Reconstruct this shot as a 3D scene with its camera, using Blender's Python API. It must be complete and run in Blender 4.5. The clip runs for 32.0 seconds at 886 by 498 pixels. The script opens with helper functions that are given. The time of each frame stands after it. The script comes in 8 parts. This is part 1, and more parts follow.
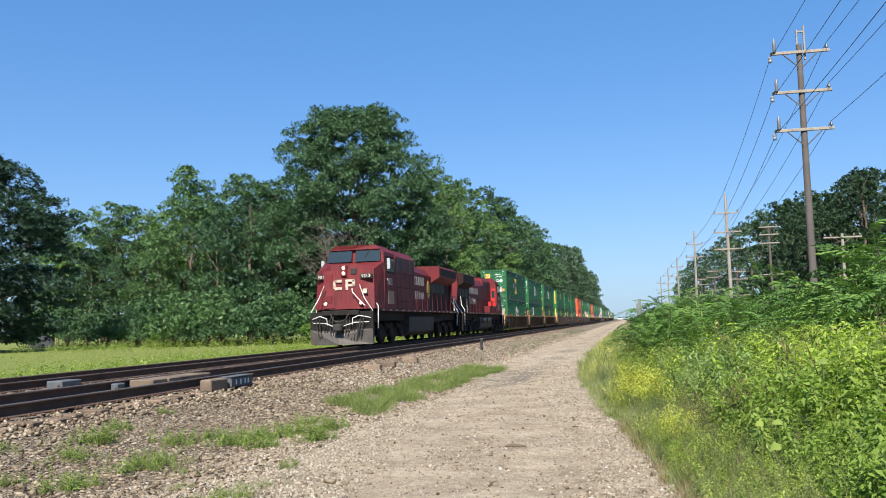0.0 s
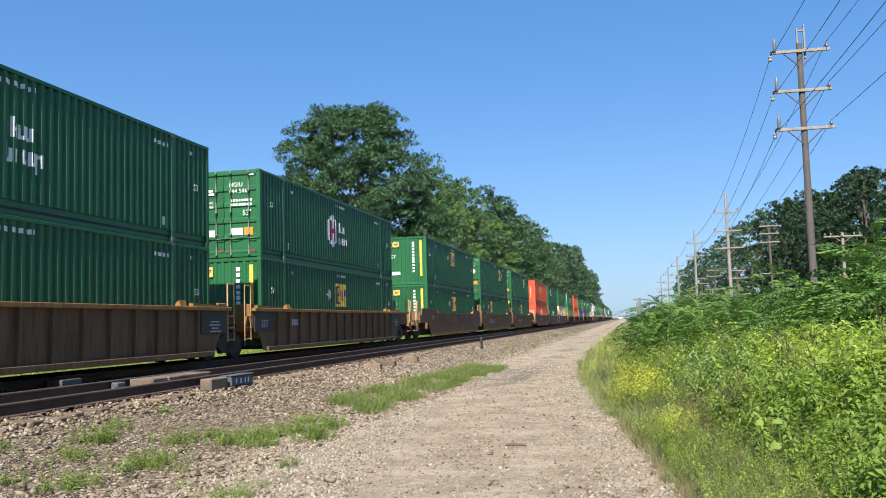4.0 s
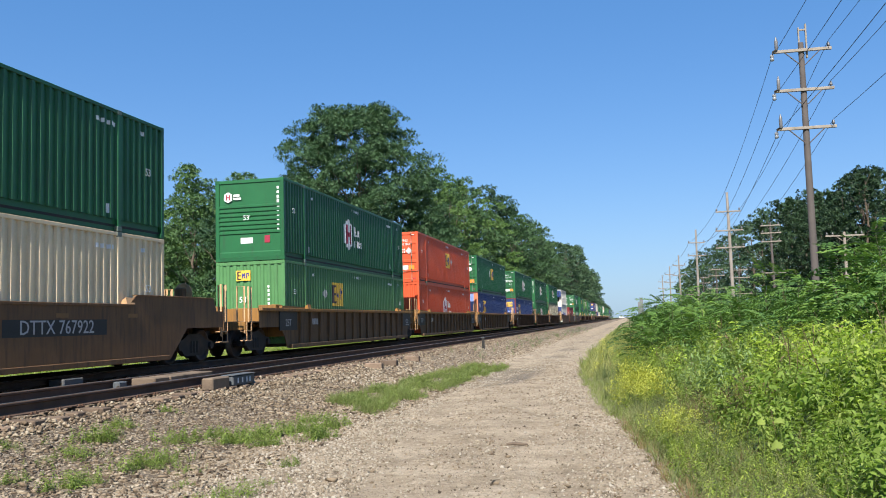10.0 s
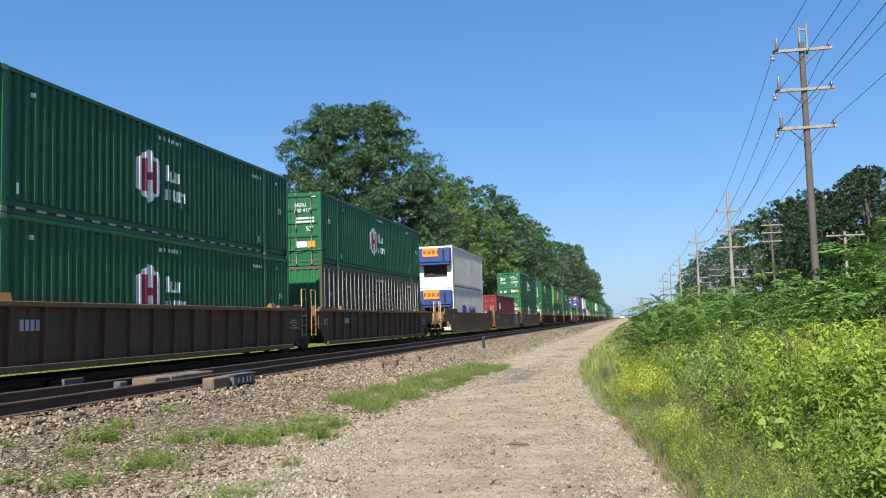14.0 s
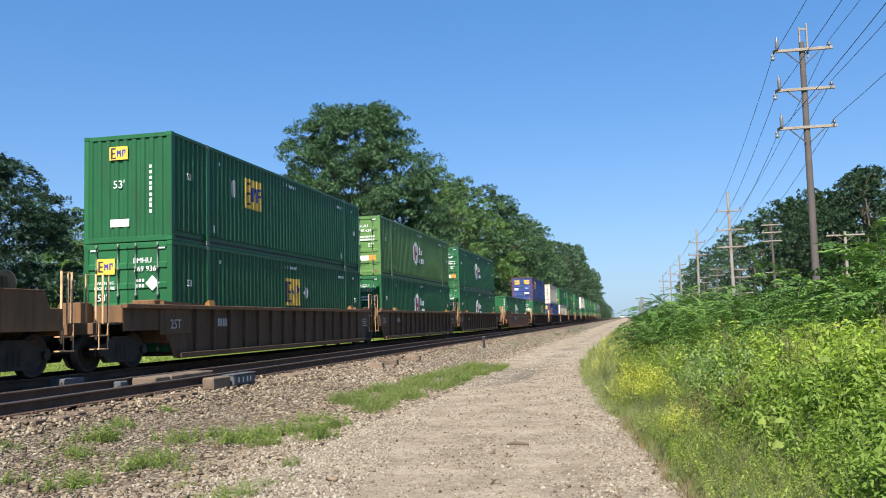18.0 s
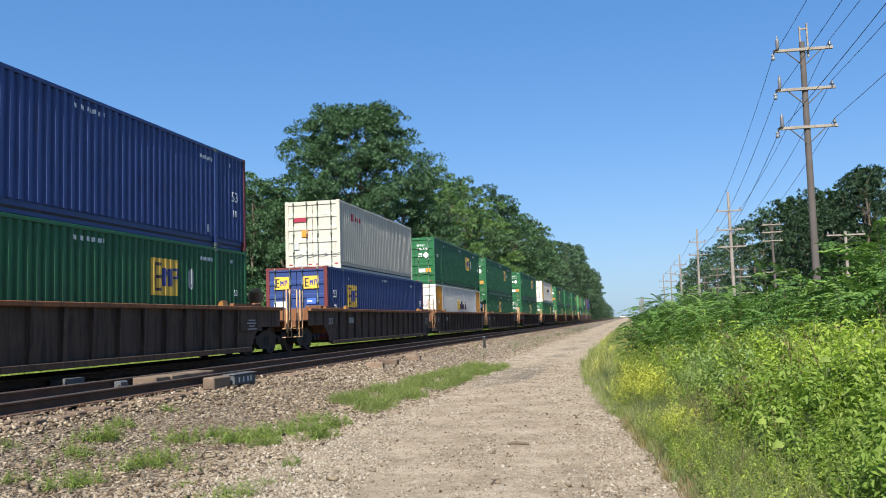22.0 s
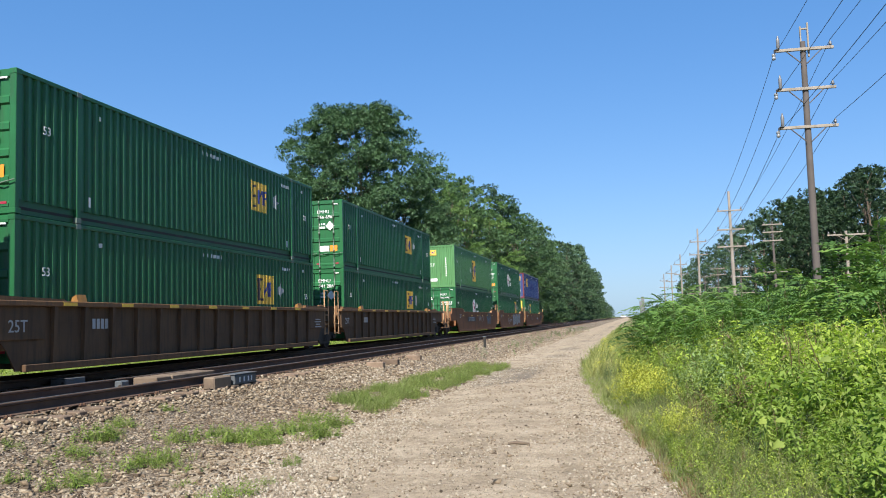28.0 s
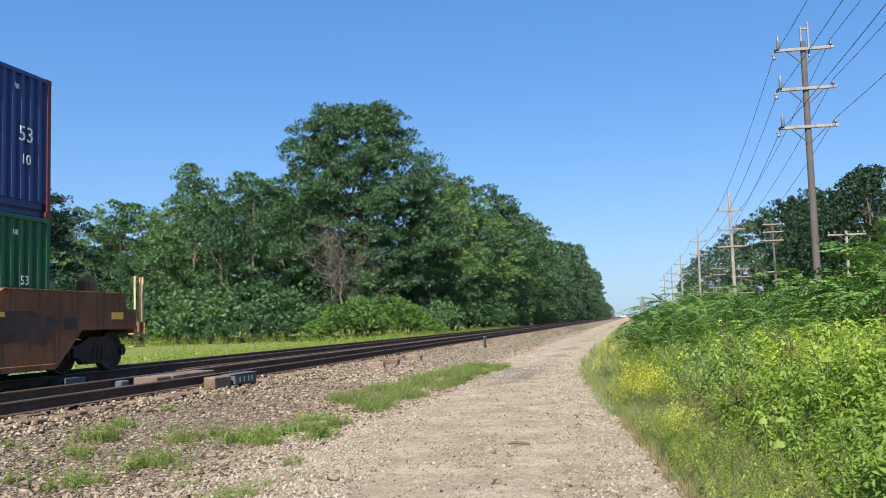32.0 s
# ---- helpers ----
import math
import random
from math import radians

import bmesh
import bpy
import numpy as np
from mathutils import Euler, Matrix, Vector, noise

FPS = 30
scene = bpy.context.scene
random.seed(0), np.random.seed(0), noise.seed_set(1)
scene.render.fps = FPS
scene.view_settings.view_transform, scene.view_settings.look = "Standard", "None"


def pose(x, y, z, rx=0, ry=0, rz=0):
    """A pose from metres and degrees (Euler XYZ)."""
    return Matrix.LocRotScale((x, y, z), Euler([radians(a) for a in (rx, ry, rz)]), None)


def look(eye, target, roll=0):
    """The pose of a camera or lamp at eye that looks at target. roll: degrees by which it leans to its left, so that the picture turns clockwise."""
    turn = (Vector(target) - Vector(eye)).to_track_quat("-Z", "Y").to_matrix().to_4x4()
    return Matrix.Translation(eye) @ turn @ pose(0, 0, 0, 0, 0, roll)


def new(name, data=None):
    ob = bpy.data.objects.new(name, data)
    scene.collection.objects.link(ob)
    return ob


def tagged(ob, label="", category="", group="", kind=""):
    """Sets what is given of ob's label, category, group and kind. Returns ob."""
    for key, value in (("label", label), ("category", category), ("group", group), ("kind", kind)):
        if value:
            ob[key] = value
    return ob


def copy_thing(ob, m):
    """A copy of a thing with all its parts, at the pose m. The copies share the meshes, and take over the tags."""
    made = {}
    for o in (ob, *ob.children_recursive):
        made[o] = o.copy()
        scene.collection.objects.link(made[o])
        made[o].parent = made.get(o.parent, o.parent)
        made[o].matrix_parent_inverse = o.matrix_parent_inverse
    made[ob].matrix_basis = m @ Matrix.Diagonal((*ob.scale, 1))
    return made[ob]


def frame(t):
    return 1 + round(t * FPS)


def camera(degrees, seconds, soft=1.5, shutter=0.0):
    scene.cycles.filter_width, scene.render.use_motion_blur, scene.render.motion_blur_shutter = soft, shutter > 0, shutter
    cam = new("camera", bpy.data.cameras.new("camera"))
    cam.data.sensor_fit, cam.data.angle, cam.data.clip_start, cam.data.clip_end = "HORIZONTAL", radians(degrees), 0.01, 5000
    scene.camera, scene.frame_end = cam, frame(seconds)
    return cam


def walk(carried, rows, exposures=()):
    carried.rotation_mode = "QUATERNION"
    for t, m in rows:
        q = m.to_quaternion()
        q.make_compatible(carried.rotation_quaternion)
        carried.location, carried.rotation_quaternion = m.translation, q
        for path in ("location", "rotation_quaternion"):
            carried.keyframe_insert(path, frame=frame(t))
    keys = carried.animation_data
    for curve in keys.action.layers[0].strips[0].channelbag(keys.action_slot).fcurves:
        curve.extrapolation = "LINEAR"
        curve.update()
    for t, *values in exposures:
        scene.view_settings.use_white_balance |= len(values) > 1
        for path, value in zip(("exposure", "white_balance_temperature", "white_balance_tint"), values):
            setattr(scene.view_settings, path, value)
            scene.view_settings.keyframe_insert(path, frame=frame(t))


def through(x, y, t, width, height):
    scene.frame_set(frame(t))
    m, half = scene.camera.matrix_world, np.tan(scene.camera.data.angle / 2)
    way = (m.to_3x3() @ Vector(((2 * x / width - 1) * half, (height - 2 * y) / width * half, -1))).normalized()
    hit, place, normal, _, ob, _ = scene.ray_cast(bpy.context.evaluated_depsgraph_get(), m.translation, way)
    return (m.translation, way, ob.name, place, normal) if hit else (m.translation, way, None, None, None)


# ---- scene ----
import itertools

# ---- camera: hand held, standing still, a slow small swing ----
cam = camera(54.39, 32.0, 1.0)
EYE = Vector((0.0, 0.0, 1.5))


def cam_row(t, yaw, pitch, roll=-1.754):
    a, b = radians(yaw), radians(pitch)
    way = Vector((-math.sin(a) * math.cos(b), math.cos(a) * math.cos(b), math.sin(b)))
    return t, look(EYE, EYE + way, roll)


walk(cam, [
    cam_row(0.0, 11.865, 4.975), cam_row(2.5, 11.865, 4.935), cam_row(5.5, 11.895, 4.892), cam_row(9.0, 11.962, 4.88),
    cam_row(17.0, 12.015, 4.85), cam_row(27.5, 12.075, 4.825), cam_row(32.0, 12.09, 4.817),
], [(0.0, 1.17), (3.0, 1.17), (6.0, 1.13), (8.0, 1.08), (14.0, 1.1), (20.0, 1.15), (22.0, 1.08), (24.0, 1.02), (25.0, 1.06), (28.0, 1.16), (32.0, 1.17)])

# ---- daylight: clear morning sky, sun behind the camera, nearly in line with the rails ----
SUN_TO = Vector((0.022, -0.70, 0.71)).normalized()
world = bpy.data.worlds.new("sky")
scene.world = world
world.use_nodes = True
wn = world.node_tree.nodes
wl = world.node_tree.links
sky = wn.new("ShaderNodeTexSky")
sky.sky_type = "NISHITA"
sky.sun_disc = False
sky.sun_elevation = math.asin(SUN_TO.z)
sky.sun_rotation = math.atan2(SUN_TO.x, SUN_TO.y) % (2 * math.pi)
sky.air_density, sky.dust_density, sky.ozone_density = 1.0, 0.8, 3.0
sky.altitude = 2500
hue = wn.new("ShaderNodeHueSaturation")
hue.inputs["Saturation"].default_value = 1.2
wl.new(sky.outputs[0], hue.inputs["Color"])
calm = wn.new("ShaderNodeMix")
calm.data_type = "RGBA"
calm.inputs[0].default_value = 0.45
calm.inputs[7].default_value = (0.68, 2.12, 5.0, 1.0)
wl.new(hue.outputs[0], calm.inputs[6])
# summer haze, thickest at the horizon all round
heading = wn.new("ShaderNodeTexCoord")
axes = wn.new("ShaderNodeSeparateXYZ")
wl.new(heading.outputs["Generated"], axes.inputs[0])
level = None
for op, k in (("ABSOLUTE", 0.0), ("MULTIPLY", -8.3), ("EXPONENT", 0.0), ("MULTIPLY", 0.92)):
    step = wn.new("ShaderNodeMath")
    step.operation = op
    wl.new(level.outputs[0] if level else axes.outputs["Z"], step.inputs[0])
    step.inputs[1].default_value = k
    level = step
haze = wn.new("ShaderNodeMix")
haze.data_type = "RGBA"
haze.inputs[7].default_value = (2.45, 3.45, 4.5, 1.0)
wl.new(level.outputs[0], haze.inputs[0])
wl.new(calm.outputs[2], haze.inputs[6])
wl.new(haze.outputs[2], wn["Background"].inputs[0])
wn["Background"].inputs[1].default_value = 0.078
sun = new("sun", bpy.data.lights.new("sun", "SUN"))
sun.data.energy, sun.data.angle, sun.data.color = 4.6, radians(0.53), (1.0, 0.95, 0.86)
sun.matrix_world = look(SUN_TO * 50, (0, 0, 0))

# ---- mesh tools ----
RNG = np.random.default_rng(7)


class Shape:
    """Vertices and faces of one mesh."""

    def __init__(self):
        self.v, self.f, self.s = [], [], []

    def add(self, verts, faces, smooth=False):
        n = len(self.v)
        self.v += [tuple(p) for p in verts]
        self.f += [tuple(i + n for i in q) for q in faces]
        self.s += [smooth] * len(faces)
        return self

    def box(self, x0, x1, y0, y1, z0, z1, c=0.0):
        """A box, its edges broken by c."""
        x0, x1, y0, y1, z0, z1 = min(x0, x1), max(x0, x1), min(y0, y1), max(y0, y1), min(z0, z1), max(z0, z1)
        if c <= 0:
            v = [(x, y, z) for x in (x0, x1) for y in (y0, y1) for z in (z0, z1)]
            return self.add(v, [(0, 1, 3, 2), (4, 6, 7, 5), (0, 4, 5, 1), (2, 3, 7, 6), (0, 2, 6, 4), (1, 5, 7, 3)])
        c = min(c, (x1 - x0) * 0.45, (y1 - y0) * 0.45, (z1 - z0) * 0.45)
        v, idx = [], {}
        for i, x in enumerate((x0, x1)):
            for j, y in enumerate((y0, y1)):
                for k, z in enumerate((z0, z1)):
                    dx, dy, dz = (c if not i else -c), (c if not j else -c), (c if not k else -c)
                    idx[i, j, k] = len(v)
                    v += [(x, y + dy, z + dz), (x + dx, y, z + dz), (x + dx, y + dy, z)]
        g = lambda i, j, k, a: idx[i, j, k] + a
        f = []
        for i in (0, 1):
            q = [g(i, 0, 0, 0), g(i, 1, 0, 0), g(i, 1, 1, 0), g(i, 0, 1, 0)]
            f.append(q if i else q[::-1])
            q = [g(0, i, 0, 1), g(1, i, 0, 1), g(1, i, 1, 1), g(0, i, 1, 1)]
            f.append(q[::-1] if i else q)
            q = [g(0, 0, i, 2), g(1, 0, i, 2), g(1, 1, i, 2), g(0, 1, i, 2)]
            f.append(q if i else q[::-1])
        for a, b in itertools.product((0, 1), (0, 1)):
            f.append([g(a, b, 0, 0), g(a, b, 0, 1), g(a, b, 1, 1), g(a, b, 1, 0)])
            f.append([g(a, 0, b, 0), g(a, 0, b, 2), g(a, 1, b, 2), g(a, 1, b, 0)])
            f.append([g(0, a, b, 1), g(0, a, b, 2), g(1, a, b, 2), g(1, a, b, 1)])
        for i, j, k in itertools.product((0, 1), (0, 1), (0, 1)):
            f.append([g(i, j, k, 0), g(i, j, k, 1), g(i, j, k, 2)])
        return self.add(v, f)

    def tube(self, pts, r, n=8, cap=True, smooth=True):
        """A round bar along points; r: one radius or one for each point."""
        pts = [Vector(p) for p in pts]
        rr = [r] * len(pts) if not hasattr(r, "__len__") else r
        v, f = [], []
        for i, p in enumerate(pts):
            d = (pts[min(i + 1, len(pts) - 1)] - pts[max(i - 1, 0)]).normalized()
            a = d.cross(Vector((0, 0, 1)) if abs(d.z) < 0.9 else Vector((0, 1, 0))).normalized()
            b = d.cross(a)
            for k in range(n):
                w = 2 * math.pi * k / n
                v.append(p + (a * math.cos(w) + b * math.sin(w)) * rr[i])
            if i:
                for k in range(n):
                    m = (k + 1) % n
                    f.append(((i - 1) * n + k, i * n + k, i * n + m, (i - 1) * n + m))
        self.add(v, f, smooth)
        if cap:
            self.add(v[:n], [tuple(range(n))]).add(v[-n:], [tuple(range(n))[::-1]])
        return self

    def prism(self, poly, axis, a, b):
        """A polygon of (u, w) drawn out along an axis from a to b; x: (y, z), y: (x, z), z: (x, y)."""
        put = {"x": lambda u, w, h: (h, u, w), "y": lambda u, w, h: (u, h, w), "z": lambda u, w, h: (u, w, h)}[axis]
        n = len(poly)
        v = [put(u, w, a) for u, w in poly] + [put(u, w, b) for u, w in poly]
        f = [(i, (i + 1) % n, n + (i + 1) % n, n + i) for i in range(n)]
        return self.add(v, f + [tuple(range(n))[::-1], tuple(range(n, 2 * n))])

    def lathe(self, prof, centre, axis="x", n=20):
        """A profile of (radius, height along the axis) turned round an axis through centre."""
        v, f = [], []
        for r, h in prof:
            for k in range(n):
                w = 2 * math.pi * k / n
                u = (r * math.cos(w), r * math.sin(w))
                p = {"x": (h, *u), "y": (u[0], h, u[1]), "z": (*u, h)}[axis]
                v.append(tuple(a + b for a, b in zip(p, centre)))
        for i in range(len(prof) - 1):
            for k in range(n):
                m = (k + 1) % n
                f.append((i * n + k, i * n + m, (i + 1) * n + m, (i + 1) * n + k))
        self.add(v, f, True)
        return self.add(v[:n], [tuple(range(n))]).add(v[-n:], [tuple(range(n))[::-1]])

    def mesh(self, name, material):
        me = bpy.data.meshes.new(name)
        me.from_pydata(self.v, [], self.f)
        me.polygons.foreach_set("use_smooth", self.s)
        bm = bmesh.new()
        bm.from_mesh(me)
        bmesh.ops.recalc_face_normals(bm, faces=bm.faces)
        bm.to_mesh(me)
        bm.free()
        me.materials.append(material)
        return me


def part(name, shape, material, parent, label=""):
    """Links a shape, or a ready mesh, as one mesh object under a thing or part."""
    me = shape.mesh(name, material) if isinstance(shape, Shape) else shape
    ob = new(name, me)
    ob.parent = parent
    if label:
        ob["label"] = label
    if name in ("stencils", "white_bars", "name_blocks", "reporting_mark", "name_bars", "grille_bars", "notice_lines", "panel_seams"):
        ob["kind"] = "stuff"
    return ob


def thing(name, label, category, group="", kind="", m=None):
    ob = tagged(new(name), label, category, group, kind)
    ob.empty_display_size = 0.2
    if m is not None:
        ob.matrix_basis = m
    return ob


def solid(name, shape, material, label="", category="", group="", kind=""):
    """A thing of one mesh."""
    me = shape.mesh(name, material) if isinstance(shape, Shape) else shape
    return tagged(new(name, me), label, category, group, kind)


def cloud(name, verts, faces, material, attrs=None, smooth=False):
    """A mesh from numpy arrays: verts (n, 3), faces (m, 3) or (m, 4)."""
    me = bpy.data.meshes.new(name)
    k = faces.shape[1]
    me.vertices.add(len(verts))
    me.vertices.foreach_set("co", np.ascontiguousarray(verts, dtype=np.float32).ravel())
    me.loops.add(faces.size)
    me.loops.foreach_set("vertex_index", np.ascontiguousarray(faces, dtype=np.int32).ravel())
    me.polygons.add(len(faces))
    me.polygons.foreach_set("loop_start", np.arange(0, faces.size, k, dtype=np.int32))
    if smooth:
        me.polygons.foreach_set("use_smooth", np.ones(len(faces), dtype=bool))
    me.update(calc_edges=True)
    for key, values in (attrs or {}).items():
        me.attributes.new(key, "FLOAT", "POINT").data.foreach_set("value", np.asarray(values, dtype=np.float32))
    me.materials.append(material)
    return me


def scatter(tv, tf, pos, scale, yaw, tilt=None, lean=None):
    """Copies a template (verts, faces) to many places; returns verts, faces."""
    n, k = len(pos), len(tv)
    scale = np.asarray(scale, float)
    if scale.ndim == 1:
        scale = np.repeat(scale[:, None], 3, 1)
    p = tv[None] * scale[:, None]
    if tilt is not None:
        c, s = np.cos(tilt)[:, None], np.sin(tilt)[:, None]
        y, z = p[..., 1] * c - p[..., 2] * s, p[..., 1] * s + p[..., 2] * c
        p = np.stack([p[..., 0], y, z], -1)
    if lean is not None:
        c, s = np.cos(lean)[:, None], np.sin(lean)[:, None]
        x, z = p[..., 0] * c + p[..., 2] * s, -p[..., 0] * s + p[..., 2] * c
        p = np.stack([x, p[..., 1], z], -1)
    c, s = np.cos(yaw)[:, None], np.sin(yaw)[:, None]
    p = np.stack([p[..., 0] * c - p[..., 1] * s, p[..., 0] * s + p[..., 1] * c, p[..., 2]], -1) + np.asarray(pos)[:, None]
    f = tf[None] + (np.arange(n) * k)[:, None, None]
    return p.reshape(-1, 3), f.reshape(-1, tf.shape[1])


def joined(pieces):
    """Joins (verts, faces) pairs."""
    v, f, n = [], [], 0
    for a, b in pieces:
        v.append(a)
        f.append(b + n)
        n += len(a)
    return np.concatenate(v), np.concatenate(f)


TEXTS = {}


def text_mesh(words, size, material, depth=0.004):
    """Lettering, upright, centred, read from +x (y to the right is +y)."""
    key = words, size, material.name
    if key not in TEXTS:
        cu = bpy.data.curves.new("lettering", "FONT")
        cu.body, cu.size, cu.align_x, cu.align_y, cu.extrude, cu.resolution_u = words, size, "CENTER", "CENTER", depth, 2
        ob = bpy.data.objects.new("lettering", cu)
        scene.collection.objects.link(ob)
        me = bpy.data.meshes.new_from_object(ob)
        bpy.data.objects.remove(ob)
        bpy.data.curves.remove(cu)
        me.transform(Matrix(((0, 0, 1, 0), (1, 0, 0, 0), (0, 1, 0, 0), (0, 0, 0, 1))))
        me.materials.clear()
        me.materials.append(material)
        TEXTS[key] = me
    return TEXTS[key]


# ---- materials ----
def ramp(nt, fac, stops):
    n = nt.nodes.new("ShaderNodeValToRGB")
    e = n.color_ramp.elements
    while len(e) < len(stops):
        e.new(0.5)
    for k, (pos, col) in zip(e, stops):
        k.position, k.color = pos, (*col, 1) if len(col) == 3 else col
    nt.links.new(fac, n.inputs[0])
    return n.outputs[0]


def noise_tex(nt, vec, scale, detail=4, rough=0.6, stretch=None):
    if stretch:
        mp = nt.nodes.new("ShaderNodeMapping")
        mp.inputs["Scale"].default_value = stretch
        nt.links.new(vec, mp.inputs[0])
        vec = mp.outputs[0]
    n = nt.nodes.new("ShaderNodeTexNoise")
    n.inputs["Scale"].default_value, n.inputs["Detail"].default_value, n.inputs["Roughness"].default_value = scale, detail, rough
    nt.links.new(vec, n.inputs["Vector"])
    return n.outputs["Fac"]


def mixc(nt, fac, a, b, mode="MIX"):
    n = nt.nodes.new("ShaderNodeMix")
    n.data_type, n.blend_type = "RGBA", mode
    for sock, val in ((n.inputs[0], fac), (n.inputs[6], a), (n.inputs[7], b)):
        if hasattr(val, "is_output"):
            nt.links.new(val, sock)
        else:
            sock.default_value = val if not hasattr(val, "__len__") else (*val, 1)
    return n.outputs[2]


def math_node(nt, op, a, b=0.0):
    n = nt.nodes.new("ShaderNodeMath")
    n.operation = op
    for sock, val in ((n.inputs[0], a), (n.inputs[1], b)):
        if hasattr(val, "is_output"):
            nt.links.new(val, sock)
        else:
            sock.default_value = val
    return n.outputs[0]


def blank(name):
    m = bpy.data.materials.new(name)
    m.use_nodes = True
    nt = m.node_tree
    bsdf = nt.nodes["Principled BSDF"]
    tc = nt.nodes.new("ShaderNodeTexCoord")
    return m, nt, bsdf, tc.outputs["Object"]


def bumped(nt, bsdf, height, strength, distance):
    b = nt.nodes.new("ShaderNodeBump")
    b.inputs["Strength"].default_value, b.inputs["Distance"].default_value = strength, distance
    nt.links.new(height, b.inputs["Height"])
    nt.links.new(b.outputs[0], bsdf.inputs["Normal"])


def surface(name, col, rough=0.6, metal=0.0, var=0.18, scale=3.0, fine=40.0, dirt=None, dirt_at=0.6, streak=False, bump=0.15, spread=0.0, spec=0.5):
    """A surface with broad and fine variation, optional dirt or rust in patches or running streaks; spread: change from thing to thing."""
    m, nt, bsdf, co = blank(name)
    c = Vector(col)
    if spread:
        own = nt.nodes.new("ShaderNodeObjectInfo")
        shift = nt.nodes.new("ShaderNodeVectorMath")
        shift.operation = "MULTIPLY_ADD"
        nt.links.new(own.outputs["Random"], shift.inputs[0])
        shift.inputs[1].default_value = (37.0, 91.0, 53.0)
        nt.links.new(co, shift.inputs[2])
        co = shift.outputs[0]
    broad = noise_tex(nt, co, scale, 5)
    grain = noise_tex(nt, co, fine, 4, 0.7)
    both = math_node(nt, "ADD", math_node(nt, "MULTIPLY", broad, 0.65), math_node(nt, "MULTIPLY", grain, 0.35))
    out = ramp(nt, both, [(0.3, tuple(c * (1 - var))), (0.7, tuple(min(1, k) for k in c * (1 + var)))])
    if dirt:
        d = noise_tex(nt, co, 2.2, 7, 0.68, (3.0, 3.0, 0.35) if streak else None)
        mask = ramp(nt, d, [(dirt_at - 0.08, (0, 0, 0)), (dirt_at + 0.12, (1, 1, 1))])
        out = mixc(nt, mask, out, dirt)
    if spread:
        oi = nt.nodes.new("ShaderNodeObjectInfo")
        k = ramp(nt, oi.outputs["Random"], [(0, (1 - spread,) * 3), (1, (1 + spread,) * 3)])
        out = mixc(nt, 1.0, out, k, "MULTIPLY")
    nt.links.new(out, bsdf.inputs["Base Color"])
    nt.links.new(ramp(nt, grain, [(0.2, (max(0, rough - 0.12),) * 3), (0.8, (min(1, rough + 0.12),) * 3)]), bsdf.inputs["Roughness"])
    bsdf.inputs["Metallic"].default_value = metal
    bsdf.inputs["Specular IOR Level"].default_value = spec
    if bump:
        bumped(nt, bsdf, both, bump, 0.01)
    return m


def foliage(name, cols, rough=0.55, through=0.35, speckle=0.55, clumps=0.45, spec=0.3):
    """Leaves: the colour changes from leaf to leaf and from clump to clump; some light passes through."""
    m, nt, bsdf, co = blank(name)
    geo = nt.nodes.new("ShaderNodeNewGeometry")
    clump = noise_tex(nt, co, clumps, 3)
    k = math_node(nt, "ADD", math_node(nt, "MULTIPLY", geo.outputs["Random Per Island"], speckle), math_node(nt, "MULTIPLY", clump, 1.05 - speckle))
    out = ramp(nt, k, [(0.12 + 0.76 * i / (len(cols) - 1), c) for i, c in enumerate(cols)])
    oi = nt.nodes.new("ShaderNodeObjectInfo")
    out = mixc(nt, 1.0, out, ramp(nt, oi.outputs["Random"], [(0, (0.62, 0.70, 0.74)), (0.5, (0.95, 0.97, 0.98)), (1, (1.22, 1.2, 1.0))]), "MULTIPLY")
    nt.links.new(out, bsdf.inputs["Base Color"])
    bsdf.inputs["Roughness"].default_value = rough
    bsdf.inputs["Specular IOR Level"].default_value = spec
    tr = nt.nodes.new("ShaderNodeBsdfTranslucent")
    warm = mixc(nt, 1.0, out, (1.2, 1.3, 0.7), "MULTIPLY")
    nt.links.new(warm, tr.inputs["Color"])
    mx = nt.nodes.new("ShaderNodeMixShader")
    mx.inputs[0].default_value = through
    nt.links.new(bsdf.outputs[0], mx.inputs[1])
    nt.links.new(tr.outputs[0], mx.inputs[2])
    nt.links.new(mx.outputs[0], nt.nodes["Material Output"].inputs[0])
    return m

# ---- the lie of the land ----
RAIL_Z = 0.60
NEAR_TRACK, FAR_TRACK = -9.0, -12.88


def soft(v, a, b):
    k = np.clip((v - a) / (b - a), 0, 1)
    return k * k * (3 - 2 * k)


def waves(x, y, s, seed=0.0):
    """A cheap smooth noise, about -1 to 1."""
    return (np.sin(x * s + 1.7 * np.sin(y * s * 0.71 + seed) + seed) + np.sin(y * s * 1.13 + 1.3 * np.sin(x * s * 0.83 + seed * 2.1))) * 0.5


def path_right(y):
    return np.interp(y, [0, 7.5, 12, 17, 24, 34, 80, 300], [0.9, 0.49, 0.0, -0.65, -1.25, -1.5, -1.45, -0.9])


def path_left(y):
    return np.interp(y, [0, 7.8, 11.4, 17.5, 23, 42, 83, 300], [-3.2, -3.5, -4.0, -4.75, -4.1, -4.5, -4.1, -4.6])


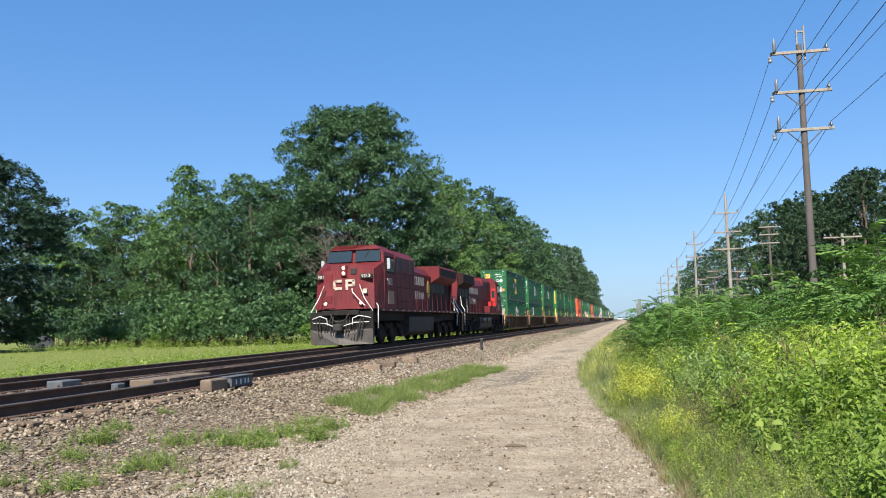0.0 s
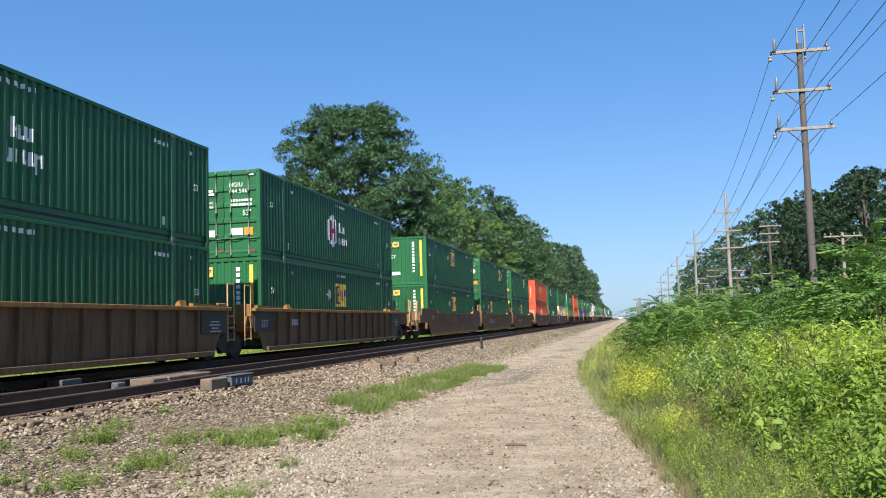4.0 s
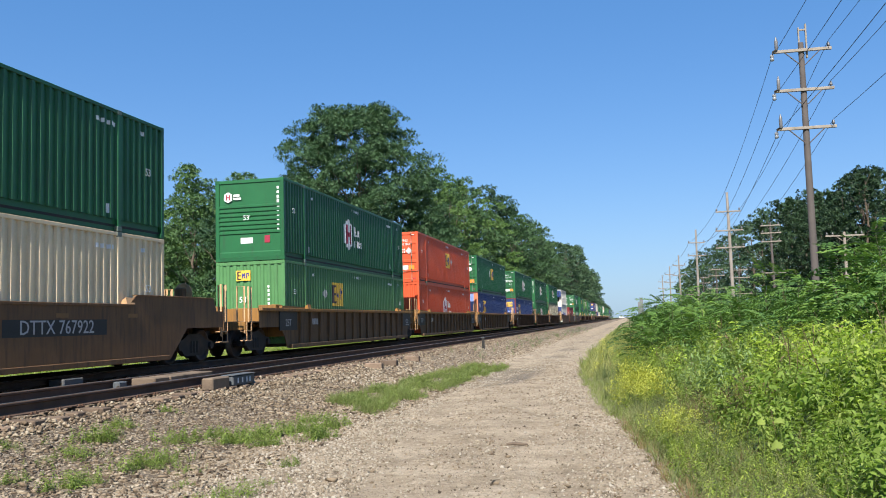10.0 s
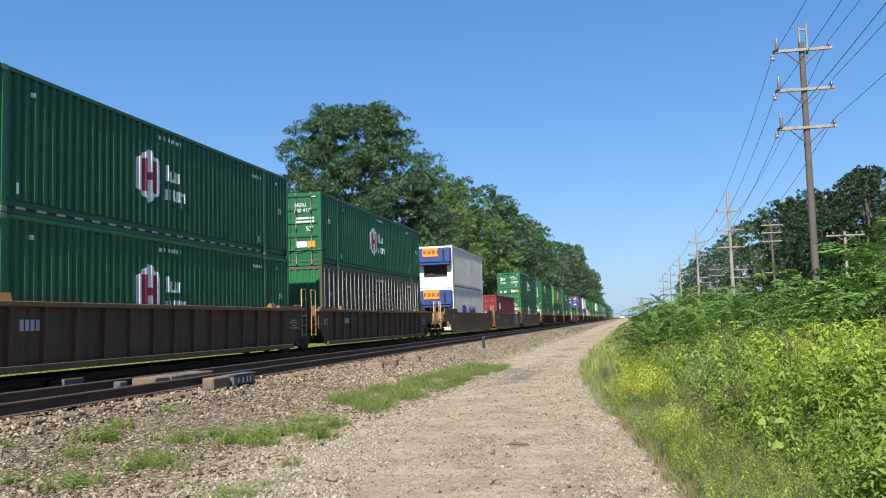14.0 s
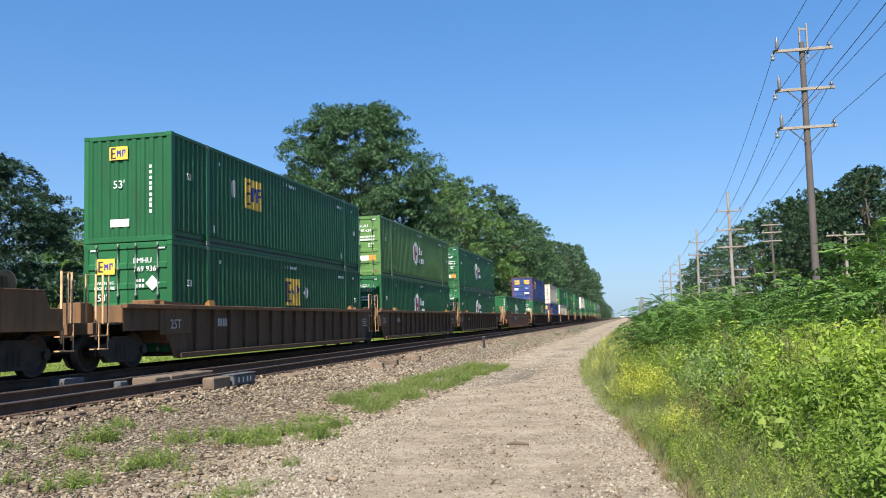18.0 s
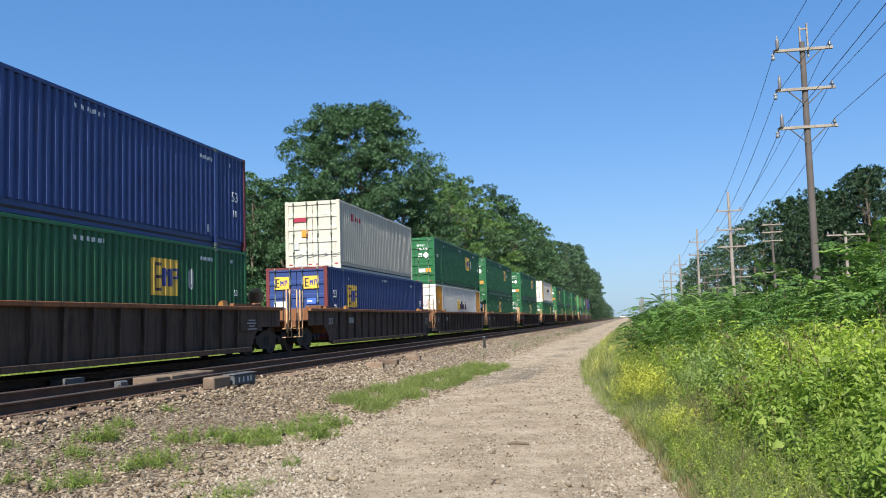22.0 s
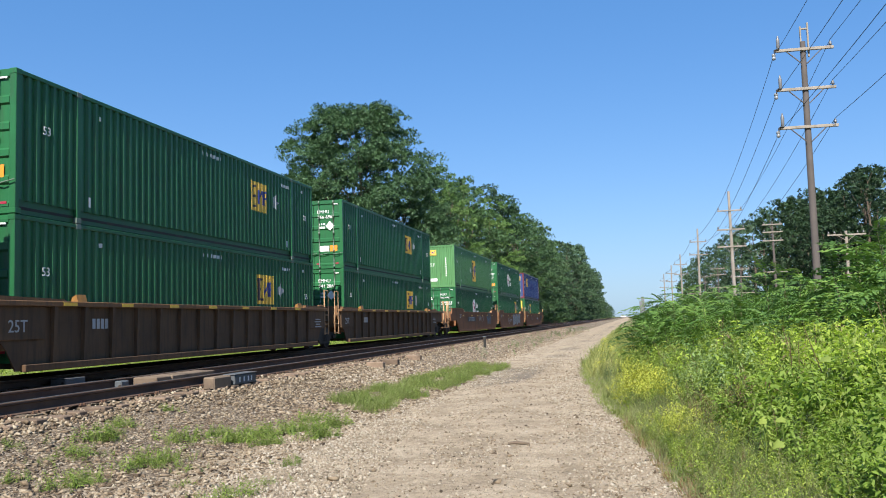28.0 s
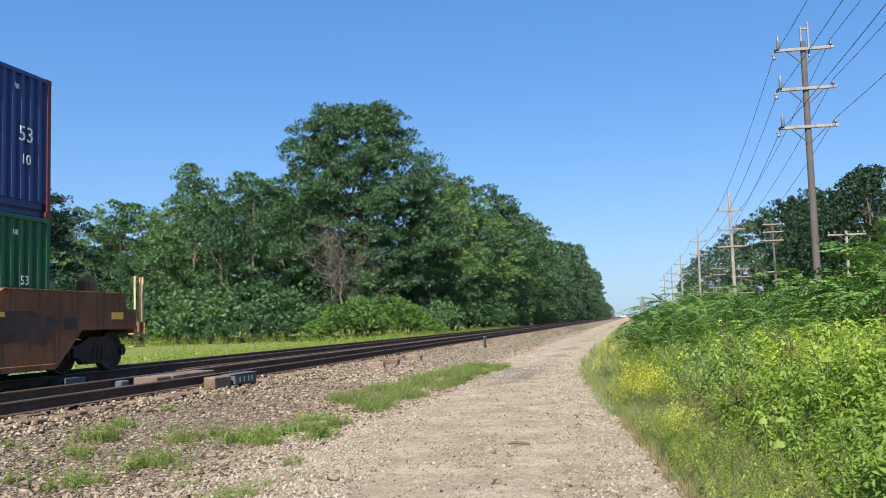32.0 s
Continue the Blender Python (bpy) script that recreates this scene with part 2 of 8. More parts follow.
def ground_z(x, y):
    bed = soft(x, -17.4, -15.1) * (1 - soft(x, -8.35, -5.6))
    z = bed * 0.37 + 0.018 * waves(x, y, 1.9) * (1 - 0.5 * bed) + 0.01 * waves(x, y, 6.1, 2.0)
    z = z - 0.10 * soft(-x, 19, 26)
    z = z + 0.25 * soft(x, 0.6, 4.0)
    rut = np.exp(-((x - (path_right(y) + path_left(y)) / 2 - 0.75) / 0.28) ** 2) + np.exp(-((x - (path_right(y) + path_left(y)) / 2 + 0.75) / 0.28) ** 2)
    return z - 0.03 * rut * (1 - bed)


def ground_material():
    m, nt, bsdf, co = blank("ground")
    att = {}
    for key in ("bare", "lawn", "bed", "tar"):
        a = nt.nodes.new("ShaderNodeAttribute")
        a.attribute_name = key
        att[key] = a.outputs["Fac"]
    n1, n2, n3 = noise_tex(nt, co, 1.3, 6), noise_tex(nt, co, 9.0, 6, 0.7), noise_tex(nt, co, 55.0, 4, 0.75)
    vo = nt.nodes.new("ShaderNodeTexVoronoi")
    vo.inputs["Scale"].default_value = 24.0
    nt.links.new(co, vo.inputs["Vector"])
    sep = nt.nodes.new("ShaderNodeSeparateColor")
    nt.links.new(vo.outputs["Color"], sep.inputs[0])
    stones = ramp(nt, sep.outputs[0], [(0.0, (0.06, 0.046, 0.034)), (0.4, (0.13, 0.10, 0.073)), (0.75, (0.195, 0.157, 0.115)), (1.0, (0.32, 0.275, 0.215))])
    sand = ramp(nt, math_node(nt, "ADD", math_node(nt, "MULTIPLY", n1, 0.4), math_node(nt, "ADD", math_node(nt, "MULTIPLY", n2, 0.35), math_node(nt, "MULTIPLY", n3, 0.25))),
                [(0.36, (0.14, 0.11, 0.078)), (0.5, (0.29, 0.233, 0.166)), (0.62, (0.42, 0.35, 0.262))])
    soil = ramp(nt, n2, [(0.3, (0.12, 0.10, 0.06)), (0.7, (0.20, 0.19, 0.09))])
    turf = ramp(nt, math_node(nt, "ADD", math_node(nt, "MULTIPLY", n1, 0.5), math_node(nt, "MULTIPLY", n2, 0.5)), [(0.35, (0.08, 0.12, 0.024)), (0.65, (0.192, 0.208, 0.056))])
    out = mixc(nt, att["lawn"], soil, turf)

    def ragged(a, amount=0.8):
        k = math_node(nt, "ADD", a, math_node(nt, "MULTIPLY", math_node(nt, "SUBTRACT", n2, 0.5), amount))
        return ramp(nt, k, [(0.42, (0, 0, 0)), (0.58, (1, 1, 1))])

    out = mixc(nt, ragged(att["bare"]), out, sand)
    tarry = mixc(nt, 0.72, sand, (0.10, 0.088, 0.078))
    out = mixc(nt, ragged(att["tar"], 1.1), out, tarry)
    out = mixc(nt, ragged(att["bed"], 0.6), out, stones)
    nt.links.new(out, bsdf.inputs["Base Color"])
    bsdf.inputs["Roughness"].default_value = 0.95
    bsdf.inputs["Specular IOR Level"].default_value = 0.15
    bumped(nt, bsdf, math_node(nt, "ADD", n3, math_node(nt, "MULTIPLY", vo.outputs["Distance"], -0.9)), 0.9, 0.02)
    return m


def steps(edges):
    """Grid lines: (from, to, step) stretches."""
    out = []
    for a, b, s in edges:
        out += list(np.arange(a, b, s))
    return np.array(out + [edges[-1][1]])


def build_ground():
    xs = steps([(-3000, -400, 650), (-400, -100, 50), (-100, -24, 4), (-24, -16, 0.8), (-16, -7.6, 0.4), (-7.6, 2, 0.12), (2, 12, 0.5), (12, 60, 4), (60, 300, 40), (300, 3000, 675)])
    ys = steps([(-400, -40, 90), (-40, 4, 4), (4, 22, 0.12), (22, 50, 0.5), (50, 120, 2.5), (120, 400, 14), (400, 4400, 500)])
    gx, gy = np.meshgrid(xs, ys)
    gz = ground_z(gx, gy)
    gz = np.where((np.abs(gx) > 60) | (gy > 400), np.minimum(gz, 0.0), gz)
    nx, ny = len(xs), len(ys)
    i = np.arange(nx - 1)[None] + (np.arange(ny - 1) * nx)[:, None]
    f = np.stack([i, i + 1, i + 1 + nx, i + nx], -1).reshape(-1, 4)
    x, y = gx.ravel(), gy.ravel()
    bare = np.clip((path_right(y) - x) / 0.5 + 0.5, 0, 1) * np.clip((x + 7.3) / 0.3, 0, 1)
    strip = np.exp(-((x + 5.15 + 0.25 * waves(x, y, 0.5, 3)) / 0.55) ** 2) * soft(y, 13, 18) * (1 - soft(y, 30, 36))
    bare = bare - 0.45 * strip
    lawn = soft(-x, 17, 19)
    bed = np.clip((-5.0 + 0.06 * np.clip(14 - y, 0, 8) - x + 0.25 * waves(x, y, 0.7, 1)) / 1.0 + 0.3, 0, 1) * np.clip((x + 17.6) / 1.0, 0, 1)
    tar = 1.1 * np.exp(-((x + 3.3) / 0.8) ** 2) * soft(y, 18.5, 21.5) * (1 - soft(y, 25, 29)) + 0.5 * soft(y, 22, 30) * np.exp(-((x - (path_right(y) + path_left(y)) / 2) / 1.1) ** 2) * (0.8 + 0.35 * waves(x, y, 0.8, 5))
    me = cloud("ground", np.stack([x, y, gz.ravel()], -1), f, ground_material(), {"bare": bare, "lawn": lawn, "bed": bed, "tar": tar}, True)
    return tagged(new("ground", me), "sandy gravel track, ballast shoulder and mown field", "ground", kind="structure")


build_ground()

# ---- ballast and gravel ----
def rock(seed, flat=0.42):
    """A broken angular stone, about one unit across."""
    r = random.Random(seed)
    bm = bmesh.new()
    for _ in range(8):
        d = Vector((r.gauss(0, 1), r.gauss(0, 1), r.gauss(0, 1))).normalized() * r.uniform(0.42, 0.62)
        bm.verts.new((d.x * 1.25, d.y * 0.75, d.z * flat))
    hull = bmesh.ops.convex_hull(bm, input=bm.verts)
    bmesh.ops.delete(bm, geom=[g for g in hull["geom_interior"] if isinstance(g, bmesh.types.BMVert)], context="VERTS")
    bmesh.ops.triangulate(bm, faces=bm.faces)
    bm.verts.index_update()
    tv = np.array([v.co[:] for v in bm.verts])
    tf = np.array([[v.index for v in f.verts] for f in bm.faces])
    bm.free()
    return tv, tf


def stone_material(name, cols, rough=0.9):
    m, nt, bsdf, co = blank(name)
    geo = nt.nodes.new("ShaderNodeNewGeometry")
    out = ramp(nt, geo.outputs["Random Per Island"], [(i / (len(cols) - 1), c) for i, c in enumerate(cols)])
    g = noise_tex(nt, co, 45, 5, 0.7)
    out = mixc(nt, 1.0, out, ramp(nt, g, [(0.25, (0.72, 0.7, 0.68)), (0.75, (1.22, 1.2, 1.18))]), "MULTIPLY")
    nt.links.new(out, bsdf.inputs["Base Color"])
    bsdf.inputs["Roughness"].default_value = rough
    bsdf.inputs["Specular IOR Level"].default_value = 0.2
    bumped(nt, bsdf, g, 0.5, 0.01)
    return m


BALLAST = stone_material("ballast_stone", [(0.06, 0.045, 0.032), (0.125, 0.093, 0.064), (0.185, 0.143, 0.10), (0.225, 0.178, 0.125), (0.27, 0.224, 0.164), (0.35, 0.305, 0.235)])
GRAVEL = stone_material("pale_gravel", [(0.125, 0.105, 0.08), (0.24, 0.20, 0.15), (0.32, 0.283, 0.225), (0.40, 0.365, 0.305)])
ROCKS = [rock(s) for s in range(9)]


def chip(seed):
    """A small stone of eight faces."""
    r = random.Random(seed)
    tv = np.array([(0.5, 0, 0), (-0.5, 0, 0), (0, 0.5, 0), (0, -0.5, 0), (0, 0, 0.35), (0, 0, -0.35)]) * np.array([[r.uniform(0.7, 1.2) for _ in range(3)] for _ in range(6)])
    tv = tv + np.array([[r.uniform(-0.12, 0.12) for _ in range(3)] for _ in range(6)])
    return tv, np.array([(0, 2, 4), (2, 1, 4), (1, 3, 4), (3, 0, 4), (2, 0, 5), (1, 2, 5), (3, 1, 5), (0, 3, 5)])


CHIPS = [chip(s) for s in range(6)]


def stones(name, x, y, size, material, label, sink=0.12):
    pieces = []
    kinds = CHIPS if name == "gravel" or y.mean() > 30 else ROCKS
    for k, (tv, tf) in enumerate(kinds):
        s = slice(k, None, len(kinds))
        n = len(x[s])
        z = ground_z(x[s], y[s]) + size[s] * sink
        sc = size[s][:, None] * RNG.uniform(0.7, 1.3, (n, 3))
        pieces.append(scatter(tv, tf, np.stack([x[s], y[s], z], -1), sc, RNG.uniform(0, 6.28, n), RNG.normal(0, 0.5, n)))
    v, f = joined(pieces)
    return tagged(new(name, cloud(name, v, f, material)), label, "gravel", kind="stuff")


def build_stones():
    n = 30000
    y = 6.5 + 17 * RNG.random(n) ** 1.25
    x = -7.75 + 3.9 * RNG.random(n) ** 1.1
    stones("ballast", x, y, np.clip(RNG.lognormal(-3.38, 0.45, n), 0.014, 0.095) * (1 + 0.3 * (y > 14)), BALLAST, "broken brown and grey ballast stones beside the rails")
    n = 6000
    y = 22 + 75 * RNG.random(n) ** 1.6
    x = -7.7 + 3.0 * RNG.random(n)
    stones("ballast", x, y, RNG.uniform(0.05, 0.11, n), BALLAST, "broken brown ballast stones along the shoulder")
    n = 3500
    y = 8 + 60 * RNG.random(n) ** 1.4
    x = RNG.uniform(-8.15, -7.3, n)
    stones("ballast", x, y, RNG.uniform(0.04, 0.09, n), BALLAST, "broken ballast stones round the sleeper ends", 0.35)
    n = 2600
    y = 20 + 80 * RNG.random(n) ** 1.6
    x = -7.3 + 3.0 * RNG.random(n)
    stones("gravel", x, y, RNG.uniform(0.04, 0.09, n), GRAVEL, "pale stones among the ballast further on", 0.2)
    # pale gravel thrown to both edges of the wheel path
    n = 11000
    y = 6.3 + 20 * RNG.random(n) ** 1.2
    side = RNG.random(n)
    mid = (path_left(y) + path_right(y)) / 2
    x = np.where(side < 0.62, path_left(y) + 0.25 + RNG.normal(0, 0.38, n), np.where(side < 0.86, path_right(y) - 0.45 + RNG.normal(0, 0.33, n), mid + RNG.normal(0, 0.9, n)))
    x = np.minimum(x, path_right(y) + 0.1)
    stones("gravel", x, y, RNG.uniform(0.012, 0.036, n), GRAVEL, "pale limestone gravel scattered along the track", 0.15)
    n = 9500
    y = 6.3 + 18 * RNG.random(n) ** 1.2
    x = path_left(y) - 0.7 + 1.7 * RNG.random(n)
    stones("gravel", x, y, np.clip(RNG.lognormal(-3.6, 0.38, n), 0.012, 0.055), GRAVEL, "pale broken limestone beside the wheel path", 0.15)
    n = 3000
    y = 6.3 + 16 * RNG.random(n) ** 1.1
    x = path_right(y) - 0.05 - 0.9 * RNG.random(n) ** 1.4
    stones("gravel", x, y, np.clip(RNG.lognormal(-3.7, 0.35, n), 0.014, 0.05), GRAVEL, "pale broken limestone along the weeds", 0.15)
    n = 3200
    y = 26 + 50 * RNG.random(n) ** 1.5
    x = path_left(y) - 0.6 + (path_right(y) - path_left(y) + 0.5) * RNG.random(n)
    stones("gravel", x, y, np.clip(RNG.lognormal(-3.2, 0.4, n), 0.02, 0.09), GRAVEL, "pale stones lying on the track further on", 0.1)
    # coarser stones, in drifts along the track
    n = 9000
    y = 6.3 + 26 * RNG.random(n) ** 1.15
    x = path_left(y) + (path_right(y) - path_left(y)) * RNG.random(n)
    keep = waves(x, y * 0.6, 2.3, 1.0) + 0.7 * waves(x, y, 5.1, 4.0) > 0.25
    x, y = x[keep], y[keep]
    size = np.clip(RNG.lognormal(-3.45, 0.4, len(x)), 0.015, 0.075)
    stones("gravel", x[::2], y[::2], size[::2], BALLAST, "brown stones in drifts on the sandy track", 0.1)
    stones("gravel", x[1::2], y[1::2], size[1::2], GRAVEL, "pale stones in drifts on the sandy track", 0.1)
    n = 5000
    y = 6.3 + 18 * RNG.random(n) ** 1.2
    x = path_left(y) + (path_right(y) - path_left(y)) * RNG.random(n)
    stones("gravel", x, y, np.clip(RNG.lognormal(-4.1, 0.35, n), 0.009, 0.035), GRAVEL, "pale chips trodden into the sandy track", 0.1)
    n = 6000
    y = 6.3 + 22 * RNG.random(n) ** 1.1
    x = path_left(y) + (path_right(y) - path_left(y)) * RNG.random(n)
    stones("gravel", x, y, np.clip(RNG.lognormal(-3.9, 0.4, n), 0.012, 0.055), BALLAST, "dark pebbles lying on the sandy track", 0.15)


build_stones()
# ---- single stones and sticks on the path ----
for sx, sy, ss in ((-2.89, 8.1, 0.11), (-1.28, 8.04, 0.09), (-0.62, 8.0, 0.07), (-7.0, 13.9, 0.16)):
    tv, tf = rock(int(sy * 100) + 3, 0.6)
    st = solid("loose_stone", cloud("loose_stone", tv * ss + np.array([0, 0, ss * 0.25]), tf, BALLAST), BALLAST, "dark angular lump resting on pale gravel", "rock")
    st.location = (sx, sy, float(ground_z(np.array(sx), np.array(sy))))
WOOD_DEAD = surface("dead_wood", (0.11, 0.08, 0.055), 0.85, dirt=(0.22, 0.18, 0.13))
for sx, sy, ln, a in ((-1.38, 10.45, 0.26, 0.05),):
    sz = float(ground_z(np.array(sx), np.array(sy))) + 0.03
    d = Vector((math.cos(a), math.sin(a), 0)) * ln / 2
    sh = Shape().tube([-d, -d * 0.3 + Vector((0, 0.012, 0.01)), d * 0.4, d], [0.014, 0.022, 0.02, 0.01], 7)
    solid("stick", sh, WOOD_DEAD, "weathered dark stick lying on the gravel", "stick").location = (sx, sy, sz)

# ---- the two tracks ----
RUST_RAIL = surface("rusty_rail", (0.078, 0.05, 0.037), 0.85, 0.0, 0.35, 2.0, 60, dirt=(0.11, 0.065, 0.044), spec=0.2)
STEEL = surface("worn_steel", (0.33, 0.30, 0.275), 0.45, 1.0, 0.25, 1.5, 80, dirt=(0.16, 0.11, 0.08))
TIE = surface("old_sleeper", (0.155, 0.112, 0.082), 0.95, 0, 0.4, 4.0, 50, dirt=(0.07, 0.052, 0.04), spread=0.3, spec=0.2)
PLATE = surface("rusty_plate", (0.12, 0.065, 0.04), 0.8, 0.2, 0.3, 5, 60)
IRON = surface("black_iron", (0.03, 0.028, 0.026), 0.7, 0.4, 0.3, 4, 40, dirt=(0.07, 0.045, 0.03))
HALF_RAIL = [(0.0, 0.0), (0.076, 0.0), (0.076, 0.011), (0.02, 0.03), (0.0085, 0.05), (0.0085, 0.13), (0.036, 0.146), (0.037, 0.17), (0.031, 0.18), (0.024, 0.183)]


def build_track(name, x0, label, y0, y1, singles):
    track = tagged(thing(name, label, "railway track"), kind="structure")
    prof = [(a, b) for a, b in HALF_RAIL[1:]] + [(-a, b) for a, b in HALF_RAIL[:0:-1]]
    for s in (-1, 1):
        xr = x0 + s * 0.755
        part("rail", Shape().prism([(xr + a, RAIL_Z - 0.186 + b) for a, b in prof], "y", y0, y1), RUST_RAIL, track)
        part("running_face", Shape().box(xr - 0.024, xr + 0.024, y0, y1, RAIL_Z - 0.0035, RAIL_Z, 0.001), STEEL, track, "bright worn rail head")
    tie = Shape().box(-1.3, 1.3, -0.115, 0.115, -0.18, 0, 0.015).mesh("sleeper", TIE)
    pl = Shape().box(-0.1, 0.1, -0.09, 0.09, -0.004, 0.012, 0.003)
    for sx in (-0.085, 0.085):
        pl.box(sx - 0.012, sx + 0.012, -0.055, -0.03, 0.005, 0.04, 0.003).box(sx - 0.012, sx + 0.012, 0.03, 0.055, 0.005, 0.04, 0.003)
    plate = pl.mesh("tie_plate", PLATE)
    r = random.Random(int(-x0 * 10))
    y, k = 7.5, 0
    while k < singles:
        o = part("sleeper", tie, TIE, track)
        o.matrix_basis = pose(x0 + r.uniform(-0.06, 0.06), y, RAIL_Z - 0.186 - 0.03 + r.uniform(-0.025, 0.004), 0, 0, r.uniform(-1.5, 1.5))
        if k < 90:
            for s in (-1, 1):
                part("tie_plate", plate, PLATE, track).matrix_basis = pose(x0 + s * 0.755, y, RAIL_Z - 0.198)
        y += 0.53
        k += 1
    rest = Shape()
    for yy in itertools.chain(np.arange(y0 + 0.3, 7.2, 0.53), np.arange(y, min(y1, 420), 0.53)):
        rest.box(x0 - 1.3, x0 + 1.3, yy - 0.115, yy + 0.115, RAIL_Z - 0.38, RAIL_Z - 0.2)
    ob = part("sleeper_row", rest, TIE, track)
    ob["kind"] = "stuff"
    return track


build_track("track_1", NEAR_TRACK, "rusty railway track with worn wooden sleepers", -60, 1500, 230)
build_track("track_2", FAR_TRACK, "railway track on ballast carrying the train", -60, 1500, 60)

# ---- trees ----
BARK = surface("bark", (0.10, 0.075, 0.055), 0.95, 0, 0.35, 3, 25, dirt=(0.17, 0.15, 0.12), bump=0.6)
DEAD_BARK = surface("bleached_bark", (0.125, 0.108, 0.09), 0.9, 0, 0.3, 3, 25, dirt=(0.10, 0.07, 0.05), bump=0.4)
LEAF = {
    "deep": foliage("leaves_deep_green", [(0.0246, 0.0560, 0.0302), (0.0482, 0.0986, 0.0482), (0.0829, 0.1512, 0.0672)], 0.55, 0.13, 0.3, 0.45, 0.32),
    "mid": foliage("leaves_green", [(0.0314, 0.0694, 0.0314), (0.0616, 0.1210, 0.0470), (0.1030, 0.1792, 0.0672)], 0.55, 0.14, 0.3, 0.45, 0.32),
    "light": foliage("leaves_light_green", [(0.0504, 0.1030, 0.0336), (0.0986, 0.1770, 0.0515), (0.1568, 0.2464, 0.0739)], 0.55, 0.16, 0.3, 0.45, 0.32),
    "dark": foliage("leaves_dark_maple", [(0.018, 0.040, 0.028), (0.030, 0.062, 0.040), (0.050, 0.088, 0.052)], 0.55, 0.1, 0.3, 0.45, 0.32),
    "far": foliage("leaves_far", [(0.0280, 0.0605, 0.0347), (0.0515, 0.0963, 0.0470), (0.0851, 0.1411, 0.0627)], 0.55, 0.13, 0.3, 0.3, 0.32),
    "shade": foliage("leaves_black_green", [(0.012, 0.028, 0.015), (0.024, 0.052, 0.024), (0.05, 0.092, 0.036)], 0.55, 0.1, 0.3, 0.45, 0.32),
    "lime": foliage("leaves_lime_green", [(0.075, 0.15, 0.03), (0.105, 0.185, 0.04), (0.17, 0.265, 0.06)], 0.55, 0.25, 0.25, 0.45, 0.32),
}


def spray_template(seed, blades=5):
    """A twig's end: a few pointed leaves fanned out, about one unit across."""
    r = random.Random(seed)
    v, f = [], []
    for k in range(blades):
        a = 2 * math.pi * k / blades + r.uniform(-0.4, 0.4)
        ln, w, up = r.uniform(0.38, 0.6), r.uniform(0.13, 0.22), r.uniform(-0.22, 0.25)
        d, s = Vector((math.cos(a), math.sin(a), 0)), Vector((-math.sin(a), math.cos(a), 0))
        o = Vector((r.uniform(-0.1, 0.1), r.uniform(-0.1, 0.1), r.uniform(-0.1, 0.1)))
        n = len(v)
        v += [o, o + d * ln * 0.5 + s * w + Vector((0, 0, up * 0.7)), o + d * ln + Vector((0, 0, up - 0.08)), o + d * ln * 0.5 - s * w + Vector((0, 0, up * 0.6))]
        f.append((n, n + 1, n + 2, n + 3))
    return np.array([tuple(p) for p in v]), np.array(f)


SPRAYS = [spray_template(s, 4 + s % 2) for s in range(4)]


def crown_cloud(boughs, per, size, rng, droop=0.15):
    """Leaf sprays on small clusters that sit round each bough (centre, radii): arrays of verts and faces."""
    pos, nor = [], []
    for c, r in boughs:
        n = max(24, int(1.25 * per * (r[0] * r[1] + r[0] * r[2] + r[1] * r[2]) / 3))
        m = max(5, int(4.5 * r[0] ** 0.7) + 5)
        q = rng.normal(size=(m, 3))
        q /= np.linalg.norm(q, axis=1)[:, None]
        q[:, 2] = np.where(q[:, 2] < -0.35, -q[:, 2], q[:, 2])
        hub = np.array(c) + q * np.array(r) * rng.uniform(0.62, 0.95, m)[:, None]
        wide = r[0] * rng.uniform(0.26, 0.46, m)
        k = rng.integers(0, m, n)
        d = rng.normal(size=(n, 3))
        d /= np.linalg.norm(d, axis=1)[:, None]
        keep = d[:, 2] > -0.15 - 0.45 * rng.random(n)
        k, d = k[keep], d[keep]
        pos.append(hub[k] + d * (wide[k] * rng.uniform(0.55, 1.12, len(k)))[:, None] * np.array((1.0, 1.0, 0.72)))
        nor.append(d)
    pos, nor = np.concatenate(pos), np.concatenate(nor)
    yaw = np.arctan2(nor[:, 1], nor[:, 0]) + np.pi / 2
    tilt = np.arccos(np.clip(nor[:, 2], -1, 1)) * rng.uniform(0.35, 0.9, len(pos)) + rng.normal(0, 0.3, len(pos)) + droop
    pieces = []
    for k, (tv, tf) in enumerate(SPRAYS):
        s = slice(k, None, len(SPRAYS))
        pieces.append(scatter(tv, tf, pos[s], rng.uniform(0.7, 1.35, len(pos[s])) * size, yaw[s] + np.pi + rng.normal(0, 0.4, len(pos[s])), tilt[s]))
    return joined(pieces)


def limb(sh, a, b, r0, r1, rng, n=5, wob=0.06):
    a, b = Vector(a), Vector(b)
    ln = (b - a).length
    pts = [a.lerp(b, i / n) + (Vector(rng.normal(0, wob * ln, 3)) if 0 < i < n else Vector()) for i in range(n + 1)]
    sh.tube(pts, [r0 + (r1 - r0) * i / n for i in range(n + 1)], 7)
    return pts


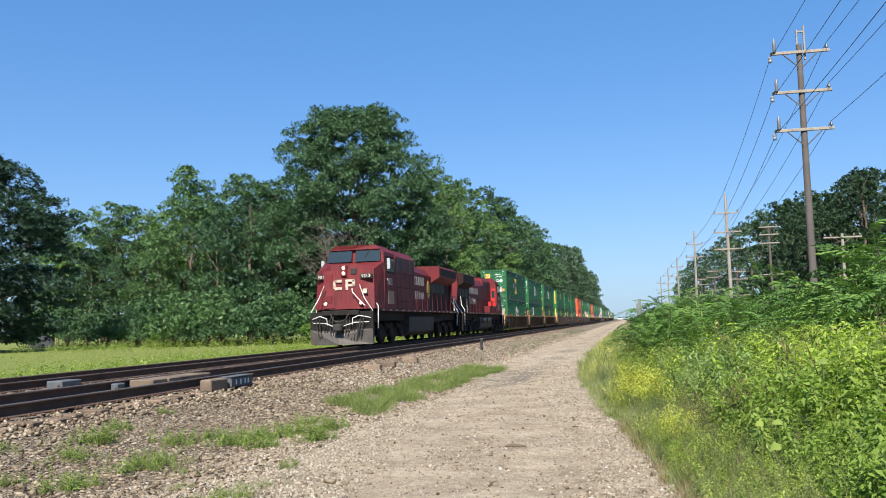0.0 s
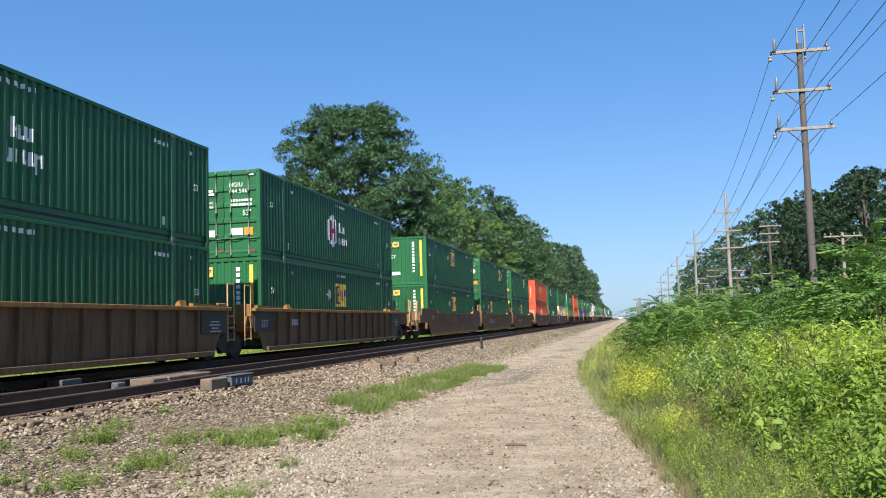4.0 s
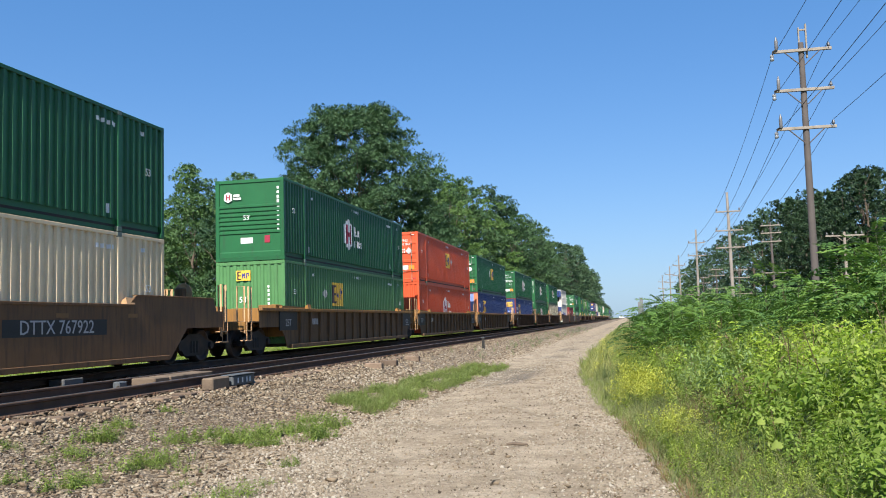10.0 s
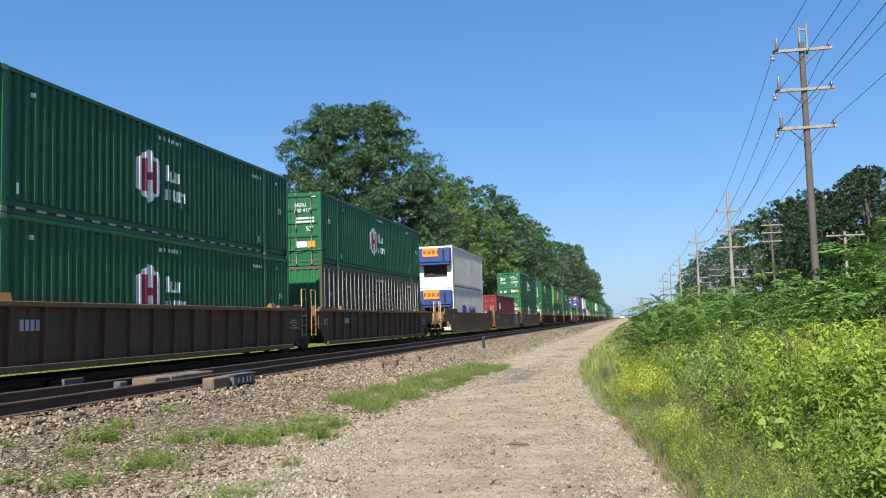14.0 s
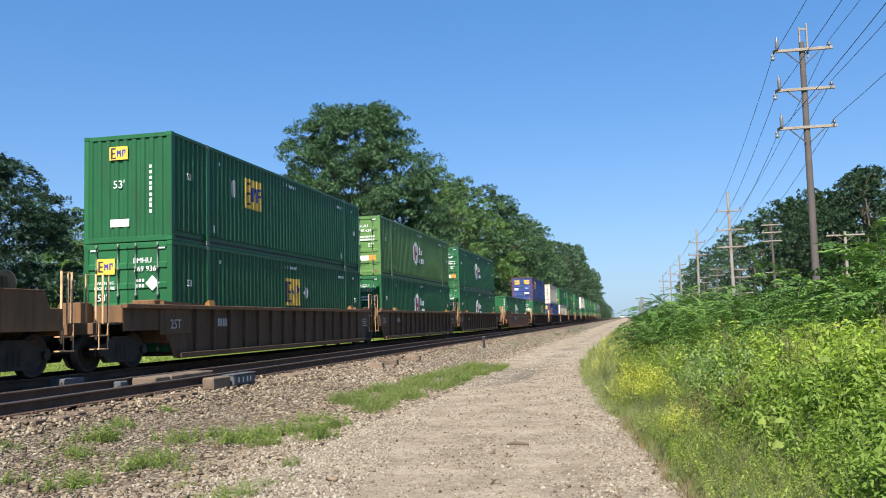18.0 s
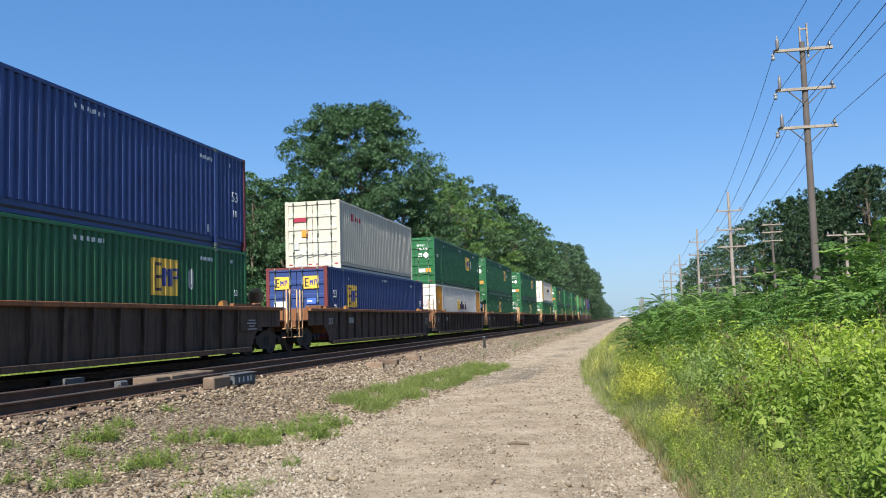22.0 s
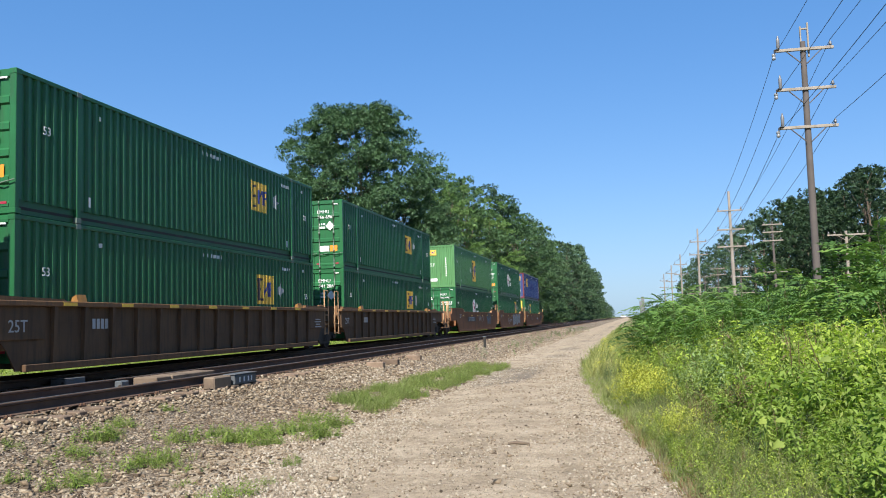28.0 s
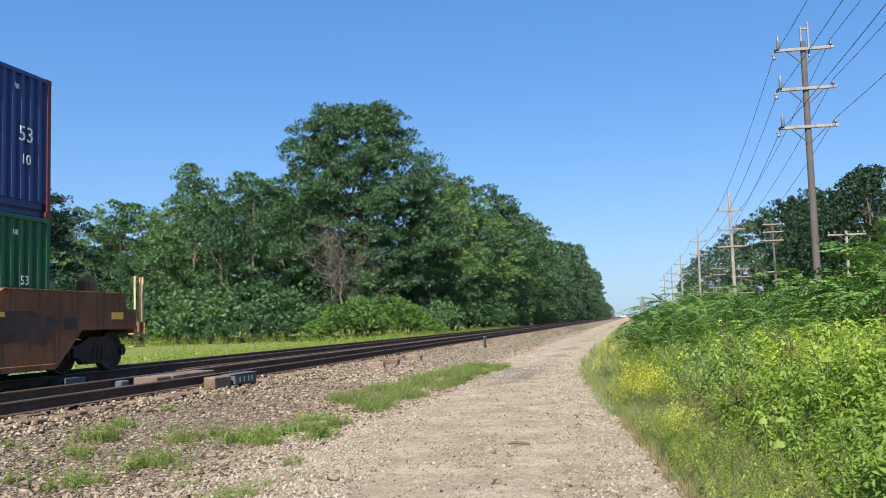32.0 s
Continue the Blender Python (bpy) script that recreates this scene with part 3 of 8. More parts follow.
def make_tree(name, seed, height, radius, leaf, label, base=0.18, dense=1.0, size=0.62, boughs=60, shape="round", lobes=0.33, bark=None):
    """A tree: tapered trunk with limbs, and a crown of leaf sprays on separate boughs with gaps between them."""
    rng = np.random.default_rng(seed)
    tree = thing(name, label, "tree")
    sh = Shape()
    top = limb(sh, (0, 0, -0.2), (rng.normal(0, 0.4), rng.normal(0, 0.4), height * 0.86), 0.018 * height, 0.05, rng, 8, 0.012)
    blobs = []
    z0 = height * base
    for i in range(boughs):
        u = (i + rng.random()) / boughs
        z = z0 + (height - z0) * u
        if shape == "round":
            w = radius * (math.sin(math.pi * min(1, 0.16 + 0.80 * u)) ** 0.65)
        elif shape == "cone":
            w = radius * (1.0 - 0.8 * u)
        else:
            w = radius * (0.9 if u < 0.75 else 0.9 * (1 - (u - 0.75) / 0.25 * 0.75))
        a = i * 2.39996 + rng.normal(0, 0.4)
        q = w * (0.18 + 0.82 * rng.random() ** 0.55)
        br = radius * lobes * rng.uniform(0.5, 1.2) * (1.0 - 0.25 * u)
        c = (q * math.cos(a) * 0.86, q * math.sin(a) * 0.86, min(z, height - br * 0.5))
        blobs.append((c, (br, br, br * rng.uniform(0.5, 0.75))))
        if i % 3 == 0:
            k = min(len(top) - 2, max(1, int(u * 7)))
            limb(sh, top[k], (c[0] * 0.9, c[1] * 0.9, c[2]), 0.006 * height * (1.2 - u), 0.03, rng, 4, 0.05)
    part("trunk", sh, bark or BARK, tree, "grey-brown trunk and limbs")
    v, f = crown_cloud(blobs, 11.5 * dense / size ** 2, size, rng)
    part("crown", cloud("crown", v, f, leaf), leaf, tree, "leafy crown")
    return tree


def make_bush(name, seed, height, radius, leaf, label, dense=1.0, size=0.3, boughs=12):
    rng = np.random.default_rng(seed)
    bush = thing(name, label, "bush")
    sh, blobs = Shape(), []
    for i in range(boughs):
        a, u = i * 2.4 + rng.normal(0, 0.3), rng.random()
        q = radius * (0.25 + 0.6 * rng.random())
        br = radius * rng.uniform(0.28, 0.48)
        c = (q * math.cos(a), q * math.sin(a), max(br * 0.5, height * (1 - 0.55 * (q / radius) ** 1.5) * rng.uniform(0.55, 1.0) - br * 0.5))
        blobs.append((c, (br, br, br * 0.8)))
        limb(sh, (q * 0.2 * math.cos(a), q * 0.2 * math.sin(a), -0.05), c, 0.035, 0.012, rng, 3, 0.05)
    part("stem_clump", sh, BARK, bush, "thin woody stems")
    v, f = crown_cloud(blobs, 11 * dense / size ** 2, size, rng)
    part("foliage", cloud("foliage", v, f, leaf), leaf, bush)
    return bush


def gz1(x, y):
    return float(ground_z(np.array(float(x)), np.array(float(y))))


def plant(proto, x, y, s=1.0, rz=0.0, sz=None, label=""):
    ob = copy_thing(proto, pose(x, y, gz1(x, y), 0, 0, rz))
    ob.scale = (s, s, sz or s)
    if label:
        ob["label"] = label
    return ob


def build_woods():
    # the great oak and its neighbours
    oak = make_tree("oak_tree", 3, 27.0, 12.8, LEAF["deep"], "tall broad dark green oak above the wood's edge", 0.10, 1.05, 0.30, 300, "round", 0.21)
    oak.matrix_basis = pose(-31.2, 97, -0.1, 0, 0, 40)
    p_mid = make_tree("broadleaf_tree", 5, 20, 7.0, LEAF["mid"], "green broadleaf tree in the wood's edge", 0.1, 0.95, 0.34, 46, "round", 0.34)
    p_mid.matrix_basis = pose(-37.5, 103, -0.1)
    p_light = make_tree("locust_tree", 8, 20, 6.2, LEAF["light"], "light green broadleaf tree in leaf", 0.08, 0.95, 0.34, 44, "round", 0.34)
    p_light.matrix_basis = pose(-62.0, 117, -0.1)
    p_deep = make_tree("maple_tree", 12, 19, 6.6, LEAF["deep"], "deep green maple in full leaf", 0.06, 0.95, 0.34, 46, "column", 0.33)
    p_deep.matrix_basis = pose(-43.5, 95, -0.1)
    p_dark = make_tree("dark_maple_tree", 17, 19.5, 9.5, LEAF["dark"], "very dark purple-green maple standing on the lawn", 0.04, 1.15, 0.40, 110, "round", 0.3)
    p_dark.matrix_basis = pose(-67.8, 80, -0.1)
    p_dark.scale = (1.2, 1.2, 1.05)
    p_far = make_tree("wood_tree", 23, 24, 7.5, LEAF["far"], "tall tree in the wood along the railway", 0.03, 0.95, 0.62, 40, "round", 0.36)
    p_far.matrix_basis = pose(-23.0, 172, 0.1)
    rng = random.Random(11)
    kinds = [p_mid, p_deep, p_light, p_far, p_dark]
    # wood's front, left of the oak
    for x, y, k, s in ((-63.5, 117.5, 0, 1.24), (-81.5, 123, 2, 1.12), (-88.5, 124, 2, 1.08), (-72.5, 119, 2, 1.08), (-76.5, 120, 0, 1.05), (-95, 124, 0, 1.1), (-57.0, 106, 0, 1.05), (-66, 114, 2, 1.0), (-45.0, 100, 1, 1.02), (-49.5, 108, 0, 1.08), (-55.5, 112, 1, 1.03), (-57.5, 116, 0, 1.12), (-50.0, 101, 0, 0.82), (-46.5, 107, 1, 1.0), (-67.5, 121, 2, 0.98), (-73, 124, 2, 0.97), (-79, 121, 0, 0.9),
                       (-86, 126, 1, 1.0), (-94, 128, 0, 1.05), (-52, 116, 2, 1.0), (-38.5, 93, 1, 0.88), (-62, 107, 0, 0.8), (-69, 112, 1, 0.75), (-77, 113, 0, 0.72), (-40, 112, 0, 1.0), (-84, 118, 2, 0.75)):
        plant(kinds[k], x, y, s * rng.uniform(0.95, 1.05), rng.uniform(0, 360), s * rng.uniform(0.92, 1.06))
    # right of the oak, along the line
    for x, y, k, s in ((-24.2, 104, 2, 0.84), (-23.5, 113, 2, 0.96), (-26.5, 118, 2, 1.1), (-23.6, 126, 0, 1.08), (-25.5, 136, 2, 1.12), (-22.6, 140, 2, 1.14), (-21.8, 153, 0, 1.24), (-25.5, 150, 3, 1.05),
                       (-21.6, 164, 2, 1.08), (-22.0, 185, 0, 1.28), (-21.0, 199, 1, 1.22), (-30, 128, 3, 1.0), (-31, 145, 3, 1.05), (-35, 115, 3, 0.9)):
        plant(kinds[k], x, y, s * rng.uniform(0.95, 1.05), rng.uniform(0, 360), s * rng.uniform(0.92, 1.06))
    for i in range(26):
        y = 212 + i * 13 + rng.uniform(-3, 3)
        if y < 535:
            up = rng.uniform(0.82, 1.05) if y < 290 else rng.uniform(1.02, 1.2)
            plant(p_far, (-21.8 if y < 290 else -20.4) + rng.uniform(-1.2, 0.8), y, rng.uniform(0.88, 1.04), rng.uniform(0, 360), up)
        if i % 2:
            plant(p_far, -31 + rng.uniform(-2, 2), y + 5, rng.uniform(0.95, 1.08), rng.uniform(0, 360))
    for i in range(12):
        y = 560 + i * 34
        plant(p_far, -24 + rng.uniform(-1, 1) + 0.011 * i * 34, y, rng.uniform(0.6, 0.75), rng.uniform(0, 360), 0.72 - 0.02 * i)
        plant(p_far, -34 + rng.uniform(-3, 3), y + 15, 0.8, rng.uniform(0, 360), 0.6)
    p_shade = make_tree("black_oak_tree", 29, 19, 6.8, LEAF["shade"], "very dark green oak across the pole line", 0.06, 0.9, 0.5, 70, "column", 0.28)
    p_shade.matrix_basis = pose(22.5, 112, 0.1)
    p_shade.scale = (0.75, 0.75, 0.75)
    # the wood across the pole line
    for x, y, k, s in ((26.0, 102, 1, 0.90), (29.5, 96, 0, 0.80), (33, 104, 1, 0.92), (24.5, 117, 1, 0.74), (26, 130, 1, 0.84), (25, 144, 1, 1.0), (27.5, 155, 1, 1.05), (38, 112, 0, 0.95), (22.8, 100, 1, 0.62), (27.5, 108, 1, 0.9), (30.5, 112, 1, 0.95), (35, 98, 1, 0.9), (40, 106, 1, 1.0), (28.5, 136, 1, 1.0), (29, 146, 0, 1.05), (24, 108, 1, 0.7), (23.8, 124, 1, 0.72), (24.5, 137, 1, 0.8), (31, 122, 0, 0.95), (33, 140, 1, 1.0),
                       (25, 170, 3, 0.84), (25.5, 186, 3, 0.86), (25, 203, 3, 0.88), (25, 222, 3, 0.86), (25.5, 243, 3, 0.85), (25, 266, 3, 0.86), (25, 292, 3, 0.85), (25, 320, 3, 0.86), (25, 350, 3, 0.85), (26, 390, 3, 0.85), (27, 440, 3, 0.85), (44, 104, 1, 0.95)):
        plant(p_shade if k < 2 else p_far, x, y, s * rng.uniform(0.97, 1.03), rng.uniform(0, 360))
    # underwood along the lawn and under the trees by the rails
    b_light = make_bush("bush", 31, 5.0, 3.2, LEAF["lime"], "bright green bush at the wood's edge", 0.8, 0.32, 18)
    b_light.matrix_basis = pose(-24.0, 84, -0.1)
    b_mid = make_bush("bush", 33, 5.5, 3.4, LEAF["mid"], "green undergrowth bush below the trees", 0.8, 0.38, 16)
    b_mid.matrix_basis = pose(-41, 86, -0.1)
    for x, y, k, s in ((-25.5, 82.5, 0, 0.95), (-28.0, 83, 0, 0.85), (-22.8, 81.8, 0, 0.9), (-31.0, 84, 0, 0.6), (-26.5, 85, 0, 1.0), (-29.0, 86.5, 0, 0.95), (-21.5, 82.5, 0, 0.75), (-19.8, 82, 0, 0.5), (-18.6, 81.5, 0, 0.42), (-31.5, 87, 1, 0.8), (-34.5, 87, 1, 1.0), (-37.5, 86.5, 1, 1.1), (-44.5, 86, 1, 1.2),
                       (-48, 87, 1, 1.2), (-51.5, 90, 1, 1.2), (-55, 95, 1, 1.2), (-59, 99, 1, 1.15), (-63, 103, 1, 1.2), (-67, 106, 0, 0.9), (-71, 108, 1, 1.2), (-75, 108, 1, 1.1), (-80, 110, 1, 1.2), (-23, 96, 1, 0.9), (-22.5, 110, 1, 0.9),
                       (-21.5, 122, 1, 0.8), (-21, 134, 1, 0.9), (-20.5, 147, 1, 0.9), (-66, 74, 1, 0.4), (-86, 114, 1, 1.2), (-47, 93, 1, 1.4), (-40, 90, 1, 1.35), (-34, 91, 1, 1.25),
                       (-33, 85, 1, 0.55), (-36, 84.5, 1, 0.6), (-39, 84.5, 1, 0.7), (-42.5, 84, 1, 0.62), (-46, 84.5, 1, 0.7), (-49.5, 86, 0, 0.5), (-53, 90, 1, 0.7), (-57, 94, 1, 0.75), (-61, 98, 0, 0.55), (-65, 101, 1, 0.75), (-69, 104, 1, 0.7), (-73, 105, 1, 0.6), (-84, 108, 1, 0.8), (-78, 102, 1, 0.4), (-50, 95, 1, 1.3), (-60, 104, 1, 1.4)):
        plant((b_light, b_mid)[k], x, y, s, rng.uniform(0, 360))
    for i in range(40):
        y = 92 + 6.2 * i
        plant(b_mid, -20.6 + rng.uniform(-1.2, 0.8), y + rng.uniform(-2, 2), rng.uniform(0.6, 1.05), rng.uniform(0, 360))


def build_dead_tree():
    """A bare dead tree before the oak: pale trunk, many fine twigs."""
    rng = np.random.default_rng(5)
    tree = thing("dead_tree", "bare dead tree with bleached twigs before the oak", "tree", m=pose(-29.4, 87.5, -0.1))
    sh, tw = Shape(), Shape()
    forks = limb(sh, (0, 0, 0), (-0.9, 0, 7.5), 0.15, 0.07, rng, 5, 0.02)
    ends = []
    for i in range(20):
        a = Vector(forks[2 + i % 4])
        b = a + Vector((rng.normal(-0.6, 2.7), rng.normal(0, 1.4), rng.uniform(2.6, 7.8)))
        ends.append(limb(sh, a, b, 0.05, 0.014, rng, 4, 0.05))
    for e in ends:
        for j in range(34):
            a = Vector(e[1 + j % 4])
            b = a + Vector((rng.normal(-0.1, 0.95), rng.normal(0, 0.7), rng.uniform(0.1, 2.0)))
            tw.tube([a, a.lerp(b, 0.5) + Vector(rng.normal(0, 0.08, 3)), b], [0.016, 0.012, 0.007], 4, False)
    for i, (dx, dz) in enumerate(((4.5, 3.0), (3.6, 1.2), (5.2, 3.8))):
        q = limb(sh, forks[1 + i % 2], (dx, 0.4 * i, 2.2 + dz), 0.07, 0.02, rng, 4, 0.04)
        for j in range(12):
            a = Vector(q[1 + j % 4])
            tw.tube([a, a + Vector((rng.uniform(0, 1.4), rng.normal(0, 0.4), rng.normal(0.1, 0.5)))], [0.016, 0.008], 4, False)
    part("trunk", sh, DEAD_BARK, tree)
    part("twig_spray", tw, DEAD_BARK, tree, "fine grey-brown twigs")


def build_tarp():
    """A heap under a dark sheet that falls in folds to the ground."""
    n, v, f = 28, [], []
    for j, (k, z) in enumerate(((1.0, 0.0), (0.86, 0.5), (0.66, 1.05), (0.38, 1.45), (0.06, 1.62))):
        for i in range(n):
            a = 6.283 * i / n
            q = k * (1 + 0.09 * math.sin(9 * a + j * 0.3) * (1 - z / 1.8))
            v.append((1.9 * q * math.cos(a), 1.2 * q * math.sin(a), z + 0.05 * math.sin(5 * a)))
    for j in range(4):
        f += [(j * n + i, j * n + (i + 1) % n, (j + 1) * n + (i + 1) % n, (j + 1) * n + i) for i in range(n)]
    f.append(tuple(range(4 * n, 5 * n)))
    sheet = surface("dark_tarpaulin", (0.02, 0.022, 0.027), 0.85, 0, 0.2, 2, 20, bump=0.2)
    solid("covered_heap", Shape().add(v, f, True), sheet, "heap under a dark grey tarpaulin by the trees", "tarpaulin").location = (-78.5, 105, -0.12)


build_woods()
build_tarp()
build_dead_tree()

# ---- low plants ----
GREENS = {
    "weed": foliage("weed_leaves", [(0.11, 0.165, 0.033), (0.23, 0.30, 0.064), (0.385, 0.43, 0.115)], 0.6, 0.46, 0.5, 1.2),
    "grey": foliage("grey_green_leaves", [(0.07, 0.10, 0.04), (0.13, 0.17, 0.065), (0.20, 0.23, 0.095)], 0.7, 0.3, 0.5, 1.5),
    "sumac": foliage("sumac_leaves", [(0.042, 0.10, 0.027), (0.092, 0.175, 0.044), (0.175, 0.255, 0.07)], 0.5, 0.32, 0.45, 0.8),
    "grass": foliage("grass_blades", [(0.085, 0.12, 0.03), (0.16, 0.20, 0.055), (0.26, 0.28, 0.10)], 0.6, 0.3, 0.5, 1.2),
    "pale": foliage("pale_grass_blades", [(0.13, 0.155, 0.045), (0.22, 0.235, 0.09), (0.34, 0.32, 0.15)], 0.65, 0.3, 0.5, 1.2),
    "dry": foliage("dry_stalks", [(0.12, 0.07, 0.035), (0.21, 0.135, 0.075), (0.30, 0.21, 0.125)], 0.8, 0.2),
    "flower": foliage("yellow_flowers", [(0.36, 0.38, 0.05), (0.52, 0.50, 0.07), (0.62, 0.60, 0.12)], 0.6, 0.3),
    "lime": foliage("big_lime_leaves", [(0.15, 0.23, 0.038), (0.285, 0.38, 0.068), (0.43, 0.52, 0.115)], 0.6, 0.48, 0.5, 1.2),
    "silver": foliage("silver_backed_leaves", [(0.17, 0.25, 0.07), (0.28, 0.37, 0.12), (0.40, 0.47, 0.2)], 0.6, 0.35, 0.5, 1.2),
    "russet": foliage("russet_stalks", [(0.10, 0.05, 0.03), (0.19, 0.10, 0.055), (0.26, 0.17, 0.08)], 0.8, 0.25),
    "bloom": foliage("cream_flowers", [(0.36, 0.36, 0.28), (0.5, 0.5, 0.4)], 0.7, 0.2),
}


def leaf_piece(ln, w, sag=0.25, fold=0.25):
    """A pointed leaf along +y, folded along its middle: four points, one bent face."""
    v = np.array([(0, 0, 0), (-w / 2, ln * 0.45, fold * w * 0.5), (0, ln, -sag * ln), (w / 2, ln * 0.42, fold * w * 0.5)])
    return v, np.array([(0, 3, 2, 1)])


def blade_piece(ln, w, bend):
    v = []
    for k, q in ((0.0, 1.0), (0.5, 0.8), (1.0, 0.12)):
        y, z = bend * ln * k * k, ln * k * (1 - 0.35 * bend * k)
        v += [(-w / 2 * q, y, z), (w / 2 * q, y, z)]
    return np.array(v), np.array([(0, 1, 3, 2), (2, 3, 5, 4)])


def place(piece, at, yaw, pitch, s=1.0):
    return scatter(piece[0], piece[1], np.array([at]), np.array([s]), np.array([yaw]), np.array([pitch]))


def stem_piece(a, b, r):
    a, b = np.array(a, float), np.array(b, float)
    v = np.array([a + (r, 0, 0), a + (-r * 0.5, r * 0.87, 0), a + (-r * 0.5, -r * 0.87, 0), b + (r * 0.5, 0, 0), b + (-r * 0.25, r * 0.43, 0), b + (-r * 0.25, -r * 0.43, 0)])
    return v, np.array([(0, 1, 4, 3), (1, 2, 5, 4), (2, 0, 3, 5)])


def weed_template(seed, n, ln, w, height=1.0, side=3):
    """An upright leafy herb with a few side shoots, one unit tall."""
    r = random.Random(seed)
    out = [stem_piece((0, 0, 0), (r.uniform(-0.05, 0.05), r.uniform(-0.05, 0.05), height), 0.007)]
    for i in range(n):
        k = 0.12 + 0.86 * (i + r.random()) / n
        a = i * 2.4 + r.uniform(-0.4, 0.4)
        off = r.uniform(0.03, 0.26) * (1.12 - k) if i % side else 0
        s = r.uniform(0.65, 1.2) * (1.15 - 0.55 * k)
        out.append(place(leaf_piece(ln, w, r.uniform(0.1, 0.5)), (off * math.cos(a), off * math.sin(a), height * k), a - math.pi / 2, r.uniform(-0.5, 0.5), s))
    return joined(out)


def tuft_template(seed, n, ln, w, spread):
    r = random.Random(seed)
    out = []
    for i in range(n):
        a, q = r.uniform(0, 6.283), spread * r.random() ** 0.7
        out.append(place(blade_piece(ln * r.uniform(0.55, 1.15), w, r.uniform(0.15, 0.8)), (q * math.cos(a), q * math.sin(a), 0), a - math.pi / 2 + r.uniform(-0.8, 0.8), r.uniform(-0.25, 0.15)))
    return joined(out)


def flower_template(seed, n):
    """Loose spikes of tiny yellow blossoms on thin stalks, one unit tall."""
    r = random.Random(seed)
    out = []
    for i in range(n):
        a, k = r.uniform(0, 6.283), 0.42 + 0.58 * r.random() ** 0.8
        q = 0.18 * r.random() ** 0.5
        out.append(place(leaf_piece(0.05, 0.022, 0.2), (q * math.cos(a), q * math.sin(a), k), r.uniform(0, 6.28), r.uniform(-0.3, 1.3), r.uniform(0.7, 1.4)))
    return joined(out)


def frond(r, ln, pairs, lf, w):
    """A feathered leaf along +y, arching over."""
    out, pts = [], []
    for i in range(pairs + 1):
        k = i / pairs
        pts.append((0, ln * k, 0.34 * ln * k - 0.78 * ln * k * k))
    for i in range(1, pairs + 1):
        p = pts[i]
        s = (1.0 - 0.35 * abs(i / pairs - 0.45)) * r.uniform(0.85, 1.1)
        for sg in (-1, 1):
            out.append(place(leaf_piece(lf, w, 0.25, 0.15), p, sg * -1.15 + r.uniform(-0.12, 0.12), r.uniform(-0.35, 0.1), s))
    out.append(place(leaf_piece(lf, w, 0.3, 0.15), pts[-1], 0, -0.4))
    for a, b in zip(pts[::3], pts[3::3]):
        out.append(stem_piece(a, b, 0.006))
    return joined(out)


STEM = surface("green_brown_stem", (0.07, 0.075, 0.03), 0.8, 0, 0.25, 3, 25)


def sumac_bush(seed, height, stems, fronds, label):
    """A clump of slim stems that carry arching feathered leaves."""
    rr = random.Random(seed)
    bush = thing("sumac_bush", label, "bush")
    sh, out = Shape(), []
    kinds = [frond(rr, 0.82, 9, 0.20, 0.07) for _ in range(3)]
    for i in range(stems):
        a, q = i * 2.4, 0.25 * math.sqrt(i)
        x, y = q * math.cos(a), q * math.sin(a)
        h = height * rr.uniform(0.62, 1.0) * (1 - 0.10 * q)
        tx, ty = x * 1.5 + rr.uniform(-0.2, 0.2), y * 1.5 + rr.uniform(-0.2, 0.2)
        sh.tube([(x, y, -0.05), ((x + tx) / 2, (y + ty) / 2, h * 0.5), (tx, ty, h * 0.96)], [0.017, 0.013, 0.007], 5)
        for j in range(fronds):
            k = 0.12 + 0.88 * ((j + rr.random()) / fronds) ** 0.8
            b = j * 2.4 + rr.uniform(-0.3, 0.3)
            at = (x + (tx - x) * k, y + (ty - y) * k, h * k)
            out.append(place(kinds[j % 3], at, b, rr.uniform(-0.25, 0.95) * (0.5 + k * 0.7), rr.uniform(0.7, 1.1) * (1.1 - 0.25 * k)))
    part("stem_clump", sh, STEM, bush, "slim green-brown stems")
    v, f = joined(out)
    part("foliage", cloud("foliage", v, f, GREENS["sumac"]), GREENS["sumac"], bush, "arching feathered leaves")
    return bush


def spread_stuff(name, templates, x, y, size, material, label, category="plants", lean=0.26):
    pieces = []
    for k, (tv, tf) in enumerate(templates):
        s = slice(k, None, len(templates))
        n = len(x[s])
        if n:
            pieces.append(scatter(tv, tf, np.stack([x[s], y[s], ground_z(x[s], y[s]) - 0.01], -1), size[s], RNG.uniform(0, 6.28, n), RNG.normal(0, lean, n), RNG.normal(0, lean, n)))
    v, f = joined(pieces)
    return tagged(new(name, cloud(name, v, f, material)), label, category, kind="stuff")


def verge(n, y0, y1, d0, d1, pull=1.0):
    """Random places on the verge: d is the distance from the track's edge."""
    y = y0 + (y1 - y0) * RNG.random(n) ** 1.3
    x = path_right(y) + d0 + (d1 - d0) * RNG.random(n) ** pull
    return x, y


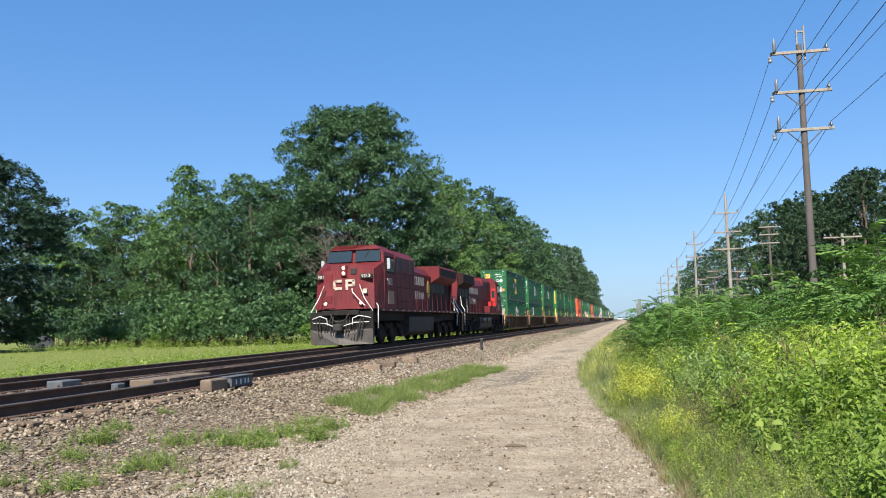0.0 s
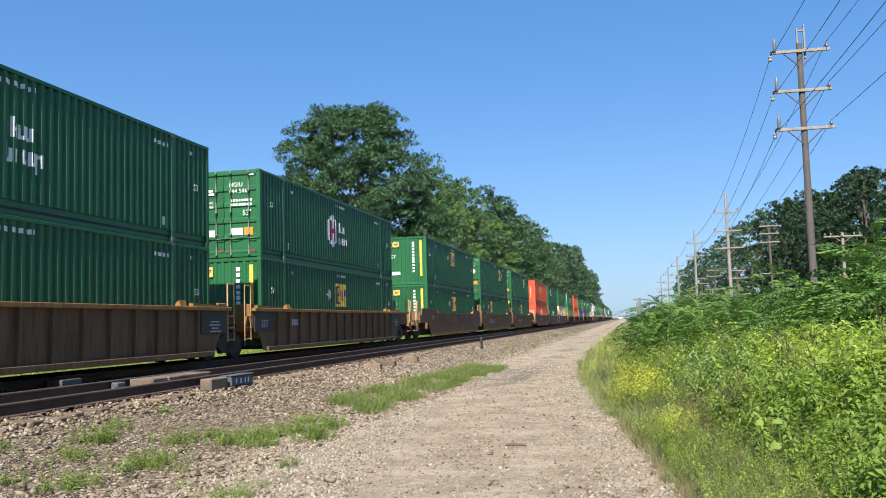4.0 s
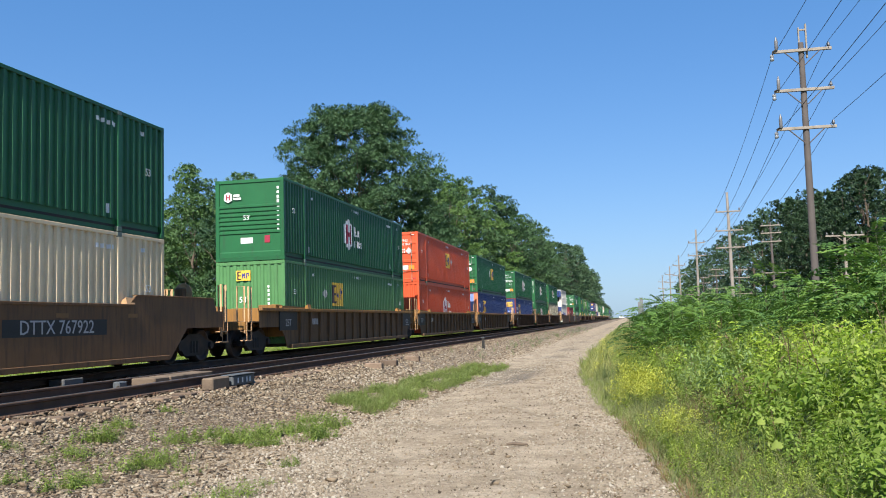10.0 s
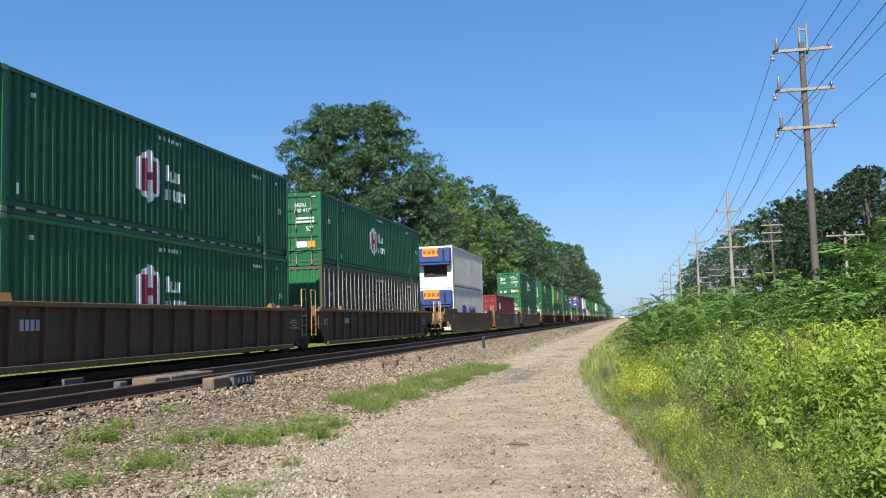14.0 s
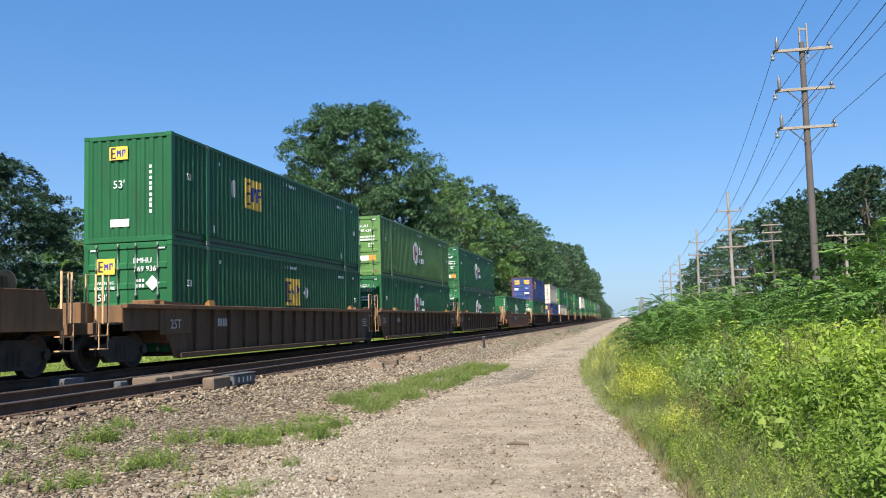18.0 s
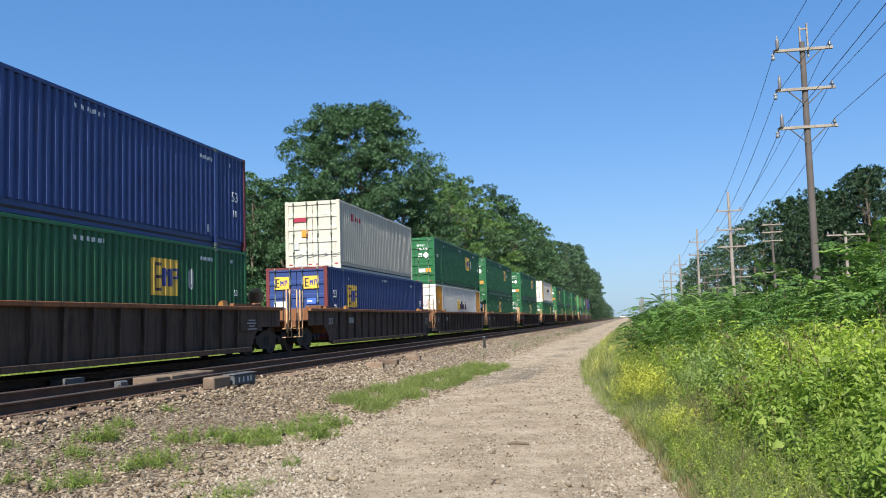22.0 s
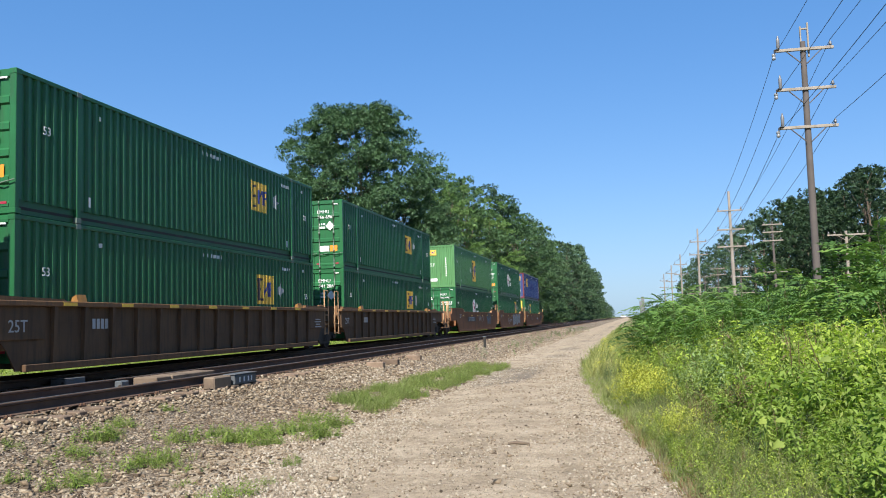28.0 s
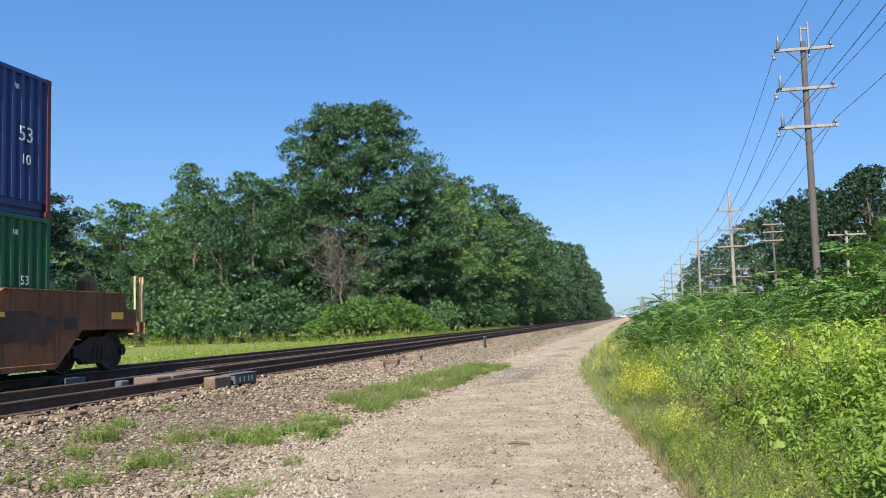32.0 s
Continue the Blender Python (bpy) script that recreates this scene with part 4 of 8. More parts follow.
def build_verge():
    weeds = [weed_template(s, 44, 0.17, 0.058) for s in range(4)]
    fine = [weed_template(20 + s, 42, 0.13, 0.022) for s in range(3)]
    broad = [weed_template(40 + s, 36, 0.18, 0.085) for s in range(4)]
    grass = [tuft_template(60 + s, 26, 1.0, 0.026, 0.62) for s in range(4)]
    gold = [flower_template(80 + s, 105) for s in range(3)]

    def tall(x, y):
        d = x - path_right(y)
        return np.clip(0.26 + 0.30 * d, 0.22, 1.05) + 0.13 * waves(x, y, 1.3, 4.0) + 0.09 * waves(x, y, 3.1, 2.0)

    x, y = verge(3400, 6.6, 26, 0.8, 6.8, 0.85)
    spread_stuff("weeds", weeds, x, y, tall(x, y) * RNG.uniform(0.7, 1.1, len(x)), GREENS["weed"], "thick green weeds on the verge")
    x, y = verge(2000, 6.8, 26, 1.5, 7.2, 0.85)
    spread_stuff("weeds", broad, x, y, tall(x, y) * RNG.uniform(0.65, 1.08, len(x)), GREENS["lime"], "bright broad-leaved weeds on the verge")
    x, y = verge(1300, 6.6, 24, 0.15, 2.2, 1.0)
    spread_stuff("weeds", fine, x, y, tall(x, y) * RNG.uniform(0.5, 0.85, len(x)), GREENS["grey"], "grey-green feathery weeds on the verge")
    x, y = verge(1100, 6.1, 11.5, 0.9, 5.0, 0.9)
    spread_stuff("weeds", broad, x, y, np.clip(tall(x, y), 0.3, 0.9) * RNG.uniform(0.7, 1.12, len(x)), GREENS["lime"], "fresh broad-leaved weeds on the near verge")
    x, y = verge(520, 6.1, 12, 0.0, 1.8, 1.0)
    spread_stuff("weeds", weeds, x, y, RNG.uniform(0.10, 0.34, len(x)), GREENS["weed"], "low fresh weeds at the track's edge")
    x, y = verge(480, 6.1, 13, -0.1, 1.8, 1.0)
    spread_stuff("weeds", fine, x, y, RNG.uniform(0.15, 0.42, len(x)), GREENS["pale"], "pale feathery weeds at the track's edge")
    x, y = verge(1000, 8.2, 30, -0.12, 1.9, 1.2)
    spread_stuff("grass", grass, x, y, RNG.uniform(0.09, 0.21, len(x)) * np.clip(0.45 + (y - 6.4) * 0.12, 0.45, 1.1), GREENS["grass"], "rough green grass along the track's edge", "grass")
    x, y = verge(900, 9.0, 34, 0.15, 2.6, 1.0)
    spread_stuff("grass", grass, x, y, RNG.uniform(0.14, 0.30, len(x)) * np.clip(0.4 + (y - 7) * 0.12, 0.4, 1.1), GREENS["pale"], "pale seeding grass on the verge", "grass")
    x, y = verge(330, 6.3, 12, -0.05, 1.3, 1.0)
    spread_stuff("weeds", weeds, x, y, RNG.uniform(0.1, 0.3, len(x)), GREENS["weed"], "low leafy weeds at the track's edge")
    stub = [tuft_template(460 + s, 12, 1.0, 0.04, 0.5) for s in range(3)]
    x, y = verge(520, 6.3, 13, -0.15, 1.2, 1.2)
    spread_stuff("grass", stub, x, y, RNG.uniform(0.07, 0.17, len(x)), GREENS["dry"], "dry brown stubble at the track's edge", "grass")
    x, y = verge(900, 6.1, 13, -0.1, 1.6, 1.0)
    spread_stuff("grass", stub, x, y, RNG.uniform(0.09, 0.22, len(x)), GREENS["pale"], "pale dry grass at the track's edge", "grass")
    thin = [tuft_template(360 + s, 11, 1.0, 0.05, 0.25) for s in range(3)]
    x, y = verge(2200, 26, 110, -0.1, 4.5, 1.0)
    spread_stuff("grass", thin, x, y, RNG.uniform(0.22, 0.48, len(x)), GREENS["grass"], "rough grass further along the verge", "grass")
    x, y = verge(1300, 22, 70, 0.0, 4.0, 1.0)
    spread_stuff("grass", thin, x, y, RNG.uniform(0.22, 0.48, len(x)), GREENS["pale"], "pale grass further along the verge", "grass")
    x, y = verge(90, 8.0, 26, 0.7, 3.2, 1.0)
    spread_stuff("stalks", fine, x, y, tall(x, y) * RNG.uniform(0.9, 1.3, len(x)), GREENS["dry"], "dry brown stalks among the weeds")
    n = 90
    x, y = RNG.normal(1.35, 0.5, n), RNG.normal(15.5, 1.1, n)
    spread_stuff("weeds", weeds, x, y, tall(x, y) * RNG.uniform(0.95, 1.2, n), GREENS["silver"], "weeds turning up pale silvery leaf backs")
    n = 60
    x, y = RNG.normal(1.0, 0.35, n), RNG.normal(11.4, 0.6, n)
    spread_stuff("stalks", fine, x, y, tall(x, y) * RNG.uniform(0.8, 1.1, n), GREENS["russet"], "reddish dying stalks among the weeds")
    # yellow blossom in three drifts
    for cx, cy, sx, sy, n, h in ((0.06, 14.6, 0.22, 0.6, 42, 0.66), (0.38, 10.0, 0.12, 0.35, 16, 0.48), (0.9, 10.6, 0.3, 0.7, 5, 0.4), (-0.2, 30.0, 0.5, 6.0, 30, 0.6), (0.4, 19.5, 0.4, 2.0, 10, 0.5)):
        x, y = RNG.normal(cx, sx, n), RNG.normal(cy, sy, n)
        spread_stuff("yellow_flowers", gold, x, y, h * RNG.uniform(0.75, 1.15, n), GREENS["flower"], "yellow flowering weeds at the track's edge", "flowers")
        x, y = RNG.normal(cx, sx, n), RNG.normal(cy, sy, n)
        spread_stuff("flower_stems", fine, x, y, h * 0.8 * RNG.uniform(0.7, 1.1, n), GREENS["weed"], "green stems below the yellow flowers")
    x, y = verge(26, 8, 20, 1.5, 5.0, 1.0)
    spread_stuff("white_flowers", [flower_template(95, 12)], x, y, tall(x, y) * 1.05, GREENS["bloom"], "small cream flowers among the weeds", "flowers")


def build_big_leaves():
    """Broad lime-green leaves of a climbing plant in the weeds."""
    r = random.Random(4)
    outline = [(0, 0), (0.45, 0.02), (0.62, 0.35), (0.42, 0.52), (0.55, 0.8), (0.2, 0.86), (0, 1.1), (-0.2, 0.86), (-0.55, 0.8), (-0.42, 0.52), (-0.62, 0.35), (-0.45, 0.02)]
    for x, y, z, s in ((1.22, 8.15, 0.30, 0.10), (1.62, 8.25, 0.25, 0.12), (1.15, 8.5, 0.46, 0.07), (1.30, 8.45, 0.47, 0.08), (2.05, 10.1, 0.86, 0.12), (1.9, 8.1, 0.36, 0.12), (1.75, 8.0, 0.16, 0.13)):
        v = [(a * s, b * s - 0.4 * s, 0.15 * s * math.cos(3 * a) + r.uniform(-0.01, 0.01)) for a, b in outline] + [(0, 0, 0.22 * s)]
        sh = Shape().add(v, [(i, (i + 1) % 12, 12) for i in range(12)], True)
        g = gz1(x, y)
        plantlet = thing("climbing_leaf", "broad lime-green leaf standing on a thin stalk", "leaf", "broad leaves in the weeds", m=pose(x, y, g))
        part("leaf_blade", sh, GREENS["weed"], plantlet).matrix_basis = pose(0, 0, z, r.uniform(25, 65), r.uniform(-20, 20), r.uniform(-40, 40))
        part("stalk", Shape().tube([(0, 0, -0.03), (0.02, 0.02, z * 0.6), (0, 0, z)], 0.006, 5), GREENS["weed"], plantlet)


def build_sumac():
    protos = [sumac_bush(s, h, n, f, "sumac bush with feathered green leaves") for s, h, n, f in ((1, 2.5, 8, 15), (2, 2.1, 7, 14), (3, 2.8, 9, 15))]
    r = random.Random(9)
    spots = [(4.35, 15.2, 0, 0.95), (3.7, 16.6, 1, 0.92), (5.0, 16.2, 2, 0.9), (2.55, 17.6, 1, 0.72), (1.5, 19.5, 1, 0.68), (0.95, 23.5, 0, 0.8), (0.5, 26.0, 1, 0.9), (1.9, 22.0, 2, 0.66), (2.9, 21.0, 0, 0.75), (1.4, 26.5, 2, 0.72), (1.3, 30.0, 0, 1.05), (4.9, 18.3, 0, 1.12), (3.9, 19.8, 1, 1.0), (5.5, 19.0, 2, 1.2), (6.3, 20.5, 2, 1.15), (7.4, 19.0, 0, 1.2), (3.2, 20.5, 1, 0.75), (5.2, 22.5, 0, 1.0), (6.8, 23.5, 2, 1.1), (8.4, 22.5, 2, 1.15)]
    for i in range(64):
        y = 21 + 75 * (i / 64) ** 1.5
        lo = 3.3 - 1.3 * min(1, (y - 21) / 34)
        x = lo + r.random() ** 0.9 * min(8.5, 0.26 * y + 1.0 - lo)
        spots.append((x, y + r.uniform(-1.2, 1.2), r.randrange(3), r.uniform(0.72, 1.0) * (0.95 if y < 40 else 1.12)))
    for k, p in enumerate(protos):
        x, y, _, s = spots[k]
        p.matrix_basis = pose(x, y, gz1(x, y) - 0.02, 0, 0, k * 70)
        p.scale = (s, s, s)
    for x, y, k, s in spots[3:]:
        plant(protos[k], x, y, s, r.uniform(0, 360))
    # a hedge of mixed bushes further on
    hedge = make_bush("hedge_bush", 51, 2.3, 2.2, LEAF["deep"], "green roadside bush along the pole line", 0.8, 0.34, 12)
    hedge.matrix_basis = pose(2.8, 62, 0.1)
    for i in range(34):
        y = 58 + 7.5 * i
        plant(hedge, 3.3 + r.uniform(0.0, 2.0), y, r.uniform(0.8, 1.15), r.uniform(0, 360))
        plant(hedge, 6.5 + r.uniform(-1.5, 3.5), y + 3, r.uniform(0.95, 1.35), r.uniform(0, 360))


def build_ballast_weeds():
    """Tufts in the ballast's foot, the long strip beside the wheel path, and the field's near edge."""
    grass = [tuft_template(160 + s, 22, 1.0, 0.022, 0.55) for s in range(3)]
    herb = [weed_template(170 + s, 30, 0.30, 0.085, 1.0, 2) for s in range(4)]
    spots = ((-6.73, 10.02, 0.27, 18), (-6.33, 9.01, 0.20, 12), (-5.35, 7.52, 0.23, 13), (-6.94, 10.96, 0.17, 10), (-5.28, 8.86, 0.27, 22), (-5.95, 10.71, 0.24, 14), (-7.21, 12.6, 0.15, 9), (-4.66, 8.53, 0.12, 7), (-4.29, 7.75, 0.12, 5), (-3.55, 7.35, 0.19, 11), (-3.7, 6.79, 0.15, 9), (-3.51, 7.99, 0.12, 6), (-5.22, 10.69, 0.27, 16), (-5.08, 11.27, 0.27, 18), (-4.63, 10.41, 0.23, 13), (-5.74, 11.29, 0.19, 11), (-4.75, 11.83, 0.26, 15), (-4.97, 12.93, 0.21, 12), (-4.12, 11.12, 0.27, 16), (-4.35, 12.3, 0.27, 16), (-3.73, 9.04, 0.14, 8), (-6.13, 7.68, 0.15, 9), (-7.09, 8.84, 0.12, 7), (-6.4, 8.57, 0.12, 5))
    gx, gy, gs, hx, hy, hs = [], [], [], [], [], []
    for x, y, h, n in spots:
        for i in range(n * 3):
            tx, ty, ts = x + RNG.normal(0, 0.006 * n + 0.03), y + RNG.normal(0, 0.010 * n + 0.03), h * RNG.uniform(0.35, 1.05)
            if i % 3 == 0:
                gx.append(tx), gy.append(ty), gs.append(ts * 0.75)
            else:
                hx.append(tx), hy.append(ty), hs.append(ts * 0.95)
    for i in range(2600):
        k, q = RNG.random(), RNG.random()
        if math.sin(k * 37) + math.sin(q * 9 + k * 13) < -0.35 + 1.5 * max(0, k - 0.75):
            continue
        gx.append(-5.8 + 1.5 * q + 0.45 * k + RNG.normal(0, 0.08)), gy.append(14.0 + 13.5 * k + 2.2 * (1 - q)), gs.append(RNG.uniform(0.12, 0.26))
        if i % 3 == 0:
            hx.append(gx[-1] + 0.1), hy.append(gy[-1] + RNG.normal(0, 0.2)), hs.append(RNG.uniform(0.1, 0.22))
    spread_stuff("grass", grass, np.array(gx), np.array(gy), np.array(gs), GREENS["grass"], "tufts of green grass in the gravel", "grass", 0.12)
    spread_stuff("weeds", herb, np.array(hx), np.array(hy), np.array(hs), GREENS["weed"], "small leafy weeds in the ballast", "plants", 0.2)
    n = 120
    y = 34 + 90 * RNG.random(n)
    spread_stuff("weeds", herb, -6.0 + RNG.normal(0, 0.7, n), y, RNG.uniform(0.2, 0.45, n), GREENS["grey"], "dull weeds on the ballast shoulder", "plants", 0.2)
    # field's edge beyond the far track
    few = [weed_template(270 + s, 14, 0.30, 0.10) for s in range(3)]
    short = [tuft_template(280 + s, 10, 1.0, 0.06, 0.35) for s in range(3)]
    n = 3000
    y = 14 + 130 * RNG.random(n)
    x = -17.2 - 5.5 * RNG.random(n) ** 1.4
    spread_stuff("weeds", few, x, y, RNG.uniform(0.35, 0.75, n), GREENS["weed"], "bright weeds along the field's edge")
    n = 2500
    y = 30 + 80 * RNG.random(n)
    x = -20 - 40 * RNG.random(n)
    spread_stuff("grass", short, x, y, RNG.uniform(0.12, 0.25, n), GREENS["pale"], "short dry grass on the lawn", "grass", 0.12)
    n = 700
    y = RNG.uniform(74, 90, n)
    x = RNG.uniform(-60, -18, n)
    spread_stuff("weeds", few, x, y, RNG.uniform(0.5, 1.1, n), GREENS["weed"], "tall weeds before the wood's edge")


build_verge()
build_big_leaves()
build_sumac()
build_ballast_weeds()

# ---- pole lines ----
POLE_OLD = surface("weathered_pole", (0.085, 0.072, 0.066), 0.9, 0, 0.3, 1.5, 30, dirt=(0.074, 0.064, 0.057), streak=True, bump=0.4)
POLE_PALE = surface("pale_pole", (0.25, 0.22, 0.19), 0.9, 0, 0.25, 1.5, 30, dirt=(0.164, 0.131, 0.0984), streak=True, bump=0.4)
ARM = surface("grey_crossarm", (0.246, 0.213, 0.176), 0.85, 0, 0.25, 3, 30, dirt=(0.139, 0.115, 0.0902), bump=0.3)
PORCELAIN = surface("grey_porcelain", (0.12, 0.12, 0.125), 0.4, 0, 0.15, 5, 40, bump=0.02)
GLASSY = surface("pale_insulator", (0.2, 0.21, 0.22), 0.35, 0, 0.12, 5, 40, bump=0.02)
WIRE = surface("dull_wire", (0.041, 0.041, 0.0451), 0.6, 0.5, 0.2, 3, 30, bump=0.0)


def pin(parent, x, z, s=1.0, mat=None):
    part("insulator", Shape().lathe([(0.025, 0), (0.03, 0.06 * s), (0.075, 0.08 * s), (0.07, 0.13 * s), (0.045, 0.15 * s), (0.06, 0.19 * s), (0.03, 0.23 * s)], (x, 0, z), "z", 10), mat or PORCELAIN, parent)


def main_pole(x, y):
    """The great pole: three arms, each with an upright cut-out and a hanging insulator on one end, a pin on the other."""
    p = thing("utility_pole", "tall weathered wooden pole with three crossarms", "utility pole", "poles along the railway", m=pose(x, y, gz1(x, y), 0, 0.2, 1.5))
    z0 = -gz1(x, y) + 1.5
    part("shaft", Shape().tube([(0, 0, -0.5), (0, 0, 6), (0, 0, z0 + 11.9)], [0.175, 0.15, 0.12], 14), POLE_OLD, p)
    part("top_bracket", Shape().box(-0.10, -0.04, -0.05, 0.05, z0 + 11.2, z0 + 12.6, 0.01).box(0.20, 0.27, -0.05, 0.05, z0 + 11.2, z0 + 12.75, 0.01).box(-0.10, 0.27, -0.04, 0.04, z0 + 12.45, z0 + 12.52, 0.008), ARM, p, "grey timber top bracket")
    for i, zc in enumerate((11.52, 9.74, 8.03)):
        z = z0 + zc
        part("crossarm", Shape().box(-1.22, 1.24, -0.20, -0.09, z - 0.06, z + 0.07, 0.012), ARM, p)
        for s in (-1, 1):
            part("brace", Shape().tube([(s * 0.74, -0.16, z - 0.05), (s * 0.10, -0.16, z - 0.66)], 0.026, 6), POLE_OLD, p)
        part("cut_out", Shape().lathe([(0.05, 0), (0.075, 0.08), (0.075, 0.42), (0.05, 0.5), (0.02, 0.62)], (-1.08, -0.22, z + 0.05), "z", 10), PORCELAIN, p, "upright grey cut-out")
        part("cut_out_arm", Shape().tube([(-1.08, -0.22, z + 0.1), (-1.26, -0.25, z + 0.0), (-1.26, -0.25, z - 0.12)], 0.03, 6), IRON, p)
        part("strain_insulator", Shape().lathe([(0.03, 0), (0.085, 0.03), (0.085, 0.12), (0.05, 0.15), (0.085, 0.18), (0.085, 0.26), (0.03, 0.3)], (-1.27, -0.15, z - 0.40), "z", 10), GLASSY, p, "pale glass insulator")
        pin(p, 1.15, z + 0.07, 1.1)
    return p


def line_pole(x, y, top, arms, mat, label):
    p = thing("utility_pole", label, "utility pole", "poles along the railway", m=pose(x, y, gz1(x, y), 0, random.Random(int(y)).uniform(-0.6, 0.6), 0))
    z0 = 1.5 - gz1(x, y)
    part("shaft", Shape().tube([(0, 0, -0.5), (0, 0, (z0 + top) * 0.5), (0, 0, z0 + top)], [0.145, 0.125, 0.095], 12), mat, p)
    for zc, half, pins in arms:
        z = z0 + zc
        part("crossarm", Shape().box(-half, half, -0.17, -0.07, z - 0.05, z + 0.06, 0.01), ARM, p)
        for s in (-1, 1):
            part("brace", Shape().tube([(s * half * 0.45, -0.13, z - 0.05), (s * 0.08, -0.13, z - 0.42)], 0.018, 5), mat, p)
        for k in pins:
            pin(p, k * half, z + 0.06, 1.0)
    return p


def wire(a, b, sag, r=0.012):
    a, b = Vector(a), Vector(b)
    n = 14
    pts = [a.lerp(b, i / n) - Vector((0, 0, sag * 4 * (i / n) * (1 - i / n))) for i in range(n + 1)]
    solid("power_line", Shape().tube(pts, r, 5, False), WIRE, "thin dark overhead wire between the poles", "wire", "overhead wires")


def build_poles():
    X = 8.0
    main_pole(X, 40.0)
    back = line_pole(X + 0.2, 7.0, 12.0, ((11.5, 1.2, (-0.95, 0.95)), (9.74, 1.2, (-0.95, 0.95)), (8.03, 1.2, (-0.95, 0.95))), POLE_OLD, "tall weathered pole behind the onlooker")
    arms2 = ((8.05, 0.95, (-0.9, 0.9)), (6.55, 1.05, (-0.9, 0.9)), (5.2, 1.1, (-0.9, -0.4, 0.4, 0.9)))
    rows = [(71.0, 9.6), (104.0, 9.9), (137.0, 9.2), (170.0, 9.4), (203.0, 9.3)]
    for y, top in rows:
        line_pole(X + (0.1 if y < 80 else 0), y, top, [(a + top - 9.6, h, q) for a, h, q in (arms2 if y < 80 else arms2[:2])], POLE_PALE, "pale wooden pole with crossarms in the line")
    lv = (11.85, 10.05, 8.34)
    for i, z in enumerate(lv):
        wire((X - 1.08, 39.8, z + 1.35 - 0.2), (X - 0.9, 7.0, z + 1.75), 0.25)
        wire((X + 1.15, 39.8, z + 1.5), (X + 1.3, 7.0, z + 1.75), 0.25)
        z2 = (9.7, 8.2, 6.85)[i]
        wire((X - 1.27, 39.8, z + 0.85), (X - 0.85, 70.9, z2), 0.45)
        wire((X + 1.15, 39.8, z + 1.5), (X + 0.95, 70.9, z2), 0.45)
        wire((X - 0.85, 70.9, z2), (X - 0.85, 103.9, z2 + 0.2), 0.4, 0.015)
        wire((X + 0.95, 70.9, z2), (X + 0.95, 103.9, z2 + 0.2), 0.4, 0.015)
    for (y0, _), (y1, _) in zip(rows[1:], rows[2:]):
        for k in (-0.85, 0.95):
            wire((X + k, y0, 9.7), (X + k, y1, 9.7), 0.4, 0.018)
    # the older, lower line near the trees
    line_pole(16.0, 69.0, 5.85, ((5.55, 1.35, (-0.9, -0.6, 0.6, 0.9)),), ARM, "short grey pole with one long crossarm")
    line_pole(14.2, 90.0, 8.9, ((8.6, 0.95, (-0.8, 0.8)), (7.85, 0.95, (-0.8, 0.8)), (7.0, 0.95, (-0.8, 0.8)), (3.9, 1.15, (-0.9, 0.9))), POLE_OLD, "grey pole with four crossarms before the trees")
    for y, top in ((119.0, 6.0), (148.0, 7.6), (174.0, 7.4), (206.0, 6.0)):
        line_pole(14.4, y, top, ((top - 0.3, 1.1, (-0.9, -0.5, 0.5, 0.9)), (top - 1.3, 1.3, (-0.9, 0.9)), (top - 3.4, 1.6, (-0.9, 0.9))), POLE_OLD, "old grey telegraph pole before the trees")


build_poles()

# ---- trackside bits ----
CONCRETE = surface("brown_slab", (0.15, 0.112, 0.082), 0.95, 0, 0.35, 3, 30, dirt=(0.06, 0.044, 0.034), bump=0.4, spec=0.2)
PORCELAIN_WHITE = surface("white_marks", (0.6, 0.6, 0.6), 0.6, 0, 0.15, 4, 40)
BOXGREY = surface("galvanised_box", (0.085, 0.095, 0.105), 0.65, 0.1, 0.3, 4, 40, dirt=(0.11, 0.09, 0.075), spec=0.3)


